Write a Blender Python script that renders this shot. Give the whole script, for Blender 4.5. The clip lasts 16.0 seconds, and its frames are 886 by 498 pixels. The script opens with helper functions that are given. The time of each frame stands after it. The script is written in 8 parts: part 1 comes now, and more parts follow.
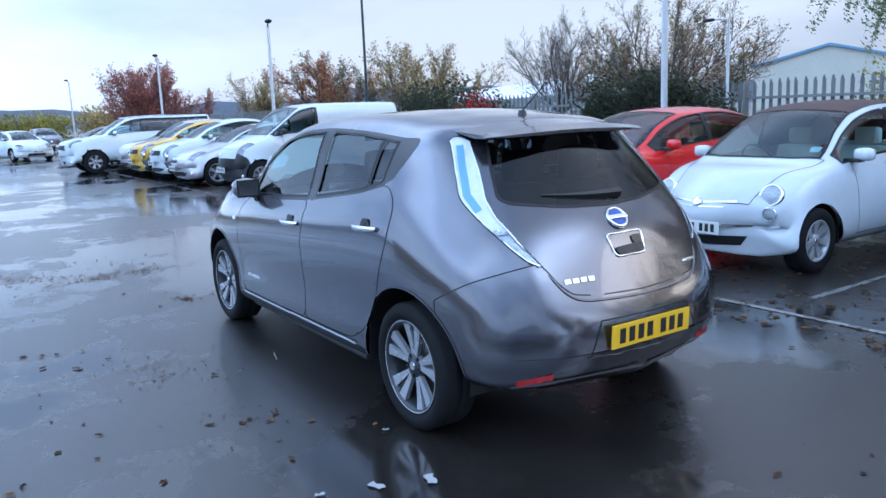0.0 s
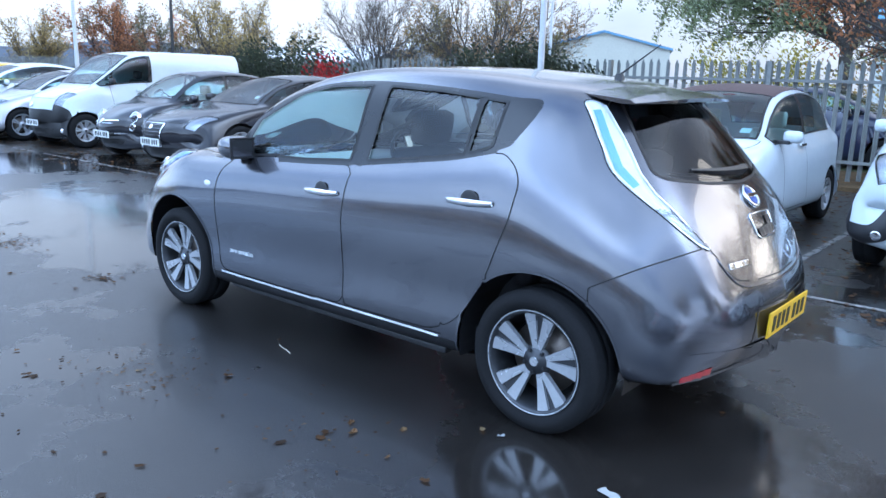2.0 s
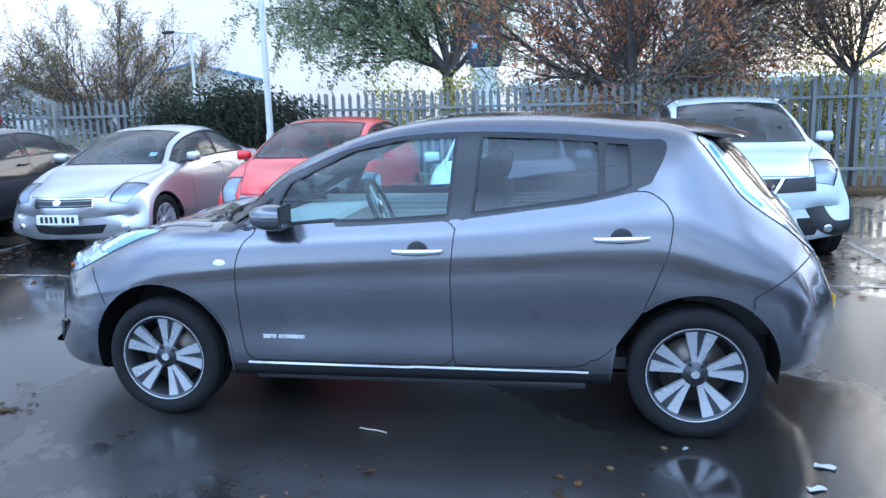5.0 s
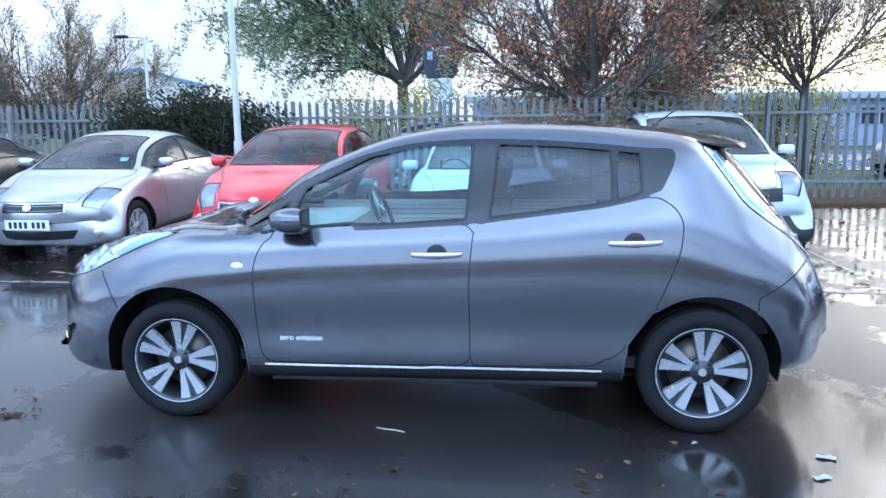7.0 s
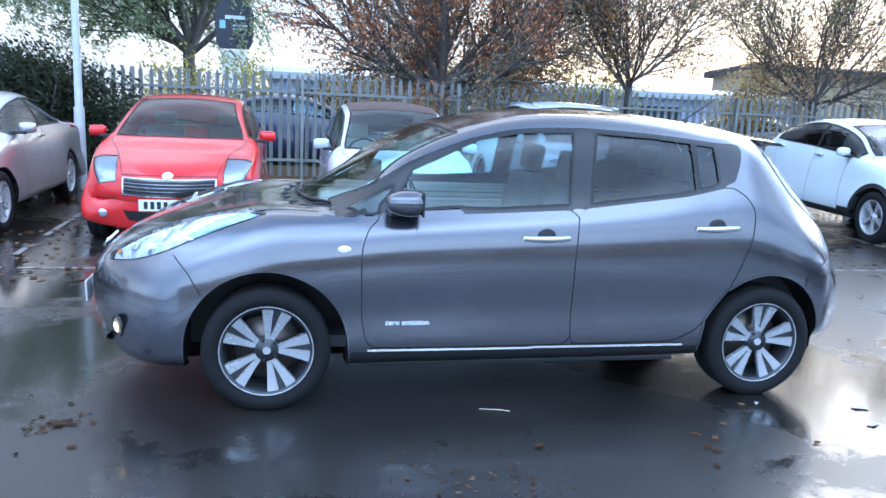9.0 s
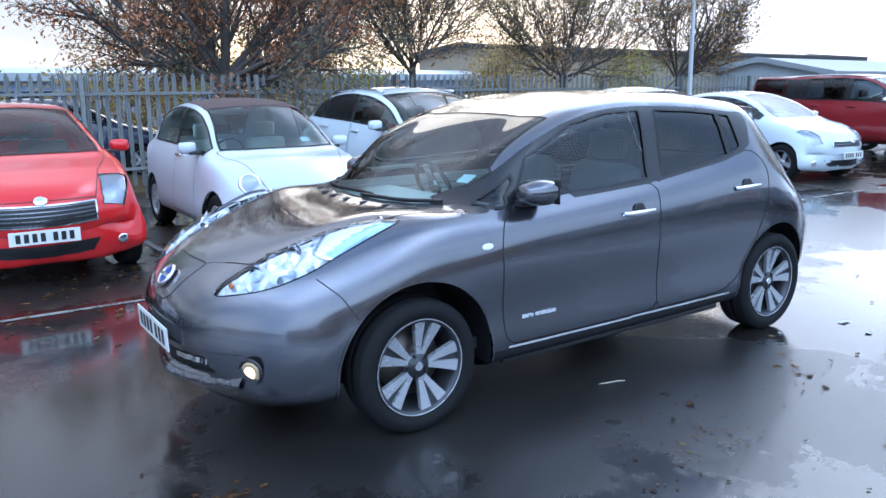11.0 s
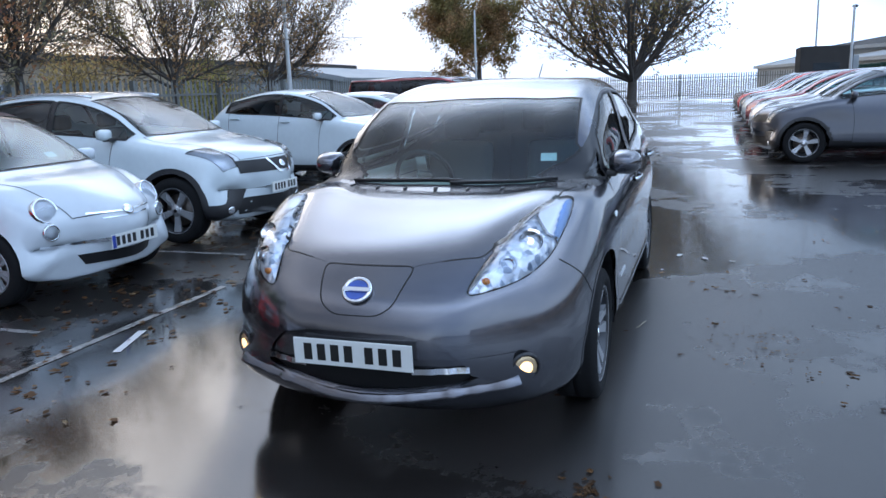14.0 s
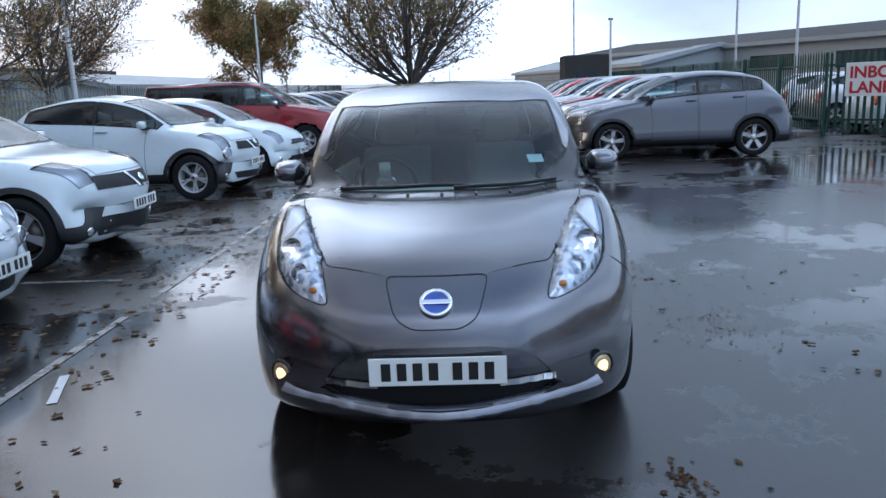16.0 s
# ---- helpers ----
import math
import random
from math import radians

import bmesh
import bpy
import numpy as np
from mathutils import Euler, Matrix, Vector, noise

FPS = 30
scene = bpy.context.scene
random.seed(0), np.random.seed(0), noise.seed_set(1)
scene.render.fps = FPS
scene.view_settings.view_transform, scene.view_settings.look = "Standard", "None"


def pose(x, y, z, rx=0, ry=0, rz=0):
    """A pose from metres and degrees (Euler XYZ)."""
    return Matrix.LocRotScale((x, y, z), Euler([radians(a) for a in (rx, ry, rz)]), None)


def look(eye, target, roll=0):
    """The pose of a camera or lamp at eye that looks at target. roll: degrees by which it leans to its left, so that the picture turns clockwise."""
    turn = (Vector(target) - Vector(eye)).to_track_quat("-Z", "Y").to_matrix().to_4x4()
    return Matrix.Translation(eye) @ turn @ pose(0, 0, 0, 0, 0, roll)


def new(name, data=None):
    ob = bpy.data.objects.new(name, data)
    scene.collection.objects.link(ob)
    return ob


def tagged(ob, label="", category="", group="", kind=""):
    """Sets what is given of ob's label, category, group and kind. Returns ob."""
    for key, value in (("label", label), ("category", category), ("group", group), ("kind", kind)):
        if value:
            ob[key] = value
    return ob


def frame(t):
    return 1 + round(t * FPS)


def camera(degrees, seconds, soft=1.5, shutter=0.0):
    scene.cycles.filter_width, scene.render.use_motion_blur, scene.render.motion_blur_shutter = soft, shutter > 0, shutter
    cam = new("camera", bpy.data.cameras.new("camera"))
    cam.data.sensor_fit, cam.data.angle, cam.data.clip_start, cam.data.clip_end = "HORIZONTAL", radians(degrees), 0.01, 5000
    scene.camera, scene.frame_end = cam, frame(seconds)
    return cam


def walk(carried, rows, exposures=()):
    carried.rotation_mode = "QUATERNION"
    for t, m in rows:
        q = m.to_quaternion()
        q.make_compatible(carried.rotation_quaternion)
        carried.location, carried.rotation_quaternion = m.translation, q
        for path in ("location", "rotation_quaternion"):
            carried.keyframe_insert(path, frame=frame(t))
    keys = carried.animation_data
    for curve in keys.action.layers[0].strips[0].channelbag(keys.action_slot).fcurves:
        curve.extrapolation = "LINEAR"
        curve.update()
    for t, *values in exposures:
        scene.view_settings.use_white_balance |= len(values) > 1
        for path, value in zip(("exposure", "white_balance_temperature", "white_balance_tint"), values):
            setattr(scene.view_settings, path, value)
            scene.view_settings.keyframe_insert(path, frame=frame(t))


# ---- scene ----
cam = camera(59.9, 16.0)
PATH = [
    (0, (-4.444, 2.697, 1.534), (-2.807, 1.604, 1.182), -2.3),
    (0.5, (-4.293, 2.823, 1.511), (-2.718, 1.643, 1.157), -1.2),
    (1, (-3.913, 3.034, 1.511), (-2.413, 1.77, 1.124), 0.3),
    (1.5, (-3.499, 3.304, 1.511), (-2.132, 1.914, 1.064), 0.9),
    (2, (-3.037, 3.466, 1.494), (-1.783, 1.971, 1.055), 1.4),
    (2.5, (-2.623, 3.603, 1.523), (-1.486, 2.008, 1.118), 2.1),
    (3, (-2.192, 3.802, 1.548), (-1.231, 2.087, 1.178), 1.0),
    (3.5, (-1.816, 3.894, 1.519), (-1.033, 2.09, 1.154), -0.2),
    (3.7, (-1.684, 3.948, 1.531), (-0.962, 2.119, 1.164), -0.4),
    (5.8, (-0.552, 4.607, 1.602), (-0.295, 2.657, 1.243), -2.2),
    (6, (-0.539, 4.612, 1.599), (-0.282, 2.66, 1.246), -2.3),
    (6.5, (-0.531, 4.614, 1.595), (-0.292, 2.658, 1.25), -2.0),
    (7, (-0.499, 4.594, 1.587), (-0.277, 2.637, 1.242), -0.7),
    (7.5, (-0.208, 4.66, 1.558), (-0.073, 2.694, 1.218), -0.1),
    (8, (0.24, 4.675, 1.556), (0.204, 2.705, 1.212), 1.5),
    (8.5, (0.707, 4.603, 1.576), (0.504, 2.648, 1.206), 2.7),
    (9, (1.269, 4.57, 1.588), (0.867, 2.65, 1.201), 2.8),
    (9.2, (1.454, 4.52, 1.583), (0.985, 2.621, 1.167), 1.6),
    (11.3, (3.386, 3.494, 1.563), (2.199, 1.94, 1.141), -0.2),
    (11.5, (3.534, 3.356, 1.57), (2.295, 1.85, 1.129), -0.0),
    (12, (3.874, 2.945, 1.573), (2.514, 1.547, 1.131), -0.8),
    (12.5, (4.263, 2.599, 1.535), (2.783, 1.326, 1.102), -1.7),
    (13, (4.492, 2.161, 1.491), (2.895, 1.047, 1.036), -2.1),
    (13.5, (4.735, 1.766, 1.497), (3.002, 0.875, 1.048), -2.5),
    (14, (4.944, 1.331, 1.499), (3.099, 0.678, 1.089), -2.1),
    (14.5, (5.005, 0.939, 1.506), (3.109, 0.453, 1.092), -2.2),
    (15, (5.096, 0.532, 1.51), (3.164, 0.222, 1.1), -2.2),
    (15.5, (5.033, 0.297, 1.503), (3.086, 0.121, 1.08), -2.6),
    (16, (5.045, 0.152, 1.521), (3.09, 0.071, 1.105), -2.3),
]
walk(cam, [(t, look(eye, target, roll)) for t, eye, target, roll in PATH], exposures=[(0, 0.28, 6050, 13), (1.5, 0.68, 6150, 12), (3.5, 0.79, 5950, 10), (7, 0.90, 5950, 10), (9, 0.97, 6050, 11), (12.5, 0.16, 6500, 13), (16, -0.15, 6950, 13)])

# ---- light ----
world = bpy.data.worlds.new("sky")
scene.world = world
world.use_nodes = True
SUN_EL, SUN_AZ = 15.0, -126.0      # degrees; azimuth from +x towards +y


def build_sky():
    nt = world.node_tree
    nt.nodes.clear()
    n = nt.nodes.new
    out, bg = n("ShaderNodeOutputWorld"), n("ShaderNodeBackground")
    sky = n("ShaderNodeTexSky")
    sky.sky_type, sky.sun_disc = "NISHITA", False
    sky.sun_elevation, sky.sun_rotation = radians(SUN_EL), radians(90 - SUN_AZ)
    sky.air_density, sky.dust_density, sky.ozone_density = 1.0, 1.6, 2.0
    co, mp = n("ShaderNodeTexCoord"), n("ShaderNodeMapping")
    mp.inputs["Scale"].default_value = (1.0, 1.0, 3.2)
    big, fine = n("ShaderNodeTexNoise"), n("ShaderNodeTexNoise")
    big.inputs["Scale"].default_value, big.inputs["Detail"].default_value, big.inputs["Roughness"].default_value = 1.9, 8.0, 0.55
    fine.inputs["Scale"].default_value, fine.inputs["Detail"].default_value = 1.7, 6.0
    cover, tone = n("ShaderNodeValToRGB"), n("ShaderNodeValToRGB")
    cover.color_ramp.elements[0].position, cover.color_ramp.elements[1].position = 0.16, 0.38
    tone.color_ramp.elements[0].position, tone.color_ramp.elements[1].position = 0.36, 0.64
    tone.color_ramp.elements[0].color, tone.color_ramp.elements[1].color = (3.6, 4.3, 5.5, 1), (7.4, 7.9, 8.6, 1)
    add = n("ShaderNodeMixRGB")
    add.blend_type, add.inputs[0].default_value = "ADD", 0.16
    mix = n("ShaderNodeMixRGB")
    link = nt.links.new
    link(co.outputs["Generated"], mp.inputs["Vector"])
    link(mp.outputs["Vector"], big.inputs["Vector"])
    link(mp.outputs["Vector"], fine.inputs["Vector"])
    link(big.outputs["Fac"], cover.inputs["Fac"])
    link(fine.outputs["Fac"], tone.inputs["Fac"])
    sep, lift = n("ShaderNodeSeparateXYZ"), n("ShaderNodeValToRGB")     # a bright rim at the horizon, a darker belt, brightest overhead
    e = lift.color_ramp.elements
    e[0].position, e[0].color = 0.0, (0.80, 0.80, 0.80, 1)
    e[1].position, e[1].color = 1.0, (0.48, 0.52, 0.58, 1)
    for at_, k in ((0.14, 0.77), (0.32, 0.74), (0.50, 0.90), (0.70, 1.65), (0.86, 0.75)):
        e.new(at_).color = (k, k, k, 1)
    high = n("ShaderNodeMixRGB")
    high.blend_type, high.inputs[0].default_value = "MULTIPLY", 1.0
    link(co.outputs["Generated"], sep.inputs[0])
    link(sep.outputs["Z"], lift.inputs["Fac"])
    link(tone.outputs["Color"], high.inputs[1])
    link(lift.outputs["Color"], high.inputs[2])
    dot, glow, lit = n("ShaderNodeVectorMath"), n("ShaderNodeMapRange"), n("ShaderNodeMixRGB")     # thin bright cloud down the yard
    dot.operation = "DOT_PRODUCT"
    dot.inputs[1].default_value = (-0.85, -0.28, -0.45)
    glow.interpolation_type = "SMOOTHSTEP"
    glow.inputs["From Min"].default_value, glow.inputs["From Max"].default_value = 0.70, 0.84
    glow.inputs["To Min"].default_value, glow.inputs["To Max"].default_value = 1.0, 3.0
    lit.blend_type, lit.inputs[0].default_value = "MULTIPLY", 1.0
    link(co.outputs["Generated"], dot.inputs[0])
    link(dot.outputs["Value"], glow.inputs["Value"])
    side, even, open_sky = n("ShaderNodeMapRange"), n("ShaderNodeMixRGB"), n("ShaderNodeValToRGB")     # cloud bank over the fence side, blue openings opposite
    open_sky.color_ramp.elements[0].color, open_sky.color_ramp.elements[1].color = (0.60, 0.63, 0.68, 1), (1.30, 1.66, 2.10, 1)
    side.interpolation_type = "SMOOTHSTEP"
    side.inputs["From Min"].default_value, side.inputs["From Max"].default_value = -0.5, 0.7
    even.blend_type, even.inputs[0].default_value = "MULTIPLY", 1.0
    climb = n("ShaderNodeMath")                              # the bank thins out overhead
    climb.operation, climb.inputs[1].default_value = "MULTIPLY_ADD", 0.35
    link(sep.outputs["Z"], climb.inputs[0])
    link(sep.outputs["Y"], climb.inputs[2])
    link(climb.outputs[0], side.inputs["Value"])
    along, down = n("ShaderNodeMapRange"), n("ShaderNodeMixRGB")     # heavier cloud towards the yard's west end
    along.interpolation_type = "SMOOTHSTEP"
    along.inputs["From Min"].default_value, along.inputs["From Max"].default_value = -0.95, 0.35
    along.inputs["To Min"].default_value, along.inputs["To Max"].default_value = 0.80, 1.12
    down.blend_type, down.inputs[0].default_value = "MULTIPLY", 1.0
    link(sep.outputs["X"], along.inputs["Value"])
    link(high.outputs["Color"], even.inputs[1])
    link(side.outputs["Result"], open_sky.inputs["Fac"])
    link(open_sky.outputs["Color"], even.inputs[2])
    link(even.outputs["Color"], down.inputs[1])
    link(along.outputs["Result"], down.inputs[2])
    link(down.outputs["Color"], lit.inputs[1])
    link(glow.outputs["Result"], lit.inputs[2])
    dot2, glow2, lit2 = n("ShaderNodeVectorMath"), n("ShaderNodeMapRange"), n("ShaderNodeMixRGB")     # unseen patch of sky brightened to lift reflections in asphalt and glass
    dot2.operation = "DOT_PRODUCT"
    dot2.inputs[1].default_value = (-0.76, -0.42, 0.495)
    glow2.interpolation_type = "SMOOTHSTEP"
    glow2.inputs["From Min"].default_value, glow2.inputs["From Max"].default_value = 0.89, 0.99
    glow2.inputs["To Min"].default_value, glow2.inputs["To Max"].default_value = 1.0, 3.6
    lit2.blend_type, lit2.inputs[0].default_value = "MULTIPLY", 1.0
    link(co.outputs["Generated"], dot2.inputs[0])
    link(dot2.outputs["Value"], glow2.inputs["Value"])
    link(lit.outputs["Color"], lit2.inputs[1])
    link(glow2.outputs["Result"], lit2.inputs[2])
    link(lit2.outputs["Color"], add.inputs[1])
    link(sky.outputs["Color"], add.inputs[2])
    link(cover.outputs["Color"], mix.inputs[0])
    link(sky.outputs["Color"], mix.inputs[1])
    link(add.outputs["Color"], mix.inputs[2])
    link(mix.outputs["Color"], bg.inputs["Color"])
    bg.inputs["Strength"].default_value = 0.15
    link(bg.outputs["Background"], out.inputs["Surface"])


build_sky()
sun = new("sun", bpy.data.lights.new("sun", "SUN"))
sun.data.energy, sun.data.angle, sun.data.color = 0.60, radians(36), (1.0, 0.93, 0.82)
sun.matrix_world = look(Vector((math.cos(radians(SUN_AZ)) * math.cos(radians(SUN_EL)), math.sin(radians(SUN_AZ)) * math.cos(radians(SUN_EL)), math.sin(radians(SUN_EL)))) * 60, (0, 0, 0))


# ---- materials ----
def mat(name, base, rough=0.5, metal=0.0, vary=0.12, scale=6.0, bump=0.0, bump_scale=60.0, coat=0.0, rough_vary=0.08, random_tone=0.0, emission=0.0):
    """A principled material: base colour varied at two scales, roughness varied, fine relief."""
    m = bpy.data.materials.new(name)
    m.use_nodes = True
    nt = m.node_tree
    n, link = nt.nodes.new, nt.links.new
    bsdf = nt.nodes["Principled BSDF"]
    bsdf.inputs["Metallic"].default_value = metal
    bsdf.inputs["Coat Weight"].default_value = coat
    bsdf.inputs["Coat Roughness"].default_value = 0.03
    co = n("ShaderNodeTexCoord")
    a, b = n("ShaderNodeTexNoise"), n("ShaderNodeTexNoise")
    a.inputs["Scale"].default_value, a.inputs["Detail"].default_value = scale, 4
    b.inputs["Scale"].default_value, b.inputs["Detail"].default_value = scale * 9, 3
    link(co.outputs["Object"], a.inputs["Vector"])
    link(co.outputs["Object"], b.inputs["Vector"])
    s = n("ShaderNodeMath")
    s.operation = "ADD"
    link(a.outputs["Fac"], s.inputs[0])
    link(b.outputs["Fac"], s.inputs[1])
    ramp = n("ShaderNodeMapRange")
    ramp.inputs["From Min"].default_value, ramp.inputs["From Max"].default_value = 0.6, 1.4
    ramp.inputs["To Min"].default_value, ramp.inputs["To Max"].default_value = 1 - vary, 1 + vary
    link(s.outputs[0], ramp.inputs["Value"])
    mul = n("ShaderNodeMixRGB")
    mul.blend_type, mul.inputs[0].default_value = "MULTIPLY", 1.0
    mul.inputs[1].default_value = (*base, 1)
    link(ramp.outputs["Result"], mul.inputs[2])
    last = mul.outputs[0]
    if random_tone:
        info = n("ShaderNodeObjectInfo")
        r2 = n("ShaderNodeMapRange")
        r2.inputs["To Min"].default_value, r2.inputs["To Max"].default_value = 1 - random_tone, 1 + random_tone
        link(info.outputs["Random"], r2.inputs["Value"])
        m2 = n("ShaderNodeMixRGB")
        m2.blend_type, m2.inputs[0].default_value = "MULTIPLY", 1.0
        link(last, m2.inputs[1])
        link(r2.outputs["Result"], m2.inputs[2])
        last = m2.outputs[0]
    link(last, bsdf.inputs["Base Color"])
    rr = n("ShaderNodeMapRange")
    rr.inputs["From Min"].default_value, rr.inputs["From Max"].default_value = 0.3, 0.7
    rr.inputs["To Min"].default_value, rr.inputs["To Max"].default_value = max(0.02, rough - rough_vary), min(1.0, rough + rough_vary)
    link(a.outputs["Fac"], rr.inputs["Value"])
    link(rr.outputs["Result"], bsdf.inputs["Roughness"])
    if bump:
        bt, bn = n("ShaderNodeTexNoise"), n("ShaderNodeBump")
        bt.inputs["Scale"].default_value, bt.inputs["Detail"].default_value = bump_scale, 5
        link(co.outputs["Object"], bt.inputs["Vector"])
        bn.inputs["Strength"].default_value, bn.inputs["Distance"].default_value = bump, 0.01
        link(bt.outputs["Fac"], bn.inputs["Height"])
        link(bn.outputs["Normal"], bsdf.inputs["Normal"])
    if emission:
        bsdf.inputs["Emission Color"].default_value = (*base, 1)
        bsdf.inputs["Emission Strength"].default_value = emission
    return m


def paint(name, base, metal=0.0, rough=0.32, drops=0.10):
    """Wet car paint: coloured base under a clear coat, beaded with rain."""
    m = mat(name, base, rough, metal, vary=0.04, scale=1.6, coat=1.0, rough_vary=0.04)
    nt = m.node_tree
    n, link = nt.nodes.new, nt.links.new
    bsdf = nt.nodes["Principled BSDF"]
    bsdf.inputs["Specular IOR Level"].default_value = 0.5 if metal > 0.5 else 0.15
    co, v = n("ShaderNodeTexCoord"), n("ShaderNodeTexVoronoi")
    v.inputs["Scale"].default_value = 95
    geo = n("ShaderNodeNewGeometry")
    sep = n("ShaderNodeSeparateXYZ")
    link(geo.outputs["Normal"], sep.inputs[0])
    up = n("ShaderNodeMapRange")
    up.inputs["From Min"].default_value, up.inputs["From Max"].default_value = 0.55, 0.95
    up.inputs["To Max"].default_value = drops
    link(sep.outputs["Z"], up.inputs["Value"])
    r = n("ShaderNodeMapRange")
    r.inputs["From Min"].default_value, r.inputs["From Max"].default_value = 0.18, 0.42
    r.inputs["To Min"].default_value, r.inputs["To Max"].default_value = 1, 0
    link(co.outputs["Object"], v.inputs["Vector"])
    link(v.outputs["Distance"], r.inputs["Value"])
    bn = n("ShaderNodeBump")
    bn.inputs["Distance"].default_value = 0.004
    link(up.outputs["Result"], bn.inputs["Strength"])
    link(r.outputs["Result"], bn.inputs["Height"])
    link(bn.outputs["Normal"], bsdf.inputs["Coat Normal"])
    return m


def glass(name, tint, gloss_rough=0.01, ior=1.78):
    """A thin pane: clear or tinted, mirroring by Fresnel."""
    m = bpy.data.materials.new(name)
    m.use_nodes = True
    nt = m.node_tree
    nt.nodes.clear()
    n, link = nt.nodes.new, nt.links.new
    out, mix, tr, gl, fr = n("ShaderNodeOutputMaterial"), n("ShaderNodeMixShader"), n("ShaderNodeBsdfTransparent"), n("ShaderNodeBsdfGlossy"), n("ShaderNodeFresnel")
    tr.inputs["Color"].default_value = (*tint, 1)
    gl.inputs["Roughness"].default_value = gloss_rough
    fr.inputs["IOR"].default_value = ior
    link(fr.outputs["Fac"], mix.inputs[0])
    link(tr.outputs[0], mix.inputs[1])
    link(gl.outputs[0], mix.inputs[2])
    link(mix.outputs[0], out.inputs["Surface"])
    return m


GREY_PAINT = paint("gunmetal_paint", (0.122, 0.123, 0.140), metal=0.90, rough=0.21, drops=0.05)
WHITE_PAINT = paint("white_paint", (0.58, 0.645, 0.67), drops=0.05)
PEARL_PAINT = paint("pearl_white_paint", (0.55, 0.595, 0.63), drops=0.05)
RED_PAINT = paint("red_paint", (0.66, 0.016, 0.018), drops=0.10)
WINE_PAINT = paint("dark_red_paint", (0.27, 0.016, 0.022), metal=0.2, drops=0.12)
SILVER_PAINT = paint("silver_paint", (0.46, 0.45, 0.47), metal=0.7, rough=0.34, drops=0.12)
BLACK_PAINT = paint("black_paint", (0.012, 0.012, 0.017), drops=0.12)
NAVY_PAINT = paint("navy_paint", (0.018, 0.026, 0.06), drops=0.12)
YELLOW_PAINT = paint("yellow_paint", (0.62, 0.36, 0.03), drops=0.10)
SUV_GREY = paint("suv_grey_paint", (0.085, 0.09, 0.11), metal=0.65, rough=0.36, drops=0.15)
BLUE_PAINT = paint("blue_paint", (0.03, 0.07, 0.16), metal=0.3)
CLEAR = glass("clear_glass", (0.70, 0.93, 0.95), ior=1.62)
SCREEN = glass("windscreen_glass", (0.72, 0.93, 0.94), ior=1.62)
TINT = glass("privacy_glass", (0.30, 0.34, 0.38), ior=1.58)
LENS = glass("lens_glass", (0.97, 0.98, 1.0), ior=1.5)
BLACK = mat("black_plastic", (0.016, 0.016, 0.018), 0.42, bump=0.15, bump_scale=220)
SEAL = mat("rubber_seal", (0.008, 0.008, 0.009), 0.55)
GLOSSBLACK = mat("black_window_trim", (0.010, 0.010, 0.012), 0.30)
TYRE = mat("tyre_rubber", (0.012, 0.012, 0.013), 0.85, vary=0.25, scale=14, bump=0.25, bump_scale=140)
TYRE.node_tree.nodes["Principled BSDF"].inputs["Specular IOR Level"].default_value = 0.2
DARKRIM = mat("dark_rim_paint", (0.055, 0.057, 0.062), 0.34, 0.6)
RIM = mat("machined_alloy", (0.44, 0.45, 0.47), 0.28, 0.55, vary=0.10)
SILVERRIM = mat("silver_alloy_paint", (0.46, 0.47, 0.49), 0.34, 0.4)
DISC = mat("brake_disc_steel", (0.20, 0.17, 0.15), 0.45, 0.8, vary=0.3, scale=20)
CHROME = mat("chrome", (0.80, 0.81, 0.83), 0.07, 1.0, vary=0.03)
SATIN = mat("satin_chrome", (0.62, 0.62, 0.64), 0.22, 1.0, vary=0.03)
REFLECTOR = mat("lamp_reflector", (0.90, 0.94, 1.0), 0.14, 0.15, vary=0.22, scale=24, bump=0.5, bump_scale=34, coat=0.5)
BADGEBLUE = mat("dark_blue_badge", (0.06, 0.12, 0.42), 0.2, 0.3)
FOGLENS = mat("warm_fog_reflector", (0.60, 0.44, 0.26), 0.15, 0.5, bump=0.4, bump_scale=60)
LAMPGREY = mat("bright_lamp_reflector", (0.44, 0.48, 0.53), 0.16, 0.5, vary=0.3, scale=18, bump=0.6, bump_scale=30)
HEADBLUE = mat("pale_blue_lamp_insert", (0.34, 0.54, 0.88), 0.15, 0.4, vary=0.15, scale=20)
SCUTTLE = mat("wet_scuttle_plastic", (0.06, 0.06, 0.065), 0.22, coat=1.0)
LAMPBLUE = mat("blue_lamp_insert", (0.22, 0.50, 0.74), 0.18, 0.1, vary=0.1)
DARKCHROME = mat("dark_chrome", (0.16, 0.16, 0.17), 0.2, 0.9)
LAMPWHITE = mat("clear_lamp_insert", (0.88, 0.91, 0.93), 0.14, 0.0, vary=0.12, scale=40, bump=0.25, bump_scale=90)
LAMPRED = mat("red_lamp", (0.42, 0.012, 0.018), 0.16, coat=0.6)
AMBER = mat("amber_lamp", (0.70, 0.22, 0.03), 0.2, coat=0.4)
BULB = mat("lit_bulb", (1.0, 0.66, 0.32), 0.3, emission=2.2)
HEADBULB = mat("lit_headlamp_bulb", (0.92, 0.96, 1.0), 0.3, emission=4.0)
PLATE_W = mat("white_plate", (0.72, 0.73, 0.70), 0.35, vary=0.03)
PLATE_Y = mat("yellow_plate", (0.78, 0.46, 0.02), 0.35, vary=0.03)
INK = mat("black_ink", (0.012, 0.012, 0.012), 0.5)
EUBLUE = mat("blue_plate_band", (0.02, 0.06, 0.35), 0.4)
TRIM_DARK = mat("cabin_plastic", (0.030, 0.030, 0.033), 0.6, bump=0.2)
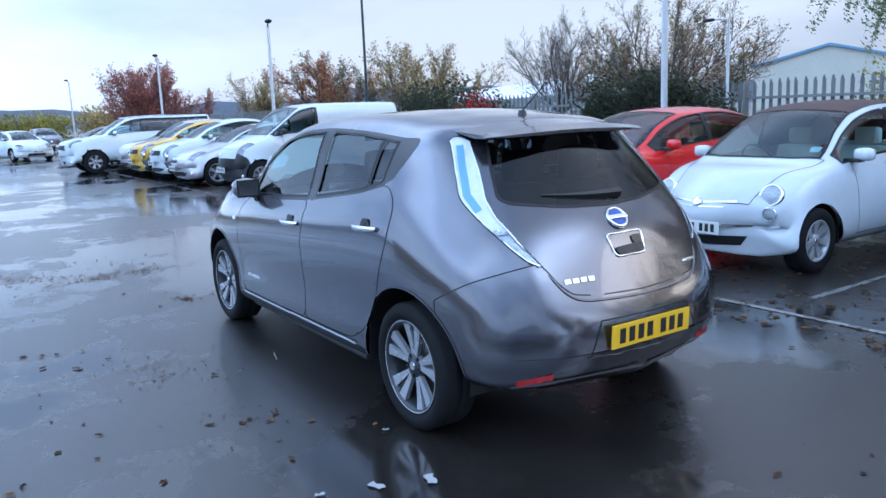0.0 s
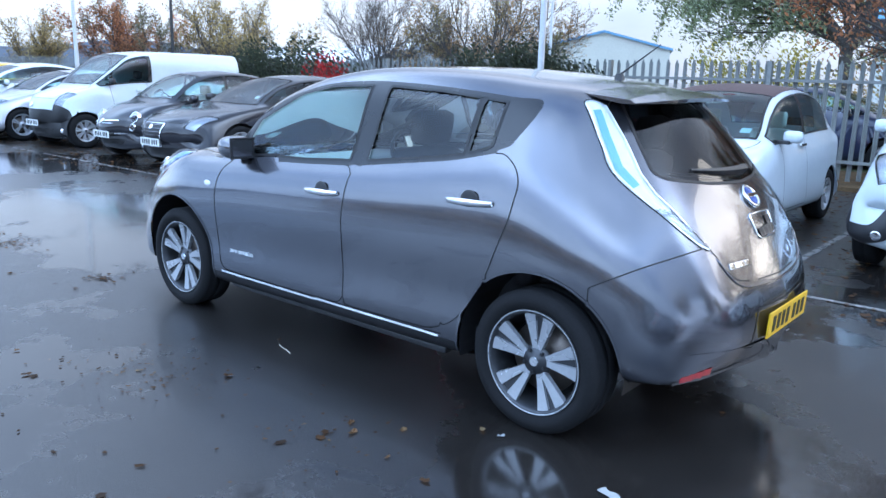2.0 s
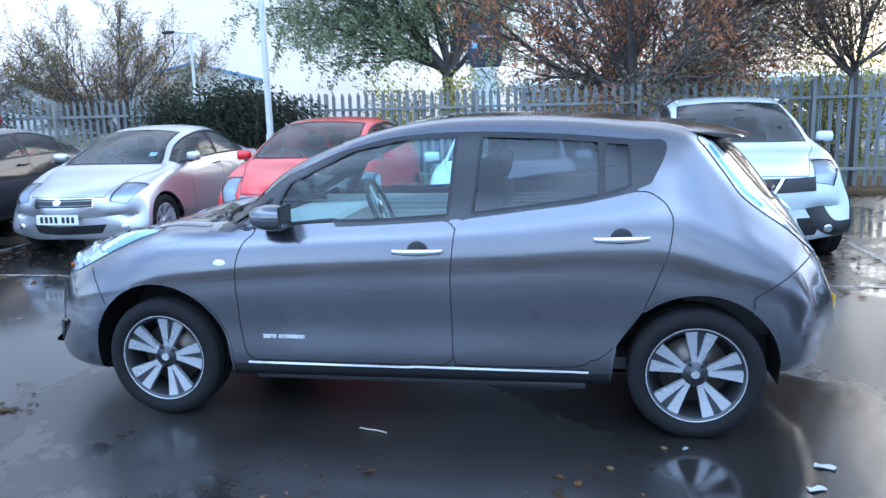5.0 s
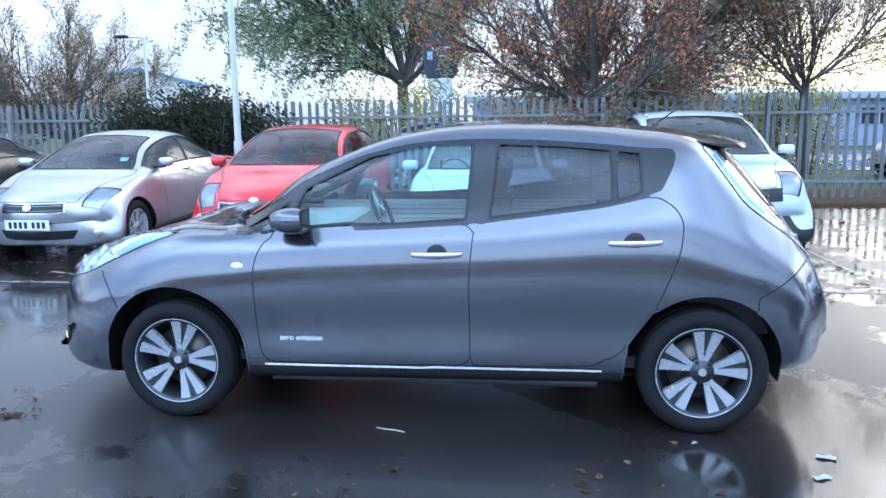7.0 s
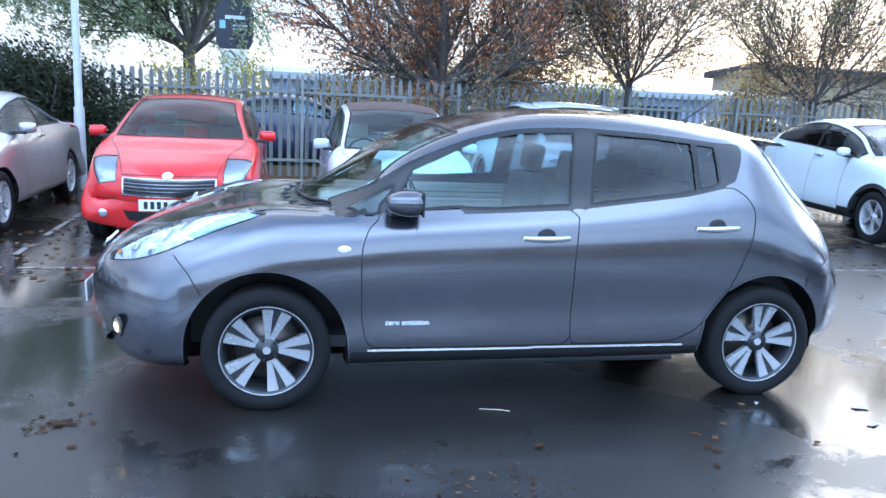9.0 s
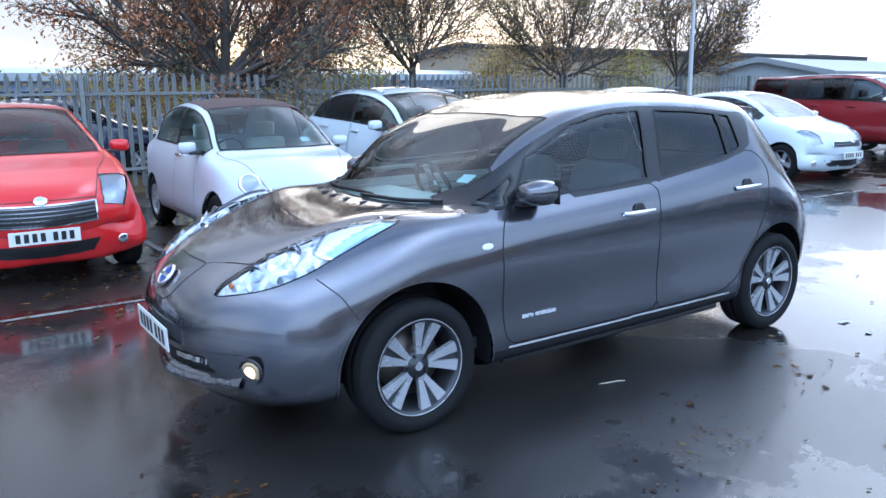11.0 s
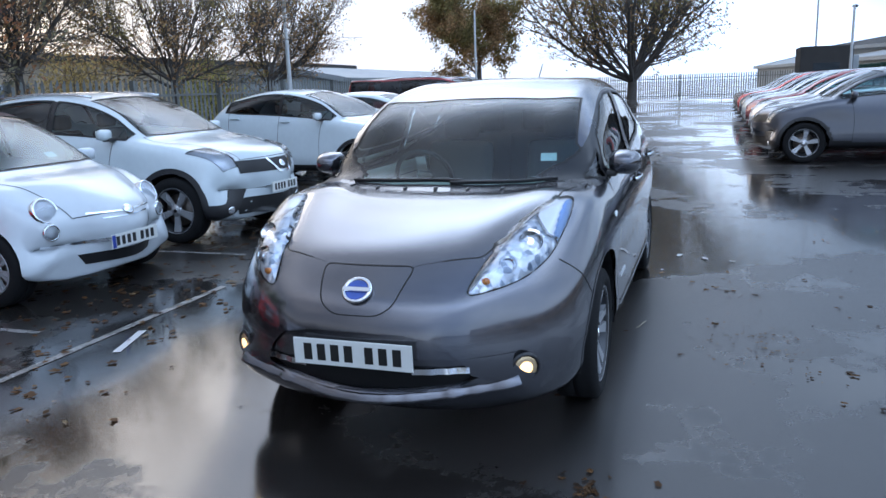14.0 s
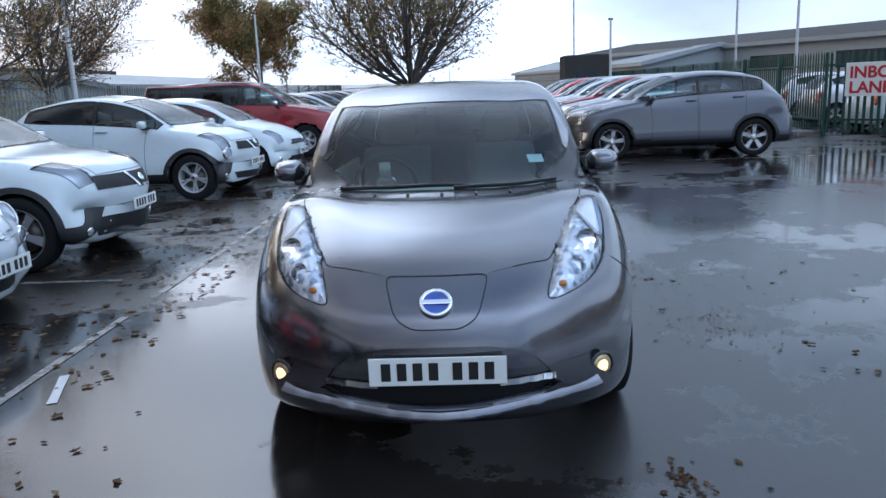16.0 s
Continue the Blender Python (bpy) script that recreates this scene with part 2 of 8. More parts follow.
FABRIC = mat("dark_seat_fabric", (0.040, 0.040, 0.045), 0.9, bump=0.3, bump_scale=300)
GREYCLOTH = mat("grey_seat_cloth", (0.13, 0.13, 0.135), 0.9, bump=0.3, bump_scale=300)
BEIGE = mat("beige_trim", (0.62, 0.60, 0.54), 0.8, bump=0.2)
STICKER = mat("white_sticker", (0.60, 0.74, 0.74), 0.5)
CANVAS = mat("brown_canvas_roof", (0.10, 0.060, 0.052), 0.9, bump=0.4, bump_scale=260)


def facets():
    """Lamp reflector pressed into small tilted facets."""
    m = mat("faceted_reflector", (0.9, 0.95, 1.0), 0.15, 0.25, coat=0.4)
    nt = m.node_tree
    co, v = nt.nodes.new("ShaderNodeTexCoord"), nt.nodes.new("ShaderNodeTexVoronoi")
    v.inputs["Scale"].default_value = 38
    nt.links.new(co.outputs["Object"], v.inputs["Vector"])
    # each facet's tone, blue-grey to white, paints in the glint it would give
    ramp = nt.nodes.new("ShaderNodeValToRGB")
    e = ramp.color_ramp.elements
    e[0].color, e[1].color = (0.28, 0.36, 0.48, 1), (1.0, 1.0, 1.0, 1)
    e.new(0.30).color = (0.72, 0.82, 0.95, 1)
    sep = nt.nodes.new("ShaderNodeSeparateColor")
    nt.links.new(v.outputs["Color"], sep.inputs[0])
    nt.links.new(sep.outputs[0], ramp.inputs["Fac"])
    nt.links.new(ramp.outputs["Color"], nt.nodes["Principled BSDF"].inputs["Base Color"])
    tilt = nt.nodes.new("ShaderNodeVectorMath")
    tilt.operation = "MULTIPLY_ADD"
    tilt.inputs[1].default_value, tilt.inputs[2].default_value = (0.7, 0.7, 0.7), (-0.35, -0.35, -0.35)
    geo, add, nrm = nt.nodes.new("ShaderNodeNewGeometry"), nt.nodes.new("ShaderNodeVectorMath"), nt.nodes.new("ShaderNodeVectorMath")
    nrm.operation = "NORMALIZE"
    nt.links.new(v.outputs["Color"], tilt.inputs[0])
    nt.links.new(geo.outputs["Normal"], add.inputs[0])
    nt.links.new(tilt.outputs[0], add.inputs[1])
    nt.links.new(add.outputs[0], nrm.inputs[0])
    nt.links.new(nrm.outputs[0], nt.nodes["Principled BSDF"].inputs["Normal"])
    return m


FACETS = facets()


# ---- mesh helpers ----
def link_mesh(name, verts, faces, material, parent=None, label="", smooth=True, mats=None, face_mats=None):
    me = bpy.data.meshes.new(name)
    me.from_pydata([tuple(v) for v in verts], [], [tuple(f) for f in faces])
    for m in (mats or [material]):
        me.materials.append(m)
    if face_mats is not None:
        me.polygons.foreach_set("material_index", face_mats)
    if smooth:
        me.polygons.foreach_set("use_smooth", [True] * len(me.polygons))
    me.update()
    ob = new(name, me)
    if parent is not None:
        ob.parent = parent
    if label:
        tagged(ob, label)
    return ob


def part(name, bm, material, parent, label="", smooth=False):
    me = bpy.data.meshes.new(name)
    bmesh.ops.recalc_face_normals(bm, faces=bm.faces)
    bm.to_mesh(me)
    bm.free()
    me.materials.append(material)
    if smooth:
        me.polygons.foreach_set("use_smooth", [True] * len(me.polygons))
    ob = new(name, me)
    if parent is not None:
        ob.parent = parent
    if label:
        tagged(ob, label)
    return ob


def box(bm, centre, size, m=None, bevel=0.0):
    """A box in bm, its edges bevelled when asked."""
    got = bmesh.ops.create_cube(bm, size=1.0)["verts"]
    t = Matrix.Translation(centre)
    mm = t @ (m or Matrix.Identity(4)) @ Matrix.Diagonal((*size, 1))
    bmesh.ops.transform(bm, matrix=mm, verts=got)
    if bevel:
        edges = list({e for v in got for e in v.link_edges})
        bmesh.ops.bevel(bm, geom=edges, offset=bevel, segments=2, affect="EDGES", profile=0.6)
    return bm


def cyl(bm, a, b, r0, r1=None, seg=16, caps=True):
    """A tapered tube from a to b."""
    a, b = Vector(a), Vector(b)
    d = b - a
    q = d.to_track_quat("Z", "Y").to_matrix().to_4x4()
    bmesh.ops.create_cone(bm, cap_ends=caps, segments=seg, radius1=r0, radius2=r0 if r1 is None else r1, depth=d.length, matrix=Matrix.Translation((a + b) / 2) @ q)
    return bm


def ball(bm, c, r, scale=(1, 1, 1), seg=16):
    bmesh.ops.create_uvsphere(bm, u_segments=seg, v_segments=max(6, seg // 2), radius=r, matrix=Matrix.Translation(c) @ Matrix.Diagonal((*scale, 1)))
    return bm


def lathe(profile, seg, axis="y"):
    """Verts and faces of a profile of (radius, along) turned round an axis."""
    vs, fs = [], []
    for i in range(seg):
        a = 2 * math.pi * i / seg
        for r, s in profile:
            vs.append((r * math.cos(a), s, r * math.sin(a)) if axis == "y" else (r * math.cos(a), r * math.sin(a), s))
    k = len(profile)
    for i in range(seg):
        for j in range(k - 1):
            a, b = i * k + j, ((i + 1) % seg) * k + j
            fs.append((a, b, b + 1, a + 1))
    return vs, fs


def empty(name, m, label, category, group=""):
    ob = new(name)
    ob.matrix_world = m
    ob.empty_display_size = 0.2
    return tagged(ob, label, category, group)


def hermite(t, pts, x, limit=False):
    """Smooth interpolation of rows of pts at the increasing parameters t."""
    t, pts, x = np.asarray(t, float), np.asarray(pts, float), np.asarray(x, float)
    d = np.diff(pts, axis=0) / np.diff(t)[:, None]
    m = np.empty_like(pts)
    m[0], m[-1] = d[0], d[-1]
    h = np.diff(t)
    for i in range(1, len(t) - 1):
        m[i] = (d[i - 1] * h[i] + d[i] * h[i - 1]) / (h[i] + h[i - 1])
    if limit:                                            # no overshoot between drawn points
        lo = np.minimum(np.abs(np.vstack([d[:1], d])), np.abs(np.vstack([d, d[-1:]])))
        m = np.clip(m, -2.2 * lo, 2.2 * lo)
    i = np.clip(np.searchsorted(t, x, side="right") - 1, 0, len(t) - 2)
    s = ((x - t[i]) / h[i])[:, None]
    hh = h[i][:, None]
    return (2 * s**3 - 3 * s**2 + 1) * pts[i] + (s**3 - 2 * s**2 + s) * hh * m[i] + (-2 * s**3 + 3 * s**2) * pts[i + 1] + (s**3 - s**2) * hh * m[i + 1]


def smooth_poly(pts, k=8, closed=True):
    """A rounded outline through a few points."""
    p = np.array(pts, float)
    n = len(p)
    out = []
    for i in range(n if closed else n - 1):
        a, b, c, d = (p[(i - 1) % n], p[i], p[(i + 1) % n], p[(i + 2) % n]) if closed else (p[max(i - 1, 0)], p[i], p[i + 1], p[min(i + 2, n - 1)])
        for s in np.arange(k) / k:
            out.append(0.5 * (2 * b + (c - a) * s + (2 * a - 5 * b + 4 * c - d) * s**2 + (3 * b - a - 3 * c + d) * s**3))
    if not closed:
        out.append(p[-1])
    return np.array(out)


def round_poly(pts, r=0.05, k=5):
    """A straight-sided outline with rounded corners."""
    p = [np.array(q, float) for q in pts]
    out = []
    for i, b in enumerate(p):
        a, c = p[i - 1], p[(i + 1) % len(p)]
        la, lc = np.linalg.norm(a - b), np.linalg.norm(c - b)
        rr = min(r, 0.45 * la, 0.45 * lc)
        a2, c2 = b + (a - b) / la * rr, b + (c - b) / lc * rr
        for s in np.linspace(0, 1, k):
            out.append((1 - s) ** 2 * a2 + 2 * s * (1 - s) * b + s * s * c2)
    return np.array(out)


def inside(poly, q):
    x, y = q[:, 0], q[:, 1]
    got = np.zeros(len(q), bool)
    a, b = poly, np.roll(poly, -1, axis=0)
    for (x0, y0), (x1, y1) in zip(a, b):
        hit = (y0 > y) != (y1 > y)
        with np.errstate(divide="ignore", invalid="ignore"):
            got ^= hit & (x < (x1 - x0) * (y - y0) / (y1 - y0 + 1e-12) + x0)
    return got


class Shell:
    """A car's skin lofted over rails that run from nose to tail: roof centre, roof half, roof edge, belt, waist, sill, floor edge, floor centre."""

    def __init__(self, rails, nu, nv, limit=False, fair=0):
        rails = np.array(rails, float)                       # stations x rails x 3
        chord = np.linalg.norm(np.diff(rails, axis=0), axis=2).mean(axis=1) + 0.02
        t = np.concatenate([[0], np.cumsum(chord)])
        us, ut = [], []
        for i, k in enumerate(nu):
            for s in np.arange(k) / k:
                us.append(i + s)
                ut.append(t[i] + s * chord[i])
        us.append(len(nu))
        ut.append(t[-1])
        lines = np.stack([hermite(t, rails[:, r], ut, limit) for r in range(rails.shape[1])], axis=1)
        vs = [j + s for j, k in enumerate(nv) for s in np.arange(k) / k] + [len(nv)]
        grid = []
        flip = np.array([1, -1, 1])
        for row in lines:
            ext = np.concatenate([[row[1] * flip], row, [row[-2] * flip]])
            c = np.linalg.norm(np.diff(ext, axis=0), axis=1) + 0.012
            tv = np.concatenate([[0], np.cumsum(c)])
            q = [tv[1 + int(v)] + (v - int(v)) * c[1 + int(v)] if v < len(nv) else tv[1 + len(nv)] for v in vs]
            grid.append(hermite(tv, ext, q))
        g = np.array(grid)
        if fair:                                             # fair out the tail's skin
            for _ in range(fair):
                a = g.copy()
                mid = (a[:-2, 1:-1] + a[2:, 1:-1] + a[1:-1, :-2] + a[1:-1, 2:]) / 4
                on = np.clip((-1.50 - a[1:-1, 1:-1, 0]) / 0.15, 0, 1) * np.clip((0.80 - a[1:-1, 1:-1, 2]) / 0.06, 0, 1)
                g[1:-1, 1:-1] += (mid - a[1:-1, 1:-1]) * on[:, :, None] * 0.8
        g[:, 0, 1] = 0
        g[:, -1, 1] = 0
        nU, nV = g.shape[:2]
        left = g.reshape(-1, 3)
        right = g[:, 1:-1] * flip
        self.V = np.concatenate([left, right.reshape(-1, 3)])
        li = np.arange(nU * nV).reshape(nU, nV)
        ri = np.empty((nU, nV), int)
        ri[:, 0], ri[:, -1] = li[:, 0], li[:, -1]
        ri[:, 1:-1] = nU * nV + np.arange(nU * (nV - 2)).reshape(nU, nV - 2)
        us, vs = np.array(us), np.array(vs)
        F, U, W, S = [], [], [], []
        for side, ix in ((1, li), (-1, ri)):
            q = np.stack([ix[:-1, :-1], ix[:-1, 1:], ix[1:, 1:], ix[1:, :-1]], axis=2)
            if side > 0:
                q = q[:, :, ::-1]
            F.append(q.reshape(-1, 4))
            uu, vv = np.meshgrid((us[:-1] + us[1:]) / 2, (vs[:-1] + vs[1:]) / 2, indexing="ij")
            U.append(uu.ravel())
            W.append(vv.ravel())
            S.append(np.full(uu.size, side))
        self.F, self.U, self.W, self.S = np.concatenate(F), np.concatenate(U), np.concatenate(W), np.concatenate(S)
        self.tag = np.array(["body"] * len(self.F), dtype=object)
        self.normals()
        e = np.concatenate([self.F[:, [k, (k + 1) % 4]] for k in range(4)])
        for _ in range(14 if fair else 2):                    # even shading over the loft
            s = self.N.copy()
            np.add.at(s, e[:, 0], self.N[e[:, 1]])
            np.add.at(s, e[:, 1], self.N[e[:, 0]])
            self.N = s / (np.linalg.norm(s, axis=1)[:, None] + 1e-12)
        x, y, z = np.abs(self.V).T
        for sgn in (1, -1) if fair else ():                  # the bumper corners, where the loft closes, shade as one surface
            for sx in (1, -1):
                near = np.where((self.V[:, 0] * sx > 1.70) & (self.V[:, 1] * sgn > 0.25) & (z > 0.24) & (z < 0.70))[0]
                p = self.V[near]
                w = np.exp(-((p[:, None] - p[None]) ** 2).sum(axis=2) / (2 * 0.08 ** 2))
                s = w @ self.N[near]
                s /= np.linalg.norm(s, axis=1)[:, None] + 1e-12
                k = np.clip((x[near] - 1.72) / 0.12, 0, 1) * np.clip((y[near] - 0.27) / 0.12, 0, 1) * np.clip(1 - (np.abs(z[near] - 0.465) - 0.11) / 0.09, 0, 1)
                flat = np.clip((z[near] - 0.44) * 1.5, -0.22, 0.40)
                s[:, 2] += (flat - s[:, 2]) * 0.8
                s = self.N[near] + (s - self.N[near]) * k[:, None]
                self.N[near] = s / (np.linalg.norm(s, axis=1)[:, None] + 1e-12)

    def normals(self):
        a, b, c, d = (self.V[self.F[:, k]] for k in range(4))
        fn = np.cross(c - a, d - b)
        n = np.zeros_like(self.V)
        for k in range(4):
            np.add.at(n, self.F[:, k], fn)
        if ((self.V[self.F].mean(axis=1) - np.array((0, 0, 0.8))) * fn).sum() < 0:
            self.F, fn, n = self.F[:, ::-1].copy(), -fn, -n
        self.N = n / (np.linalg.norm(n, axis=1)[:, None] + 1e-12)
        self.FN = fn / (np.linalg.norm(fn, axis=1)[:, None] + 1e-12)

    def centres(self):
        return self.V[self.F].mean(axis=1)

    def region(self, name, test, only=("body",)):
        m = test(self.U, self.W, self.S) & np.isin(self.tag, only)
        self.tag[m] = name

    def cut(self, name, axis, poly, facing=None, keep=None, only=("body",), snap=0.012):
        """Marks the faces inside an outline drawn on a view (axis x: (y, z); y: (x, z); z: (x, y)), and draws the skin's edges onto that outline."""
        ax = "xyz".index(axis)
        two = [k for k in range(3) if k != ax]
        poly = np.array(poly, float)
        q = self.V[:, two]
        ok = np.ones(len(q), bool)
        if facing:
            ok &= self.N[:, ax] * facing > 0.12
        if keep is not None:
            ok &= keep(self.V)
        lo, hi = poly.min(axis=0) - 0.05, poly.max(axis=0) + 0.05
        ok &= ((q > lo) & (q < hi)).all(axis=1)
        ids = np.where(ok)[0]
        if not len(ids):
            return
        p = q[ids]
        best, where = np.full(len(ids), 1e9), p.copy()
        for a, b in zip(poly, np.roll(poly, -1, axis=0)):
            e = b - a
            s = np.clip(((p - a) @ e) / (e @ e + 1e-12), 0, 1)
            c = a + s[:, None] * e
            dd = np.linalg.norm(p - c, axis=1)
            nearer = dd < best
            best[nearer], where[nearer] = dd[nearer], c[nearer]
        mv = best < snap
        mi = ids[mv]
        delta = where[mv] - p[mv]
        na = self.N[mi]
        third = -(na[:, two] * delta).sum(axis=1) / np.where(np.abs(na[:, ax]) < 0.3, np.sign(na[:, ax] + 1e-9) * 0.3, na[:, ax])
        self.V[mi[:, None], two] += delta
        self.V[mi, ax] += np.clip(third, -0.02, 0.02)
        okf = ok[self.F].all(axis=1) & np.isin(self.tag, only)
        fi = np.where(okf)[0]
        hit = inside(poly, self.centres()[fi][:, two])
        self.tag[fi[hit]] = name

    def at(self, axis, a, b, facing):
        """The place and normal of the skin at a point of a view."""
        ax = "xyz".index(axis)
        two = [k for k in range(3) if k != ax]
        ids = np.where(self.N[:, ax] * facing > 0.08)[0]
        d = np.array((a, b)) - self.V[ids][:, two]
        i = ids[np.argmin((d ** 2).sum(axis=1))]
        n, p = self.N[i], self.V[i].copy()
        delta = np.array((a, b)) - p[two]
        p[two] += delta
        p[ax] -= (n[two] * delta).sum() / n[ax]
        return Vector(p), Vector(n)

    def build(self, name, mask, material, parent, label="", push=0.0):
        f = self.F[mask]
        if not len(f):
            return None
        used, inv = np.unique(f, return_inverse=True)
        v = self.V[used] + self.N[used] * push
        ob = link_mesh(name, v, inv.reshape(f.shape), material, parent, label)
        ob.data.normals_split_custom_set_from_vertices([tuple(n) for n in self.N[used]])
        if material in (CLEAR, SCREEN, TINT, LENS):
            ob.visible_shadow = False                       # daylight passes the panes
        return ob

    def seams(self, name, tags, material, parent, width=0.006, push=0.0015, skip=()):
        """Thin strips along every edge that bounds one of the marked areas, one strip object for each area."""
        mine = np.isin(self.tag, list(tags))
        edge = {}
        for i in range(len(self.F)):
            f = self.F[i]
            for k in range(4):
                a, b = int(f[k]), int(f[(k + 1) % 4])
                if a != b:
                    edge.setdefault((min(a, b), max(a, b)), []).append(i)
        groups = {}
        for (a, b), ff in edge.items():
            if len(ff) != 2:
                continue
            p, q = ff
            tp, tq = self.tag[p], self.tag[q]
            if tp == tq or not (mine[p] or mine[q]) or tp in skip or tq in skip:
                continue
            own = p if mine[p] else q
            pa, pb, na, nb = self.V[a], self.V[b], self.N[a], self.N[b]
            e = pb - pa
            le = np.linalg.norm(e)
            if le < 1e-5:
                continue
            e = e / le
            key = (self.tag[own], int(self.S[own]) if self.centres_y(own) > 0.3 else 0, self.V[a][0] > 0 if self.tag[own] == "void" else 0)
            sa, sb = np.cross(na, e) * width / 2, np.cross(nb, e) * width / 2
            ex = e * width * 0.3
            groups.setdefault(key, []).append((a, b, le, (pa - sa - ex + na * push, pb - sb + ex + nb * push, pb + sb + ex + nb * push, pa + sa - ex + na * push)))
        for rows in groups.values():                         # one strip for each unbroken run
            up = {}

            def root_of(k):
                while up.setdefault(k, k) != k:
                    up[k] = up[up[k]]
                    k = up[k]
                return k

            for a, b, le, quad in rows:
                up[root_of(a)] = root_of(b)
            runs = {}
            for a, b, le, quad in rows:
                runs.setdefault(root_of(a), []).append((le, quad))
            for run in runs.values():
                if sum(r[0] for r in run) < 0.16:
                    continue
                vs = [p for r in run for p in r[1]]
                link_mesh(name, vs, [(4 * i, 4 * i + 1, 4 * i + 2, 4 * i + 3) for i in range(len(run))], material, parent)

    def centres_y(self, i):
        return abs(self.V[self.F[i]][:, 1].mean())


def extra_rails(C, R, B, W, L, full=False):
    """Adds roof half, floor edge and floor centre to five drawn rails; full: a shoulder above the waist and a door line below it too."""
    out = []
    for c, r, b, w, l in zip(C, R, B, W, L):
        c = np.array((c[0], 0, c[1]))
        r, b, w, l = (np.array(k, float) for k in (r, b, w, l))
        a = c + (r - c) * np.array((0.30, 0.56, 0.24))
        f = l + (np.array((l[0], 0, l[2])) - l) * 0.14 + np.array((0, 0, -0.045))
        if len(out) in (0, len(C) - 1):                     # nose and tail close in one line
            low = np.array((0, 0, -0.002))
            out.append([c, a, r, b] + ([(b + w) / 2, w, (b + w) / 2 + low] if full else [w]) + [b + low, r + low, c + low])
            continue
        sides = [b + (w - b) * np.array((0.5, 0.68, 0.46)), w, w + (l - w) * np.array((0.5, 0.26, 0.55))] if full else [w]
        out.append([c, a, r, b] + sides + [l, f, np.array((l[0] + 0.8 * (c[0] - l[0]) if abs(c[0]) > 1.4 else f[0], 0, f[2]))])
    return out


def hug(sh, name, pts, width, material, parent, axis="x", facing=1, push=0.004, label="", n=16):
    """A strip that follows the skin along a line drawn on a view."""
    pts = np.array(pts, float)
    q = np.linspace(0, len(pts) - 1, n)
    line = np.stack([np.interp(q, range(len(pts)), pts[:, k]) for k in (0, 1)], axis=1)
    rows = [sh.at(axis, a, b, facing) for a, b in line]
    vs, fs = ribbon([r[0] for r in rows], [r[1] for r in rows], width, push)
    return link_mesh(name, vs, fs, material, parent, label)


def patch(sh, name, outline, material, parent, axis="x", facing=1, push=0.004, label="", step=0.03):
    """A panel that follows the skin inside an outline drawn on a view: rows across it, each as wide as the outline is there."""
    p = np.array(outline, float)
    zs = np.linspace(p[:, 1].min() + 1e-4, p[:, 1].max() - 1e-4, max(3, int((p[:, 1].max() - p[:, 1].min()) / step) + 2))
    vs, k = [], 12
    for z in zs:
        xs = []
        for (x0, z0), (x1, z1) in zip(p, np.roll(p, -1, axis=0)):
            if (z0 > z) != (z1 > z):
                xs.append(x0 + (x1 - x0) * (z - z0) / (z1 - z0))
        lo, hi = min(xs), max(xs)
        for i in range(k + 1):
            q, nn = sh.at(axis, lo + (hi - lo) * i / k, z, facing)
            vs.append(q + nn * push)
    fs = [(r * (k + 1) + i, r * (k + 1) + i + 1, (r + 1) * (k + 1) + i + 1, (r + 1) * (k + 1) + i) for r in range(len(zs) - 1) for i in range(k)]
    return link_mesh(name, vs, fs, material, parent, label)


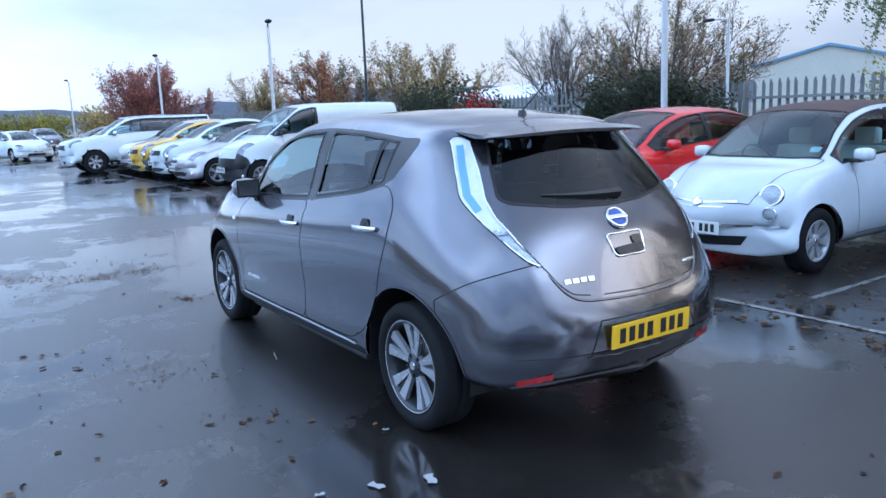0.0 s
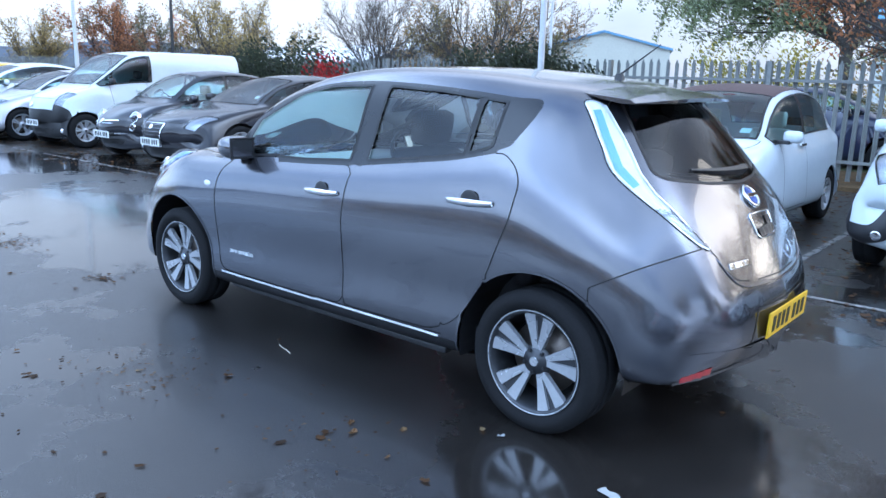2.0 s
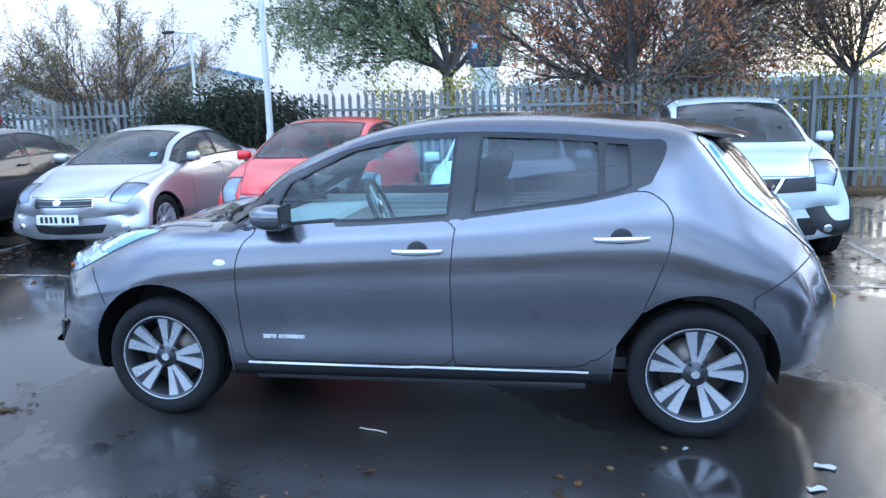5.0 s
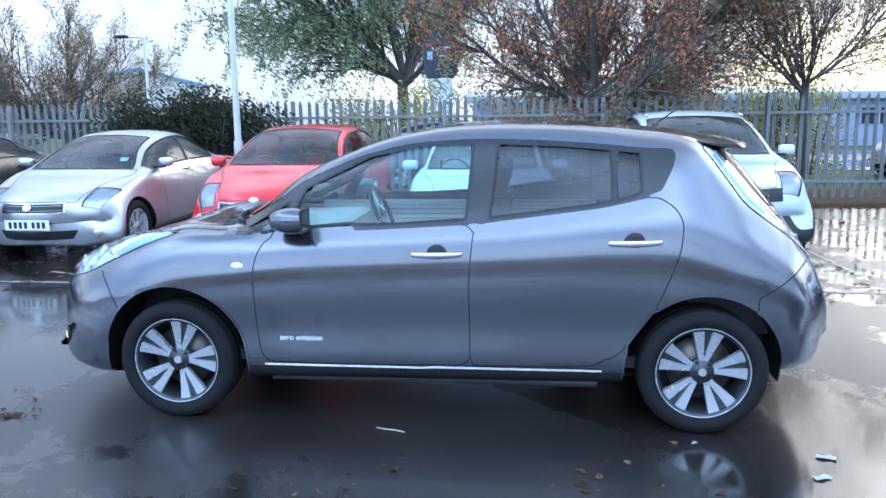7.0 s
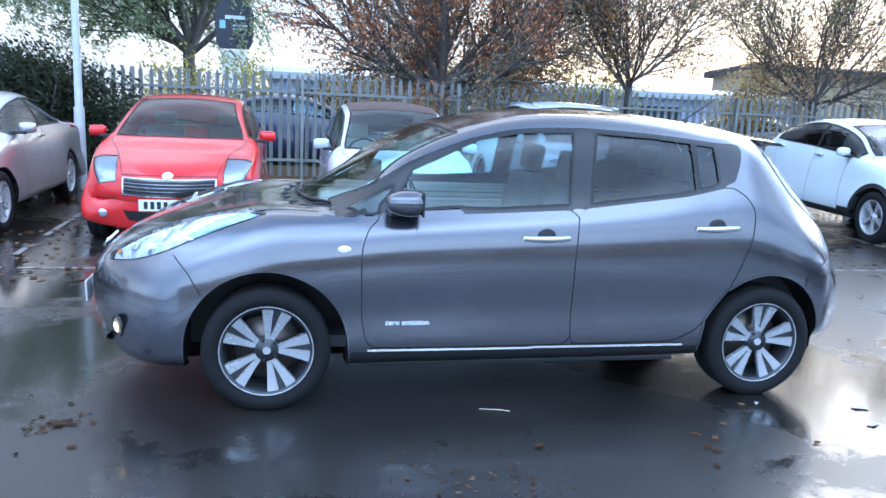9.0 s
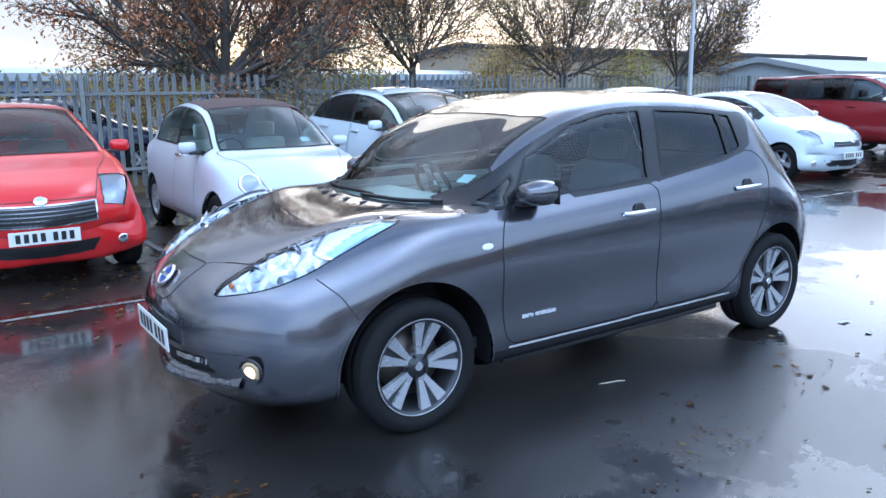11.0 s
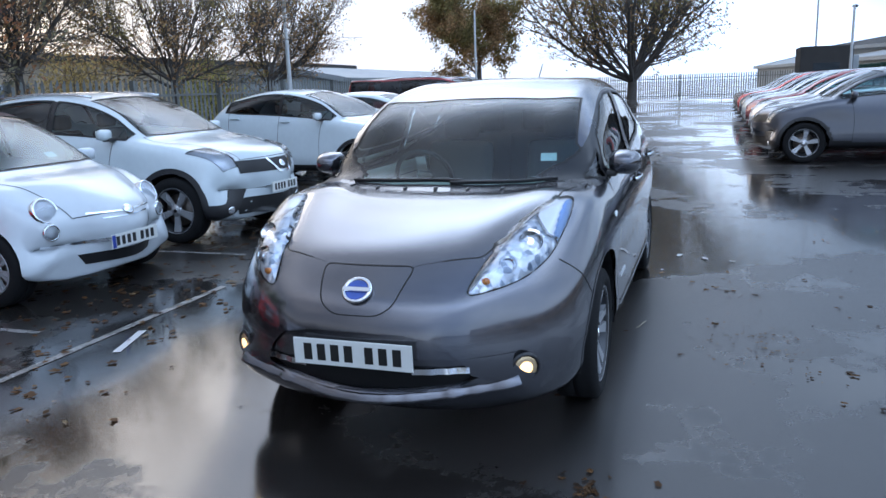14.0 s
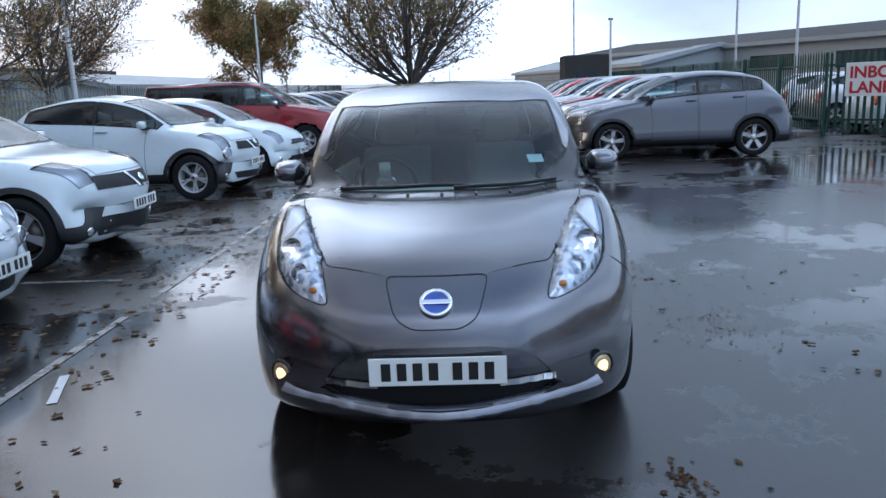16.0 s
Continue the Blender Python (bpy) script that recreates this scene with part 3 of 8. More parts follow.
# ---- wheels ----
def wheel(parent, hub, radius, width, side, spokes, rim_r, style="twin", face=RIM, pocket=DARKRIM, turn=0.0, seg=56):
    """A road wheel: tyre, rim barrel, spokes, disc, cap. hub is its middle; side +1 faces +y."""
    top = new("wheel")
    top.parent = parent
    top.matrix_basis = pose(*hub, 0, 0, 0 if side > 0 else 180)
    h = width / 2
    rr = rim_r
    prof = [(rr - 0.005, h * 0.80), (rr + 0.012, h * 0.90), (rr + 0.35 * (radius - rr), h * 1.0), (radius - 0.035, h * 0.98), (radius - 0.010, h * 0.86), (radius, h * 0.70), (radius - 0.006, h * 0.42), (radius, h * 0.38), (radius, h * 0.02), (radius - 0.006, 0), (radius, -h * 0.02),
            (radius, -h * 0.38), (radius, -h * 0.75), (radius - 0.03, -h), (rr, -h * 0.9)]
    v, f = lathe(prof, seg)
    link_mesh("tyre", v, f, TYRE, top)
    v, f = lathe([(rr - 0.004, h * 0.74), (rr + 0.002, h * 0.86), (rr - 0.008, h * 0.89), (rr - 0.018, h * 0.80), (rr - 0.026, h * 0.5), (rr - 0.045, -h * 0.3), (rr - 0.03, -h * 0.9)], seg)
    link_mesh("rim", v, f, pocket if style in ("twin", "dark") else face, top)
    v, f = lathe([(rr - 0.001, h * 0.895), (rr - 0.005, h * 0.905), (rr - 0.008, h * 0.86)], seg)
    link_mesh("rim_lip", v, f, face, top)
    v, f = lathe([(0.0, -h * 0.1), (rr * 0.70, -h * 0.1), (rr * 0.70, -h * 0.2)], 40)
    link_mesh("brake_disc", v, f, DISC, top)
    # black disc added behind the spokes to give the wheel's inner shade
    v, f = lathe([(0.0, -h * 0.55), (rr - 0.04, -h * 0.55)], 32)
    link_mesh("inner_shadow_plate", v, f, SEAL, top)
    zc, zr = h * 0.62, h * 0.80

    def spoke(a, w0, w1, lean, mat_, lift=0.0, r0=0.055, r1=None):
        r1 = r1 or rr - 0.012
        ca, sa = math.cos(a), math.sin(a)
        bm = bmesh.new()
        rows = []
        for k in range(7):
            s = k / 6
            r = r0 + (r1 - r0) * s
            w = w0 + (w1 - w0) * s**1.2
            off = lean * (s - 0.0) * r1
            y = zc + (zr - zc) * s**1.5 + lift
            pts = []
            for q, dy in ((-1, -0.022), (-0.92, 0), (0.92, 0), (1, -0.022)):
                tt = off + q * w / 2
                pts.append(bm.verts.new((r * ca - tt * sa, y + dy, r * sa + tt * ca)))
            rows.append(pts)
        for k in range(6):
            for j in range(3):
                bm.faces.new((rows[k][j], rows[k][j + 1], rows[k + 1][j + 1], rows[k + 1][j]))
        return part("spoke", bm, mat_, top, smooth=False)

    for i in range(spokes):
        a = turn + 2 * math.pi * i / spokes
        if style == "twin":
            for sgn in (-1, 1):
                spoke(a + sgn * 0.165, 0.026, 0.062, sgn * 0.062, face)
            spoke(a, 0.045, 0.085, 0.0, pocket, lift=-0.012)
        elif style == "dark":
            spoke(a, 0.055, 0.095, 0.0, face)
        else:
            spoke(a - 0.11, 0.020, 0.036, -0.02, face)
            spoke(a + 0.11, 0.020, 0.036, 0.02, face)
    v, f = lathe([(0.0, zc + 0.010), (0.026, zc + 0.009), (0.031, zc + 0.004), (0.058, zc + 0.001), (0.070, zc - 0.02)], 28)
    link_mesh("hub", v, f, face if style != "twin" else pocket, top)
    bm = bmesh.new()
    cyl(bm, (0, zc + 0.009, 0), (0, zc + 0.013, 0), 0.022, 0.020, 16)
    part("centre_cap", bm, CHROME, top)
    for k in range(5 if style == "twin" else 0):
        bm = bmesh.new()
        a = turn + 2 * math.pi * (k + 0.5) / 5
        cyl(bm, (0.052 * math.cos(a), zc - 0.004, 0.052 * math.sin(a)), (0.052 * math.cos(a), zc + 0.010, 0.052 * math.sin(a)), 0.010, 0.008, 8)
        part("wheel_nut", bm, BLACK, top)
    return top


def arch_liner(parent, x, z, r, y0, y1, sh=None):
    """The dark inside of a wheel arch, its outer edge just inside the skin."""
    vs, fs = [], []
    n = 22
    side = 1 if y0 > 0 else -1
    for i in range(n + 1):
        a = math.pi * (-0.06 + 1.12 * i / n)
        px, pz = x + r * math.cos(a), z + r * math.sin(a)
        edge = y0 if sh is None else side * min(abs(y0), abs(sh.at("y", px, max(pz, 0.34), side)[0].y) - 0.010)
        vs += [(px, edge, pz), (px, y1, pz), (x, y1, z)]
    for i in range(n):
        a = 3 * i
        fs += [(a, a + 1, a + 4, a + 3), (a + 1, a + 2, a + 5, a + 4)]
    return link_mesh("wheel_arch_liner", vs, fs, SEAL, parent, smooth=False)


def number_plate(parent, m, yellow=False, band=False):
    """A 520 x 111 mm plate with its characters as plain bars; its face looks along +x of m."""
    bm = bmesh.new()
    box(bm, (0, 0, 0), (0.008, 0.52, 0.111), bevel=0.003)
    p = part("number_plate", bm, PLATE_Y if yellow else PLATE_W, parent, "yellow number plate with black bars" if yellow else "white number plate with black bars")
    p.matrix_basis = m
    for k in range(7):
        bm = bmesh.new()
        y = -0.195 + k * 0.0600 + (0.030 if k > 3 else 0)
        box(bm, (0.0048, y, 0), (0.002, 0.036, 0.070))
        part("character_bar", bm, INK, p)
    if band:
        bm = bmesh.new()
        box(bm, (0.0048, -0.238, 0), (0.002, 0.036, 0.100))
        part("blue_band", bm, EUBLUE, p)
    return p


def pipe(pts, r, seg=8):
    """Verts and faces of one round bar along points."""
    vs, fs = [], []
    pts = [Vector(p) for p in pts]
    for i, p in enumerate(pts):
        d = (pts[min(i + 1, len(pts) - 1)] - pts[max(i - 1, 0)]).normalized()
        q = d.to_track_quat("Z", "Y").to_matrix()
        vs += [p + q @ Vector((r * math.cos(2 * math.pi * k / seg), r * math.sin(2 * math.pi * k / seg), 0)) for k in range(seg)]
    for i in range(len(pts) - 1):
        fs += [(i * seg + k, i * seg + (k + 1) % seg, (i + 1) * seg + (k + 1) % seg, (i + 1) * seg + k) for k in range(seg)]
    fs += [tuple(range(seg - 1, -1, -1)), tuple(range((len(pts) - 1) * seg, len(pts) * seg))]
    return vs, fs


def ribbon(pts, normals, width, push):
    """A flat strip along points that lie on a surface."""
    pts, normals = np.array(pts), np.array(normals)
    tan = np.gradient(pts, axis=0)
    side = np.cross(normals, tan)
    side /= np.linalg.norm(side, axis=1)[:, None] + 1e-9
    a, b = pts + side * width / 2 + normals * push, pts - side * width / 2 + normals * push
    n = len(pts)
    return np.concatenate([a, b]), [(i, i + 1, n + i + 1, n + i) for i in range(n - 1)]


# ---- the grey electric hatchback ----
def hatchback():
    C = [(2.305, 0.455), (2.30, 0.57), (2.25, 0.68), (2.12, 0.785), (1.86, 0.890), (1.52, 0.968), (1.20, 1.012), (0.84, 1.215), (0.42, 1.42), (0.02, 1.525), (-0.5, 1.548), (-1.0, 1.522), (-1.42, 1.462), (-1.60, 1.365), (-1.79, 1.14), (-1.94, 0.94), (-2.03, 0.76), (-2.10, 0.60), (-2.115, 0.455)]
    R = [(2.27, 0.33, 0.455), (2.255, 0.36, 0.56), (2.19, 0.40, 0.67), (2.05, 0.44, 0.775), (1.78, 0.51, 0.890), (1.40, 0.60, 0.998), (0.97, 0.705, 1.018), (0.68, 0.680, 1.255), (0.30, 0.645, 1.425), (-0.06, 0.615, 1.495), (-0.5, 0.605, 1.505), (-1.0, 0.590, 1.470), (-1.36, 0.575, 1.405), (-1.50, 0.575, 1.285), (-1.68, 0.590, 1.105), (-1.83, 0.600, 0.935), (-1.95, 0.580, 0.765), (-2.03, 0.54, 0.61), (-2.05, 0.50, 0.455)]
    B = [(2.17, 0.52, 0.455), (2.10, 0.60, 0.545), (2.00, 0.67, 0.645), (1.86, 0.725, 0.735), (1.64, 0.770, 0.845), (1.34, 0.800, 0.945), (0.98, 0.800, 0.985), (0.70, 0.806, 1.010), (0.32, 0.812, 1.030), (-0.06, 0.814, 1.050), (-0.5, 0.810, 1.090), (-0.95, 0.800, 1.150), (-1.26, 0.784, 1.165), (-1.47, 0.766, 1.075), (-1.64, 0.740, 0.970), (-1.78, 0.718, 0.865), (-1.88, 0.694, 0.735), (-1.95, 0.665, 0.60), (-1.975, 0.63, 0.455)]
    W = [(2.05, 0.66, 0.455), (1.96, 0.735, 0.470), (1.86, 0.795, 0.505), (1.74, 0.838, 0.570), (1.56, 0.868, 0.665), (1.32, 0.882, 0.745), (1.02, 0.886, 0.795), (0.72, 0.887, 0.825), (0.32, 0.888, 0.842), (-0.08, 0.888, 0.855), (-0.5, 0.888, 0.868), (-0.95, 0.888, 0.875), (-1.3, 0.885, 0.850), (-1.52, 0.868, 0.785), (-1.68, 0.840, 0.725), (-1.79, 0.805, 0.66), (-1.87, 0.765, 0.60), (-1.92, 0.725, 0.53), (-1.935, 0.69, 0.455)]
    L = [(2.17, 0.52, 0.45), (2.13, 0.600, 0.335), (2.06, 0.665, 0.262), (1.90, 0.758, 0.238), (1.62, 0.815, 0.245), (1.32, 0.845, 0.245), (1.02, 0.852, 0.250), (0.72, 0.856, 0.255), (0.32, 0.858, 0.258), (-0.08, 0.858, 0.260), (-0.5, 0.858, 0.262), (-0.95, 0.856, 0.268), (-1.3, 0.862, 0.275), (-1.52, 0.845, 0.280), (-1.70, 0.805, 0.285), (-1.82, 0.755, 0.290), (-1.90, 0.705, 0.310), (-1.95, 0.665, 0.36), (-1.975, 0.63, 0.45)]
    rails = extra_rails(C, R, B, W, L, True)
    sh = Shell(rails, [9, 11, 12, 18, 20, 20, 26, 26, 24, 27, 27, 24, 16, 18, 16, 13, 12, 11], [15, 15, 30, 14, 14, 16, 14, 3, 6], fair=55)
    root = empty("hatchback", pose(0, 0, 0), "gunmetal grey five-door electric hatchback, rain-beaded, parked on wet asphalt", "car")
    ARCH = {1.355: 0.402, -1.355: 0.390}
    for s in (1, -1):
        keep = lambda v, s=s: v[:, 1] * s > 0.45
        for hx in (1.355, -1.355):
            a = np.linspace(0, math.pi, 40)
            ra = ARCH[hx]
            poly = np.concatenate([np.stack([hx + ra * np.cos(a), 0.325 + ra * np.sin(a)], 1), [(hx - ra, 0.1), (hx + ra, 0.1)]])
            sh.cut("void", "y", poly, keep=keep, snap=0.013)
        # side glass: one outline, then pillars across it
        dlo = smooth_poly([(1.075, 0.992), (0.86, 1.125), (0.665, 1.252), (0.46, 1.343), (0.29, 1.400), (0.06, 1.446), (-0.28, 1.462), (-0.68, 1.446), (-1.06, 1.412), (-1.215, 1.392), (-1.16, 1.245), (-1.10, 1.195), (-0.85, 1.132), (-0.27, 1.055), (0.17, 1.028), (0.58, 1.008)], 5)
        sh.cut("surround", "y", dlo, facing=s, keep=keep)
        for nm, poly in (("fixed_window", [(0.955, 1.022), (0.80, 1.110), (0.738, 1.146), (0.742, 1.115), (0.83, 1.022)]),
                         ("front_window", [(0.745, 1.035), (0.640, 1.222), (0.30, 1.382), (0.06, 1.428), (-0.22, 1.440), (-0.185, 1.070), (0.17, 1.046)]),
                         ("rear_window", [(-0.305, 1.078), (-0.345, 1.440), (-0.68, 1.425), (-0.905, 1.405), (-0.905, 1.160), (-0.80, 1.140)]),
                         ("quarter_window", [(-0.925, 1.163), (-0.925, 1.402), (-1.045, 1.390), (-1.045, 1.205), (-1.02, 1.190)])):
            sh.cut(nm, "y", poly, facing=s, keep=keep, only=("surround",), snap=0.009)
        # lamps
        tail = smooth_poly([(0.578 * s, 1.398), (0.632 * s, 1.245), (0.668 * s, 1.130), (0.645 * s, 1.020), (0.600 * s, 0.925), (0.555 * s, 0.868), (0.505 * s, 0.842), (0.555 * s, 0.945), (0.592 * s, 1.050), (0.590 * s, 1.130), (0.545 * s, 1.260), (0.512 * s, 1.392)], 6)
        sh.cut("tail_light", "x", tail, keep=lambda v, s=s: (v[:, 1] * s > 0.42) & (v[:, 0] < -1.31), snap=0.010)
        head = smooth_poly([(0.437 * s, 0.700), (0.466 * s, 0.784), (0.516 * s, 0.868), (0.573 * s, 0.934), (0.650 * s, 0.978), (0.722 * s, 0.976), (0.738 * s, 0.930), (0.728 * s, 0.862), (0.700 * s, 0.792), (0.630 * s, 0.735), (0.525 * s, 0.704)], 6)
        sh.cut("headlight", "x", head, facing=1, keep=lambda v: v[:, 0] > 1.24, snap=0.010)
        # doors
        sh.cut("front_door", "y", round_poly([(0.765, 1.006), (0.865, 0.945), (0.902, 0.830), (0.895, 0.50), (0.868, 0.334), (0.3, 0.332), (-0.208, 0.338), (-0.204, 0.80), (-0.228, 1.046), (0.17, 1.022), (0.55, 1.006)], 0.07), facing=s, keep=keep)
        sh.cut("rear_door", "y", round_poly([(-0.228, 1.046), (-0.204, 0.80), (-0.208, 0.338), (-0.80, 0.345), (-0.945, 0.410), (-1.12, 0.66), (-1.222, 0.92), (-1.238, 1.06), (-1.205, 1.125), (-1.12, 1.185), (-0.85, 1.126)], 0.06), facing=s, keep=keep)
        sh.cut("sill", "y", [(0.95, 0.312), (-0.96, 0.318), (-0.96, 0.10), (0.95, 0.10)], keep=keep, snap=0.010)
    # glazing fore and aft, bonnet, tailgate
    mirror_y = lambda pts: pts + [(x, -y) for x, y in pts[::-1] if y > 0]
    sh.cut("windscreen", "z", mirror_y([(1.218, 0.0), (1.200, 0.25), (1.135, 0.46), (1.030, 0.63), (0.90, 0.80), (0.395, 0.80), (0.405, 0.0)]), facing=1, keep=lambda v: v[:, 2] > 0.96, snap=0.022)
    sh.tag[(sh.tag == "windscreen") & (sh.W > 1.82)] = "body"
    sh.cut("rear_glass", "x", round_poly([(0.43, 1.41), (-0.43, 1.41), (-0.50, 1.26), (-0.545, 1.13), (-0.50, 1.106), (-0.25, 1.076), (0.0, 1.066), (0.25, 1.076), (0.50, 1.106), (0.545, 1.13), (0.50, 1.26)], 0.05), facing=-1, keep=lambda v: v[:, 0] < -1.38)
    edge = [(2.098, 0.195), (1.985, 0.455), (1.82, 0.522), (1.65, 0.578), (1.42, 0.655), (1.10, 0.705)]
    back = [(1.215, 0.46), (1.285, 0.25), (1.310, 0.0), (1.285, -0.25), (1.215, -0.46)]
    sh.cut("bonnet", "z", round_poly([(2.098, 0.0)] + edge + back + [(x, -y) for x, y in edge[::-1]], 0.03), facing=1, keep=lambda v: v[:, 2] > 0.7)
    sh.cut("scuttle", "z", mirror_y([(1.345, 0.0), (1.32, 0.25), (1.25, 0.46), (1.115, 0.66), (0.995, 0.655), (1.10, 0.44), (1.15, 0.0)]), facing=1, keep=lambda v: v[:, 2] > 0.9)
    up = [(0.445, 0.415), (0.395, 0.478), (0.335, 0.530), (0.20, 0.556)]
    low = [(0.20, 0.292), (0.400, 0.310), (0.462, 0.350)]
    sh.cut("grille", "x", round_poly(up + [(0, 0.560)] + [(-y, z) for y, z in up[::-1]] + [(-y, z) for y, z in low[::-1]] + [(0, 0.288)] + low, 0.03), facing=1, keep=lambda v: v[:, 0] > 1.9, snap=0.017)
    right = [(0.500, 0.845), (0.455, 0.770), (0.400, 0.716), (0.27, 0.698)]
    outer = [(0.45, 1.415), (0.515, 1.385), (0.548, 1.26), (0.592, 1.13), (0.594, 1.05), (0.556, 0.945)]
    sh.cut("tailgate", "x", round_poly(right + [(0.0, 0.690)] + [(-y, z) for y, z in right[::-1]] + [(-y, z) for y, z in outer[::-1]] + outer, 0.03), facing=-1, keep=lambda v: (v[:, 0] < -1.40))
    for s in (1, -1):
        sh.cut("rear_bumper", "y", [(-1.60, 0.695), (-1.78, 0.792), (-1.935, 0.862), (-2.3, 0.862), (-2.3, 0.0), (-1.60, 0.0)], keep=lambda v, s=s: v[:, 1] * s > -0.02)
        sh.cut("front_bumper", "y", [(1.62, 0.66), (1.80, 0.735), (2.06, 0.70), (2.5, 0.70), (2.5, 0.0), (1.62, 0.0)], keep=lambda v, s=s: v[:, 1] * s > -0.02, snap=0.0)
    sh.cut("charge_flap", "x", round_poly([(0.205, 0.790), (-0.205, 0.790), (-0.158, 0.660), (-0.095, 0.622), (0.095, 0.622), (0.158, 0.660)], 0.03), facing=1, keep=lambda v: v[:, 0] > 1.9, only=("body", "bonnet", "front_bumper"), snap=0.012)
    # the lamp lenses stand proud of the wings
    lamp_f = sh.F[sh.tag == "headlight"]
    rim = np.setdiff1d(np.unique(lamp_f), np.unique(sh.F[sh.tag != "headlight"]))
    yz = np.abs(sh.V[rim][:, [1, 2]]) * np.array((1.0, 1.0))
    edge_y = np.array(head) * np.array((-1.0, 1.0))
    gap = np.full(len(rim), 9.0)
    for a, b in zip(edge_y, np.roll(edge_y, -1, axis=0)):
        q = np.clip(((yz - a) @ (b - a)) / ((b - a) @ (b - a) + 1e-12), 0, 1)
        gap = np.minimum(gap, np.linalg.norm(yz - a - q[:, None] * (b - a), axis=1))
    rise = 0.036 * np.clip(gap / 0.045, 0, 1) ** 0.6
    lift_dir = sh.N[rim] * 0.6 + np.array((0.0, 0.0, 0.6))
    sh.V[rim] += lift_dir * rise[:, None]
    old = sh.N.copy()
    sh.normals()
    fresh = sh.N[rim].copy()
    sh.N = old
    sh.N[rim] = fresh
    t, S = sh.tag, sh.S
    sh.build("body", t == "body", GREY_PAINT, root)
    for s in (1, -1):
        # body-colour sill lies in shade here; its black colour stands in for that
        sh.build("sill", (t == "sill") & (S == s), BLACK, root, "sill panel coloured black for the shade under the doors")
    sh.build("front_bumper", t == "front_bumper", GREY_PAINT, root)
    sh.build("rear_bumper", t == "rear_bumper", GREY_PAINT, root)
    sh.build("bonnet", t == "bonnet", GREY_PAINT, root, push=0.001)
    sh.build("charge_flap", t == "charge_flap", GREY_PAINT, root)
    tg = sh.build("tailgate", t == "tailgate", GREY_PAINT, root)
    sh.build("windscreen", t == "windscreen", SCREEN, root, "clear windscreen reflecting the sky")
    sh.build("rear_window_glass", t == "rear_glass", TINT, tg, "dark tinted rear window")
    sc = sh.build("scuttle_panel", t == "scuttle", SCUTTLE, root, "ribbed black scuttle panel")
    doors = {}
    for s in (1, -1):
        sh_side = S == s
        for nm, gl in (("front", CLEAR), ("rear", TINT)):
            d = sh.build(nm + "_door", (t == nm + "_door") & sh_side, GREY_PAINT, root)
            doors[nm, s] = d
            sh.build("window", (t == nm + "_window") & sh_side, gl, d, push=-0.006)
        sh.build("window_surround", (t == "surround") & sh_side, GLOSSBLACK, root)
        sh.build("fixed_window", (t == "fixed_window") & sh_side, TINT, root, push=-0.005)
        sh.build("quarter_window", (t == "quarter_window") & sh_side, TINT, root, push=-0.005)
        # lamps: a mirror-bright bowl under a clear lens
        h = (t == "headlight") & sh_side
        hl = sh.build("headlight", h, LENS, root, "long clear headlight with blue insert", push=0.004)
        c = sh.centres()
        rear_of = (np.abs(c[:, 1]) - 0.612) * 0.105 + (c[:, 2] - 0.955) * 0.110 > 0
        sh.build("reflector", h & ~rear_of, FACETS, hl, push=-0.018)
        sh.build("blue_insert", h & rear_of & (np.abs(c[:, 1]) > 0.712), HEADBLUE, hl, push=-0.010)
        sh.build("upper_reflector", h & rear_of & (np.abs(c[:, 1]) <= 0.712), LAMPWHITE, hl, push=-0.012)
        for yb, zb2, rb in ((0.632, 0.868, 0.050), (0.570, 0.800, 0.038)):
            p, nn = sh.at("x", yb * s, zb2, 1)
            v, f = lathe([(rb, 0.002), (rb * 0.93, -0.003), (rb * 0.70, -0.016), (rb * 0.3, -0.024), (0, -0.025)], 22, "z")
            o = link_mesh("bowl", [(c3, a3, b3) for a3, b3, c3 in v], f, CHROME, hl)
            o.matrix_basis = Matrix.Translation(p - nn * 0.006) @ (nn + Vector((0.6, 0, -0.2))).to_track_quat("X", "Z").to_matrix().to_4x4()
        hug(sh, "divider", [(0.612 * s, 0.955), (0.667 * s, 0.9025), (0.722 * s, 0.850)], 0.012, SATIN, hl, "x", 1, -0.004)
        for yb, zb2, rb in ((0.632, 0.868, 0.011),):
            p, nn = sh.at("x", yb * s, zb2, 1)
            bm = bmesh.new()
            ball(bm, p - nn * 0.012, rb, (0.6, 1, 1))
            part("lit_bulb", bm, HEADBULB, hl, smooth=True)
        p, nn = sh.at("x", 0.505 * s, 0.742, 1)
        bm = bmesh.new()
        ball(bm, p - nn * 0.012, 0.018, (0.6, 1, 0.8))
        part("indicator", bm, AMBER, hl, smooth=True)
        tl = (t == "tail_light") & sh_side
        to = sh.build("tail_light", tl, LENS, root, "tall clear boomerang tail light", push=0.005)
        sh.build("lamp_back", tl, TRIM_DARK, to, push=-0.020)
        sh.build("clear_strip", tl & (c[:, 2] > 1.00), LAMPWHITE, to, push=-0.002)
        hug(sh, "blue_strip", [(0.560 * s, 1.372), (0.603 * s, 1.26), (0.641 * s, 1.15), (0.636 * s, 1.08)], 0.036, LAMPBLUE, to, "x", -1, 0.001)
        sh.build("lower_reflector", tl & (c[:, 2] <= 1.00), LAMPGREY, to, push=-0.002)
        for q in range(5):                                   # dark ribs across the clear foot of the lamp
            zq = 0.985 - 0.030 * q
            ya, yb = 0.575 - 0.018 * q - 0.0016 * q * q, 0.622 - 0.0155 * q
            hug(sh, "lamp_rib", [(ya * s, zq), (yb * s, zq - 0.006)], 0.0045, BLACK, to, "x", -1, 0.001, n=4)
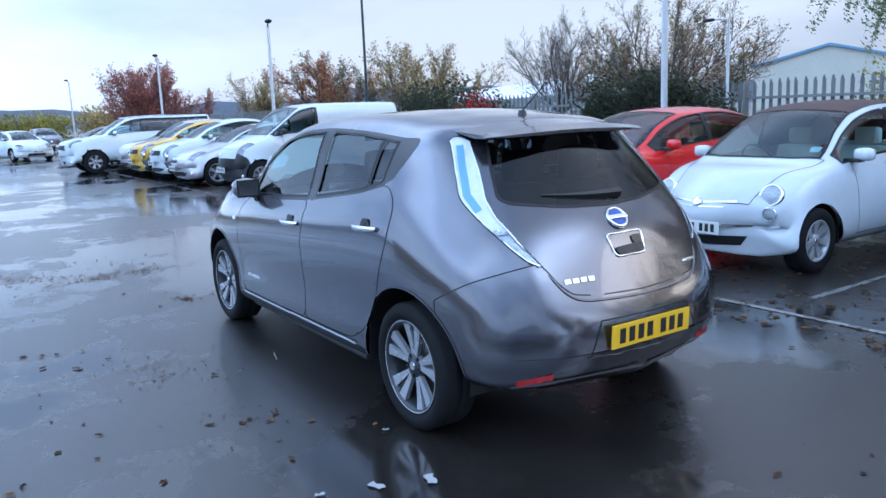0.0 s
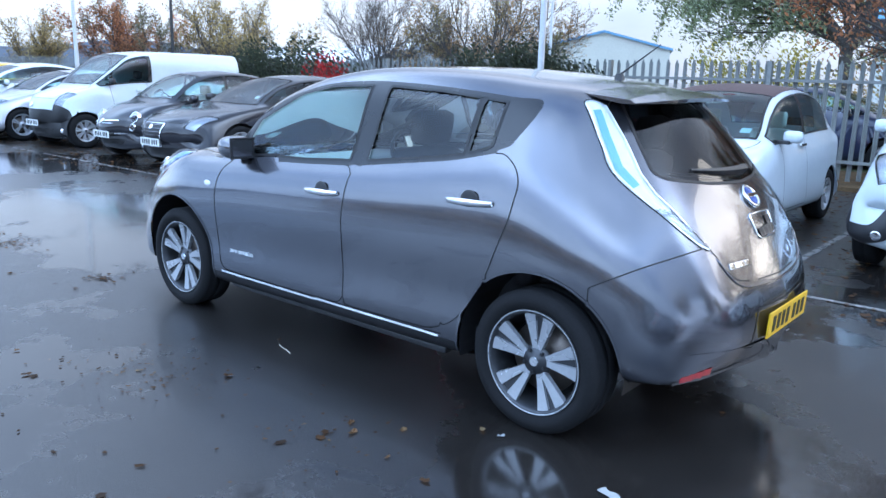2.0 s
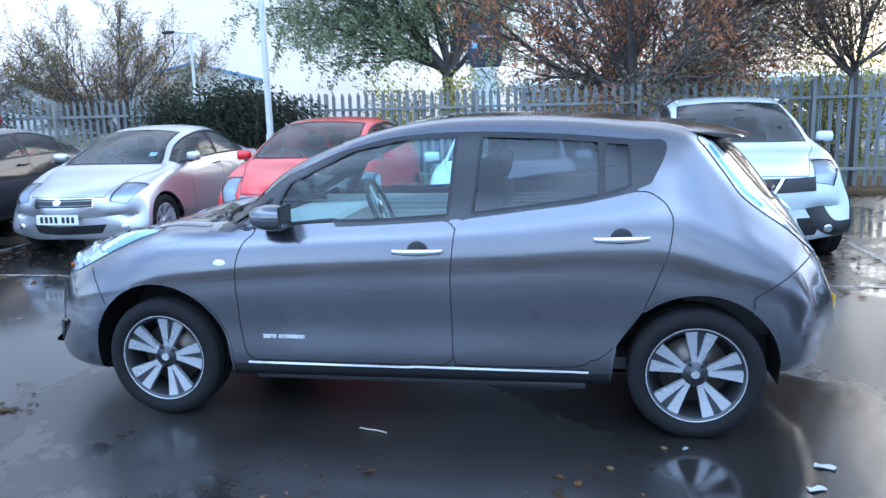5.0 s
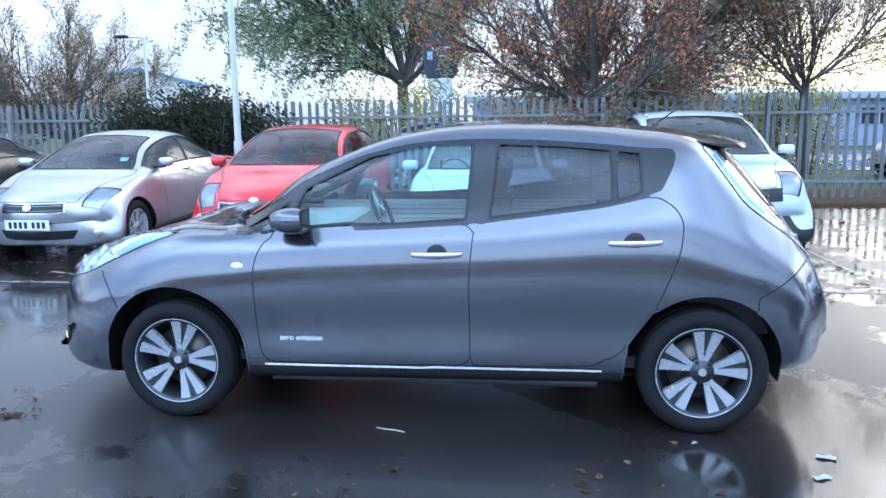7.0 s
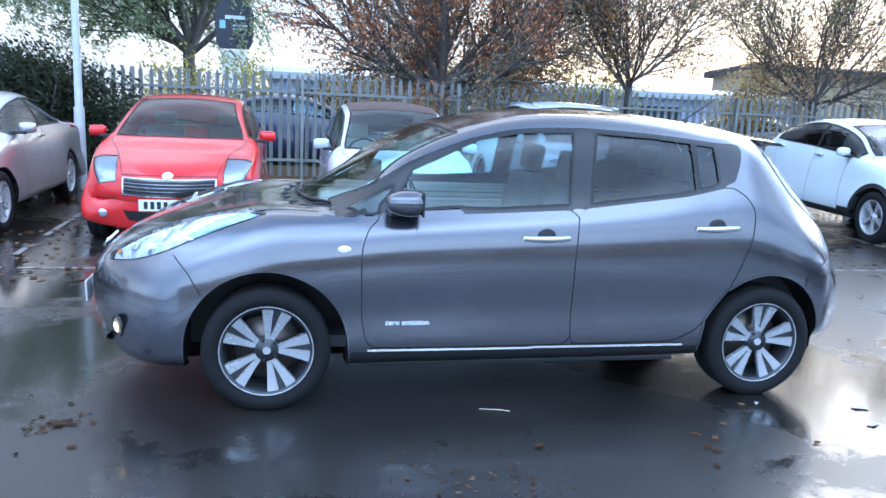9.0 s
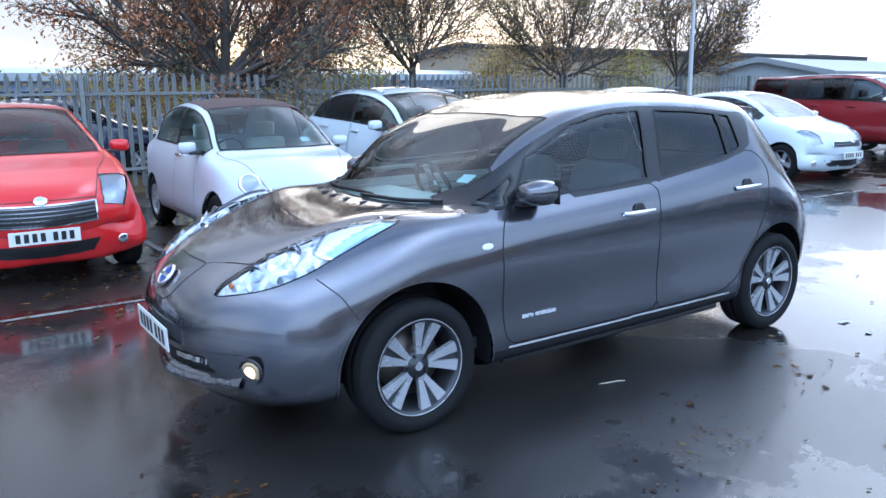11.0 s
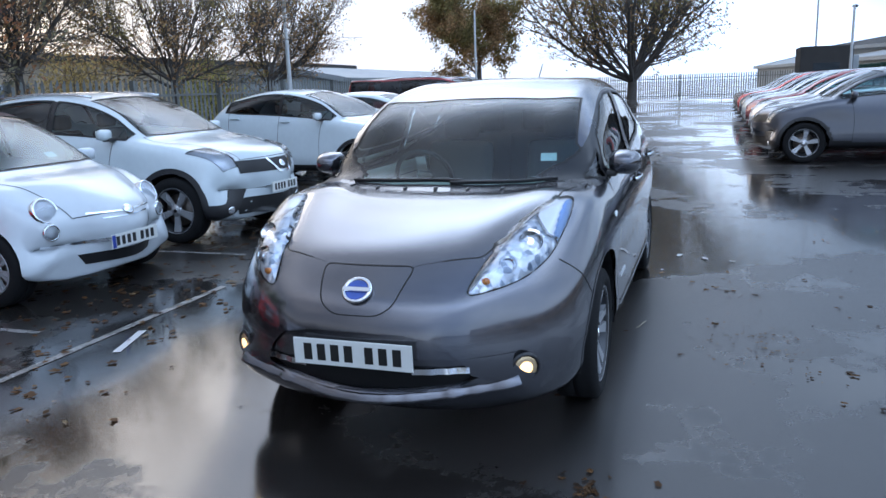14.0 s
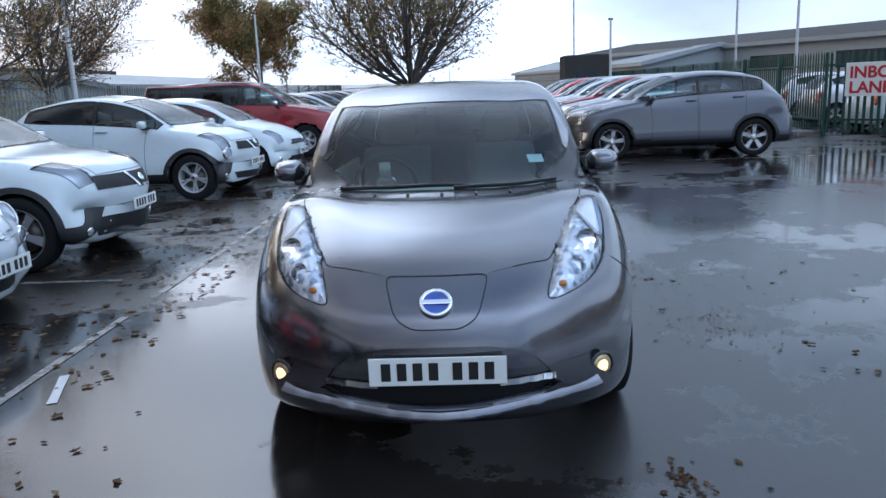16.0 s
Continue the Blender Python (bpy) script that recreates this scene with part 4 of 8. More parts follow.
        edge_l = [(0.580 * s, 1.392), (0.630 * s, 1.245), (0.664 * s, 1.130), (0.642 * s, 1.020), (0.598 * s, 0.927), (0.553 * s, 0.870), (0.510 * s, 0.846)]
        edge_r = [(0.516 * s, 1.388), (0.549 * s, 1.260), (0.593 * s, 1.130), (0.595 * s, 1.050), (0.559 * s, 0.945), (0.512 * s, 0.850)]
        for line in (edge_l, edge_r):
            hug(sh, "lamp_edge", line, 0.007, LAMPWHITE, to, "x", -1, 0.0055, n=30)
    cz = sh.centres()
    sh.build("grille", (t == "grille") & (cz[:, 2] < 0.418), SEAL, root, "black lower grille", push=-0.030)
    sh.build("upper_grille_panel", (t == "grille") & (cz[:, 2] >= 0.418), GREY_PAINT, root, push=-0.010)
    sh.seams("shut_line", ("front_door", "rear_door", "bonnet", "tailgate", "charge_flap", "rear_bumper", "headlight", "tail_light"), SEAL, root, 0.0055, skip=("void", "surround", "front_window", "rear_window", "windscreen", "scuttle", "grille", "sill"))
    sh.seams("glass_seal", ("front_window", "rear_window", "quarter_window", "fixed_window", "windscreen", "rear_glass"), SEAL, root, 0.014, 0.002)
    sh.seams("arch_lip", ("void",), GREY_PAINT, root, 0.010, 0.003)
    for s in (1, -1):
        for hx in (1.355, -1.355):
            arch_liner(root, hx, 0.325, ARCH[hx] - 0.002, 0.868 * s, 0.50 * s, sh)
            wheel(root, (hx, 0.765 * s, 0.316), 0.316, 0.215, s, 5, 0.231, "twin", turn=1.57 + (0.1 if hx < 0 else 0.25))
        # chrome strip on the sill, dark sill below it
        rows = [sh.at("y", x, 0.322 + 0.004 * (x < 0), s) for x in np.linspace(0.86, -0.86, 40)]
        vs, fs = ribbon([r[0] for r in rows], [(0, s, 0.1)] * 40, 0.011, 0.006)
        link_mesh("sill_strip", vs, fs, CHROME, root, "chrome strip along the sill")
        bm = bmesh.new()
        box(bm, (0.0, 0.800 * s, 0.232), (1.70, 0.05, 0.035), bevel=0.012)
        part("sill_skirt", bm, BLACK, root)
        # handles
        for nm, hx, hz in (("front", -0.045, 0.905), ("rear", -1.005, 0.968)):
            bm = bmesh.new()
            ball(bm, (0, 0, 0), 0.052, (1.0, 0.10, 0.98))
            cup = part("handle_recess", bm, BLACK, doors[nm, s], smooth=True)
            yy = sh.at("y", hx, hz, s)[0].y
            cup.matrix_basis = pose(hx, yy, hz)
            vs, fs = [], []
            for i in range(17):
                q = i / 16
                x = hx + 0.125 - 0.25 * q
                bow = 0.030 * math.sin(math.pi * q) ** 0.6
                hh = 0.012 + 0.004 * math.sin(math.pi * q)
                for k in range(8):
                    a = 2 * math.pi * k / 8
                    vs.append((x, yy + (0.006 + bow + 0.007 * math.cos(a)) * s, hz + hh * math.sin(a) + (0.006 if nm == "rear" else 0.003) * (q - 0.5)))
            for i in range(16):
                for k in range(8):
                    fs.append((i * 8 + k, i * 8 + (k + 1) % 8, (i + 1) * 8 + (k + 1) % 8, (i + 1) * 8 + k))
            link_mesh("door_handle", vs, fs, CHROME, doors[nm, s], "chrome pull handle")
        # mirror
        mir = new("door_mirror")
        mir.parent = root
        mir.matrix_basis = pose(0.70, 0.885 * s + 0.0, 1.072)
        vs, fs = [], []
        for i in range(13):
            q = i / 12
            x = 0.085 - 0.17 * q
            k = math.sin(math.pi * min(1, 0.10 + q * 0.62)) ** 0.55
            for j in range(18):
                a = 2 * math.pi * j / 18
                ca, sa = math.cos(a), math.sin(a)
                vs.append((x, 0.088 * k * math.copysign(abs(ca) ** 0.75, ca), 0.066 * k * math.copysign(abs(sa) ** 0.75, sa)))
        for i in range(12):
            for j in range(18):
                fs.append((i * 18 + j, i * 18 + (j + 1) % 18, (i + 1) * 18 + (j + 1) % 18, (i + 1) * 18 + j))
        fs.append(tuple(range(17, -1, -1)))
        link_mesh("shell", vs, fs, GREY_PAINT, mir)
        bm = bmesh.new()
        box(bm, (-0.084, 0, 0), (0.008, 0.160, 0.118), bevel=0.003)
        part("bezel", bm, BLACK, mir)
        bm = bmesh.new()
        box(bm, (-0.0885, 0, 0), (0.003, 0.132, 0.092))
        part("mirror_glass", bm, DARKCHROME, mir)
        bm = bmesh.new()
        box(bm, (0.01, -0.085 * s, -0.055), (0.10, 0.10, 0.035), bevel=0.012)
        part("foot", bm, BLACK, mir)
        # repeater, wing badge, fog lamp
        bm = bmesh.new()
        ball(bm, sh.at("y", 0.985, 0.838, s)[0], 0.034, (1.0, 0.16, 0.50))
        part("side_repeater", bm, LAMPWHITE, root, "small clear side repeater", smooth=True)
        p, nn = sh.at("x", 0.655 * s, 0.388, 1)
        turn = (nn + Vector((0.35, 0, 0))).to_track_quat("X", "Z").to_matrix().to_4x4()
        v, f = lathe([(0.050, -0.012), (0.052, 0.001), (0.056, 0.002), (0.064, -0.008)], 28, "z")
        fog = link_mesh("fog_light", [(c, a, b) for a, b, c in v], f, GLOSSBLACK, root, "lit round fog light in a dark bezel")
        fog.matrix_basis = Matrix.Translation(p) @ turn
        bm = bmesh.new()
        ball(bm, (-0.004, 0, 0), 0.050, (0.14, 1, 1))
        part("lens", bm, FOGLENS, fog, smooth=True)
        bm = bmesh.new()
        ball(bm, (0.001, 0, 0), 0.029, (0.16, 1, 1))
        part("lit_bulb", bm, BULB, fog, smooth=True)
        # rear reflector and its bright edge
        for nm, y0, y1, zz, hh, mt in (("rear_reflector", 0.655, 0.49, 0.340, 0.030, LAMPRED), ("reflector_trim", 0.665, 0.02, 0.318, 0.016, SATIN)):
            rows = [sh.at("x", (y0 + (y1 - y0) * q / 10) * s, zz + 0.012 * q / 10, -1) for q in range(11)]
            vs, fs = ribbon([r[0] for r in rows], [r[1] for r in rows], hh, 0.006)
            link_mesh(nm, vs, fs, mt, root, "red rear reflector" if mt is LAMPRED else "")
    # cabin
    sh.build("headlining", (t == "body") & (cz[:, 2] > 1.36) & (np.abs(cz[:, 1]) < 0.60), BEIGE, root, "pale grey headlining", push=-0.025)
    bm = bmesh.new()
    box(bm, (-0.2, 0, 0.33), (2.9, 1.50, 0.06))
    part("cabin_floor", bm, TRIM_DARK, root)
    bm = bmesh.new()
    box(bm, (0.82, 0, 0.86), (0.50, 1.38, 0.20), bevel=0.06)
    part("dashboard", bm, BEIGE, root, "pale grey dashboard")
    for s in (1, -1):
        bm = bmesh.new()
        box(bm, (0.0, 0.74 * s, 0.72), (1.9, 0.05, 0.56), bevel=0.02)
        part("door_card", bm, BEIGE, root)
    bm = bmesh.new()
    box(bm, (-1.55, 0, 0.70), (0.5, 1.3, 0.5), bevel=0.05)
    part("boot_trim", bm, TRIM_DARK, root)
    for x, ys in ((-0.10, (0.36, -0.36)), (-0.98, (0.40, 0.0, -0.40))):
        for y in ys:
            seat = new("seat")
            seat.parent = root
            seat.matrix_basis = pose(x, y, 0.36)
            bm = bmesh.new()
            box(bm, (0.12, 0, 0.16), (0.50, 0.46, 0.18), bevel=0.06)
            box(bm, (-0.16, 0, 0.48), (0.16, 0.46, 0.58), pose(0, 0, 0, 0, -14, 0), 0.06)
            part("cushion", bm, FABRIC if x < -0.5 else GREYCLOTH, seat, smooth=True)
            bm = bmesh.new()
            box(bm, (-0.24, 0, 0.87), (0.10, 0.26, 0.18), pose(0, 0, 0, 0, -10, 0), 0.045)
            part("headrest", bm, FABRIC, seat, smooth=True)
    v, f = [], []
    for i in range(28):
        a = 2 * math.pi * i / 28
        for j in range(8):
            b = 2 * math.pi * j / 8
            r = 0.18 + 0.015 * math.cos(b)
            v.append((r * math.cos(a), r * math.sin(a), 0.015 * math.sin(b)))
    for i in range(28):
        for j in range(8):
            f.append((i * 8 + j, ((i + 1) % 28) * 8 + j, ((i + 1) % 28) * 8 + (j + 1) % 8, i * 8 + (j + 1) % 8))
    st = link_mesh("steering_wheel", v, f, BLACK, root)
    st.matrix_basis = pose(0.46, -0.36, 0.96, 0, -66, 0)
    bm = bmesh.new()
    box(bm, (0, 0, 0), (0.30, 0.07, 0.02), bevel=0.008)
    ball(bm, (0, 0, 0), 0.06, (1, 1, 0.4))
    part("steering_spokes", bm, SATIN, st)
    bm = bmesh.new()
    box(bm, (0.33, 0.0, 1.385), (0.03, 0.24, 0.065), bevel=0.012)
    part("rear_view_mirror", bm, BLACK, root)
    bm = bmesh.new()
    box(bm, (0, 0, 0), (0.001, 0.085, 0.075))
    stk = part("screen_sticker", bm, STICKER, root, "pale square windscreen sticker")
    stk.matrix_basis = pose(0.835, 0.50, 1.115, 0, -62, 10)
    # scuttle ribs and wipers
    for k in range(7):
        y = (k - 3) * 0.17
        p, nn = sh.at("z", 1.262 - 0.36 * y * y, y, 1)
        bm = bmesh.new()
        ball(bm, p + nn * 0.002, 0.034, (1.0, 0.26, 0.20))
        part("scuttle_rib", bm, BLACK, sc if sc else root, smooth=True)
    for ends in (((1.095, -0.53), (1.165, -0.24), (1.180, 0.14)), ((1.205, 0.06), (1.150, 0.36), (1.040, 0.585))):
        pts = smooth_poly(ends, 6, False)
        rows = [sh.at("z", x, y, 1) for x, y in pts]
        wp = new("wiper")
        wp.parent = root
        for nm, rad, up_ in (("arm", 0.0075, 0.013), ("blade", 0.006, 0.005)):
            vs, fs = pipe([p + nn * up_ for p, nn in rows], rad, 8)
            link_mesh(nm, vs, fs, BLACK, wp)
    # front: plate, bars, badge, lip
    number_plate(root, pose(2.318, 0, 0.472, 0, 2, 0), False)
    for s in (1, -1):
        rows = [sh.at("x", y * s, 0.402 + 0.004 * (y - 0.2), 1) for y in np.linspace(0.235, 0.452, 12)]
        vs, fs = ribbon([r[0] for r in rows], [r[1] + Vector((0, 0, 0.22)) for r in rows], 0.024, 0.006)
        link_mesh("grille_bar", vs, fs, CHROME, root, "chrome bar beside the plate")
    rows = [sh.at("x", y, 0.258 + 0.20 * y * y, 1) for y in np.linspace(-0.63, 0.63, 41)]
    vs, fs = [], []
    for p, nn in rows:
        out = Vector((nn.x, nn.y, 0)).normalized()
        vs += [p - out * 0.012 + Vector((0, 0, 0.040)), p + out * 0.030 + Vector((0, 0, 0.004)), p + out * 0.030 + Vector((0, 0, -0.010)), p - out * 0.03 + Vector((0, 0, -0.030))]
    for i in range(40):
        for j in range(3):
            fs.append((4 * i + j, 4 * i + j + 1, 4 * i + j + 5, 4 * i + j + 4))
    link_mesh("front_lip", vs, fs, GREY_PAINT, root, "grey lip under the grille")

    def badge(m, parent):
        b = new("badge")
        b.parent = parent
        b.matrix_basis = m
        v, f = [], []
        for i in range(32):
            a = 2 * math.pi * i / 32
            for j in range(6):
                q = 2 * math.pi * j / 6
                r = 0.056 + 0.010 * math.cos(q)
                v.append((0.010 * math.sin(q), r * math.cos(a), r * 0.92 * math.sin(a)))
        for i in range(32):
            for j in range(6):
                f.append((i * 6 + j, ((i + 1) % 32) * 6 + j, ((i + 1) % 32) * 6 + (j + 1) % 6, i * 6 + (j + 1) % 6))
        link_mesh("ring", v, f, CHROME, b)
        bm = bmesh.new()
        cyl(bm, (-0.006, 0, 0), (0.002, 0, 0), 0.050, 0.050, 28)
        part("disc", bm, BADGEBLUE, b, "dark blue disc")
        bm = bmesh.new()
        box(bm, (0.008, 0, 0), (0.010, 0.122, 0.019), bevel=0.003)
        part("bar", bm, CHROME, b)
        return b

    for s in (1, -1):
        hug(sh, "bumper_seam", [(1.80, 0.775), (1.725, 0.70), (1.665, 0.60)], 0.005, SEAL, root, "y", s, 0.0015)
    badge(pose(2.236, 0, 0.715, 0, -42, 0), root)
    badge(pose(-1.900, 0.0, 1.008, 0, -40, 180), root)
    # rear: spoiler, wiper, handle, plate, lettering bars, aerial
    vs, fs = [], []
    n = 25
    for k in range(n):
        y = -0.53 + 1.06 * k / (n - 1)
        e = 1 - (abs(y) / 0.53) ** 4
        for x, z in ((-1.30, 1.486 - 0.16 * y * y), (-1.55, 1.452 - 0.12 * y * y), (-1.575 - 0.075 * e, 1.424 - 0.07 * y * y), (-1.575 - 0.070 * e, 1.424 - 0.016 * max(e, 0.3) - 0.07 * y * y), (-1.50, 1.440 - 0.045 * max(e, 0.1) - 0.12 * y * y)):
            vs.append((x, y, z))
    for k in range(n - 1):
        for j in range(5):
            fs.append((k * 5 + j, k * 5 + (j + 1) % 5, (k + 1) * 5 + (j + 1) % 5, (k + 1) * 5 + j))
    fs += [tuple(range(5)), tuple(range((n - 1) * 5 + 4, (n - 1) * 5 - 1, -1))]
    link_mesh("roof_spoiler", vs, fs, GREY_PAINT, tg, smooth=False)
    rows = [sh.at("x", y, 1.108 + 0.10 * max(y, 0) ** 2 + 0.030 * (y + 0.08), -1) for y in np.linspace(-0.085, 0.34, 13)]
    vs, fs = [], []
    for k, (p, nn) in enumerate(rows):                       # arm and blade in one tapering beam on the glass
        q = k / 12
        up = Vector((0, 0, 1)) - nn * nn.z
        up.normalize()
        h = 0.017 * (1 - q) + 0.006
        d = 0.030 * (1 - q) + 0.009
        vs += [p + up * h, p + up * h * 0.5 + nn * d, p - up * h * 0.6 + nn * d, p - up * h]
    for k in range(12):
        fs += [(k * 4 + j, k * 4 + (j + 1) % 4, k * 4 + 4 + (j + 1) % 4, k * 4 + 4 + j) for j in range(4)]
    fs += [(3, 2, 1, 0), (48, 49, 50, 51)]
    wp = link_mesh("rear_wiper", vs, fs, BLACK, tg, smooth=False)
    bm = bmesh.new()
    ball(bm, rows[0][0] + rows[0][1] * 0.012, 0.026, (0.8, 1, 0.9))
    part("wiper_hub", bm, BLACK, wp, smooth=True)
    # tailgate handle: a chrome-rimmed trapezoid with a dark grip pocket at its foot
    rim = round_poly([(0.116, 0.940), (-0.116, 0.940), (-0.096, 0.842), (0.096, 0.842)], 0.022)
    g = patch(sh, "tailgate_handle", rim, GREY_PAINT, tg, "x", -1, 0.003, "recessed tailgate handle with chrome rim", step=0.012)
    # flat black patches paint the shade inside the handle's hollow
    patch(sh, "grip_recess", round_poly([(0.092, 0.880), (-0.094, 0.890), (-0.088, 0.850), (0.088, 0.850)], 0.010), BLACK, g, "x", -1, 0.009, step=0.010)
    patch(sh, "dark_hollow", round_poly([(-0.030, 0.922), (-0.096, 0.922), (-0.090, 0.886), (-0.030, 0.886)], 0.008), GLOSSBLACK, g, "x", -1, 0.009, step=0.010)
    ring = [sh.at("x", y, z, -1) for y, z in list(rim) + [rim[0], rim[1]]]
    vs, fs = pipe([p + nn * 0.003 for p, nn in ring], 0.006)
    link_mesh("chrome_rim", vs, fs, CHROME, g)
    # the bumper's upper lip under the tailgate
    lip = [(0.500, 0.836), (0.470, 0.782), (0.440, 0.738), (0.400, 0.704), (0.340, 0.684), (0.25, 0.676), (0.12, 0.671)]
    lip = lip + [(0.0, 0.670)] + [(-y, z) for y, z in lip[::-1]]
    ring = [sh.at("x", y, z, -1) for y, z in smooth_poly(lip, 5, False)]
    vs, fs = pipe([p - nn * 0.001 for p, nn in ring], 0.007)
    link_mesh("bumper_lip", vs, fs, GREY_PAINT, root)
    # plate recess without depth: dark and bright strips paint its shaded and lit edges
    for nm, y0, z0, y1, z1 in (("recess_edge", -0.36, 0.428, 0.36, 0.428), ("recess_edge", -0.36, 0.428, -0.285, 0.588), ("recess_edge", 0.36, 0.428, 0.285, 0.588), ("recess_edge", -0.285, 0.588, 0.285, 0.588)):
        rows = [sh.at("x", y0 + (y1 - y0) * q / 14, z0 + (z1 - z0) * q / 14, -1) for q in range(15)]
        vs, fs = ribbon([r[0] for r in rows], [r[1] for r in rows], 0.007, 0.002)
        link_mesh(nm, vs, fs, SATIN if z0 == z1 == 0.428 else SEAL, root)
    number_plate(root, pose(-2.117, 0, 0.512, 0, 3, 180), True)
    for nm, ys, zz, w, hh in (("model_letter_bar", (0.405, 0.362, 0.320, 0.278), 0.770, 0.034, 0.024), ("trim_badge", (-0.40,), 0.763, 0.10, 0.015)):
        for y in ys:
            p, nn = sh.at("x", y, zz, -1)
            bm = bmesh.new()
            box(bm, (0, 0, 0), (0.006, w, hh), bevel=0.002)
            o = part(nm, bm, CHROME, tg)
            o.matrix_basis = Matrix.Translation(p + nn * 0.002) @ nn.to_track_quat("X", "Z").to_matrix().to_4x4()
    bm = bmesh.new()
    cyl(bm, (-1.22, 0, 1.49), (-1.22, 0, 1.525), 0.030, 0.018, 14)
    cyl(bm, (-1.22, 0, 1.52), (-1.42, 0, 1.66), 0.005, 0.003, 6)
    part("aerial", bm, BLACK, root, "short black roof aerial")
    for s in (1, -1):
        cu = bpy.data.curves.new("lettering", "FONT")
        cu.body, cu.size, cu.extrude, cu.align_x = "zero emission", 0.040, 0.0010, "LEFT"
        cu.materials.append(LAMPWHITE)
        o = new("door_lettering", cu)
        o.parent = doors["front", s]
        x0 = 0.775 if s > 0 else 0.545
        p, nn = sh.at("y", 0.66, 0.462, s)
        o.matrix_basis = pose(x0, p.y + 0.0025 * s, 0.452, 90 - 2, 0, 180 if s > 0 else 0)
    return root


hatchback()


# ---- the other cars ----
def sedan_rails(P, hw, roof, belt0, belt1, waist, sill=0.24, tumble=0.91, bow=1.0, flat_tail=False):
    """Rails of an ordinary car. P: fourteen (x, z) from nose to tail along the middle: nose, bumper top, bonnet lip, bonnet, cowl, screen, roof front, roof, roof rear, rear screen, its foot, tail, rear bumper, tail end."""
    front, back = P[0][0], P[-1][0]
    C, R, B, W, L = [], [], [], [], []
    fb = (0.30, 0.30, 0.28, 0.22, 0.20, 0.15, 0.10, 0.0, -0.05, -0.09, -0.10, -0.13, -0.14, -0.13)
    ry = (0.42, 0.46, 0.52, 0.62, 0.80, None, None, None, None, None, None, 0.66, 0.60, 0.55)
    by = (0.62, 0.72, 0.82, 0.90, 0.92, 0.915, tumble, tumble, tumble, 0.90, 0.88, 0.86, 0.80, 0.74)
    wy = (0.80, 0.87, 0.93, 0.985, 0.995, 1.0, 1.0, 1.0, 1.0, 0.99, 0.97, 0.94, 0.88, 0.82)
    for i, (x, z) in enumerate(P):
        k = fb[i] * bow * (0.5 if flat_tail and i > 7 else 1)
        q = min(max((P[4][0] - x) / (P[4][0] - P[10][0]), 0), 1)
        belt = belt0 + (belt1 - belt0) * q
        C.append((x, z))
        cab = 5 <= i <= 10
        yr = roof * (1.07 if i == 5 else 1.0) if cab else ry[i] * hw
        drop = 0.055 if 6 <= i <= 8 else 0.015
        R.append((x - k * 0.55, yr, z - drop))
        zb = min(belt, z - 0.03) if cab or i == 4 else z - 0.055 if i not in (0, 13) else z
        if i == 11:
            zb = min(belt, z - 0.03)
        B.append((x - k * 0.85, by[i] * hw, zb))
        zw = waist if 3 <= i <= 11 else z * 0.82 if i in (1, 2, 12) else z
        W.append((x - k * 1.15, wy[i] * hw, min(zw, zb - 0.04) if i not in (0, 13) else z))
        zl = sill if 2 <= i <= 11 else 0.34 if i in (1, 12) else z - 0.005
        L.append((x - k * (0.85 if i in (0, 1, 12, 13) else 1.0), (0.96 if 2 <= i <= 11 else 0.72 if i in (1, 12) else 0.62) * hw if i not in (0, 13) else by[i] * hw, zl))
    return extra_rails(C, R, B, W, L)


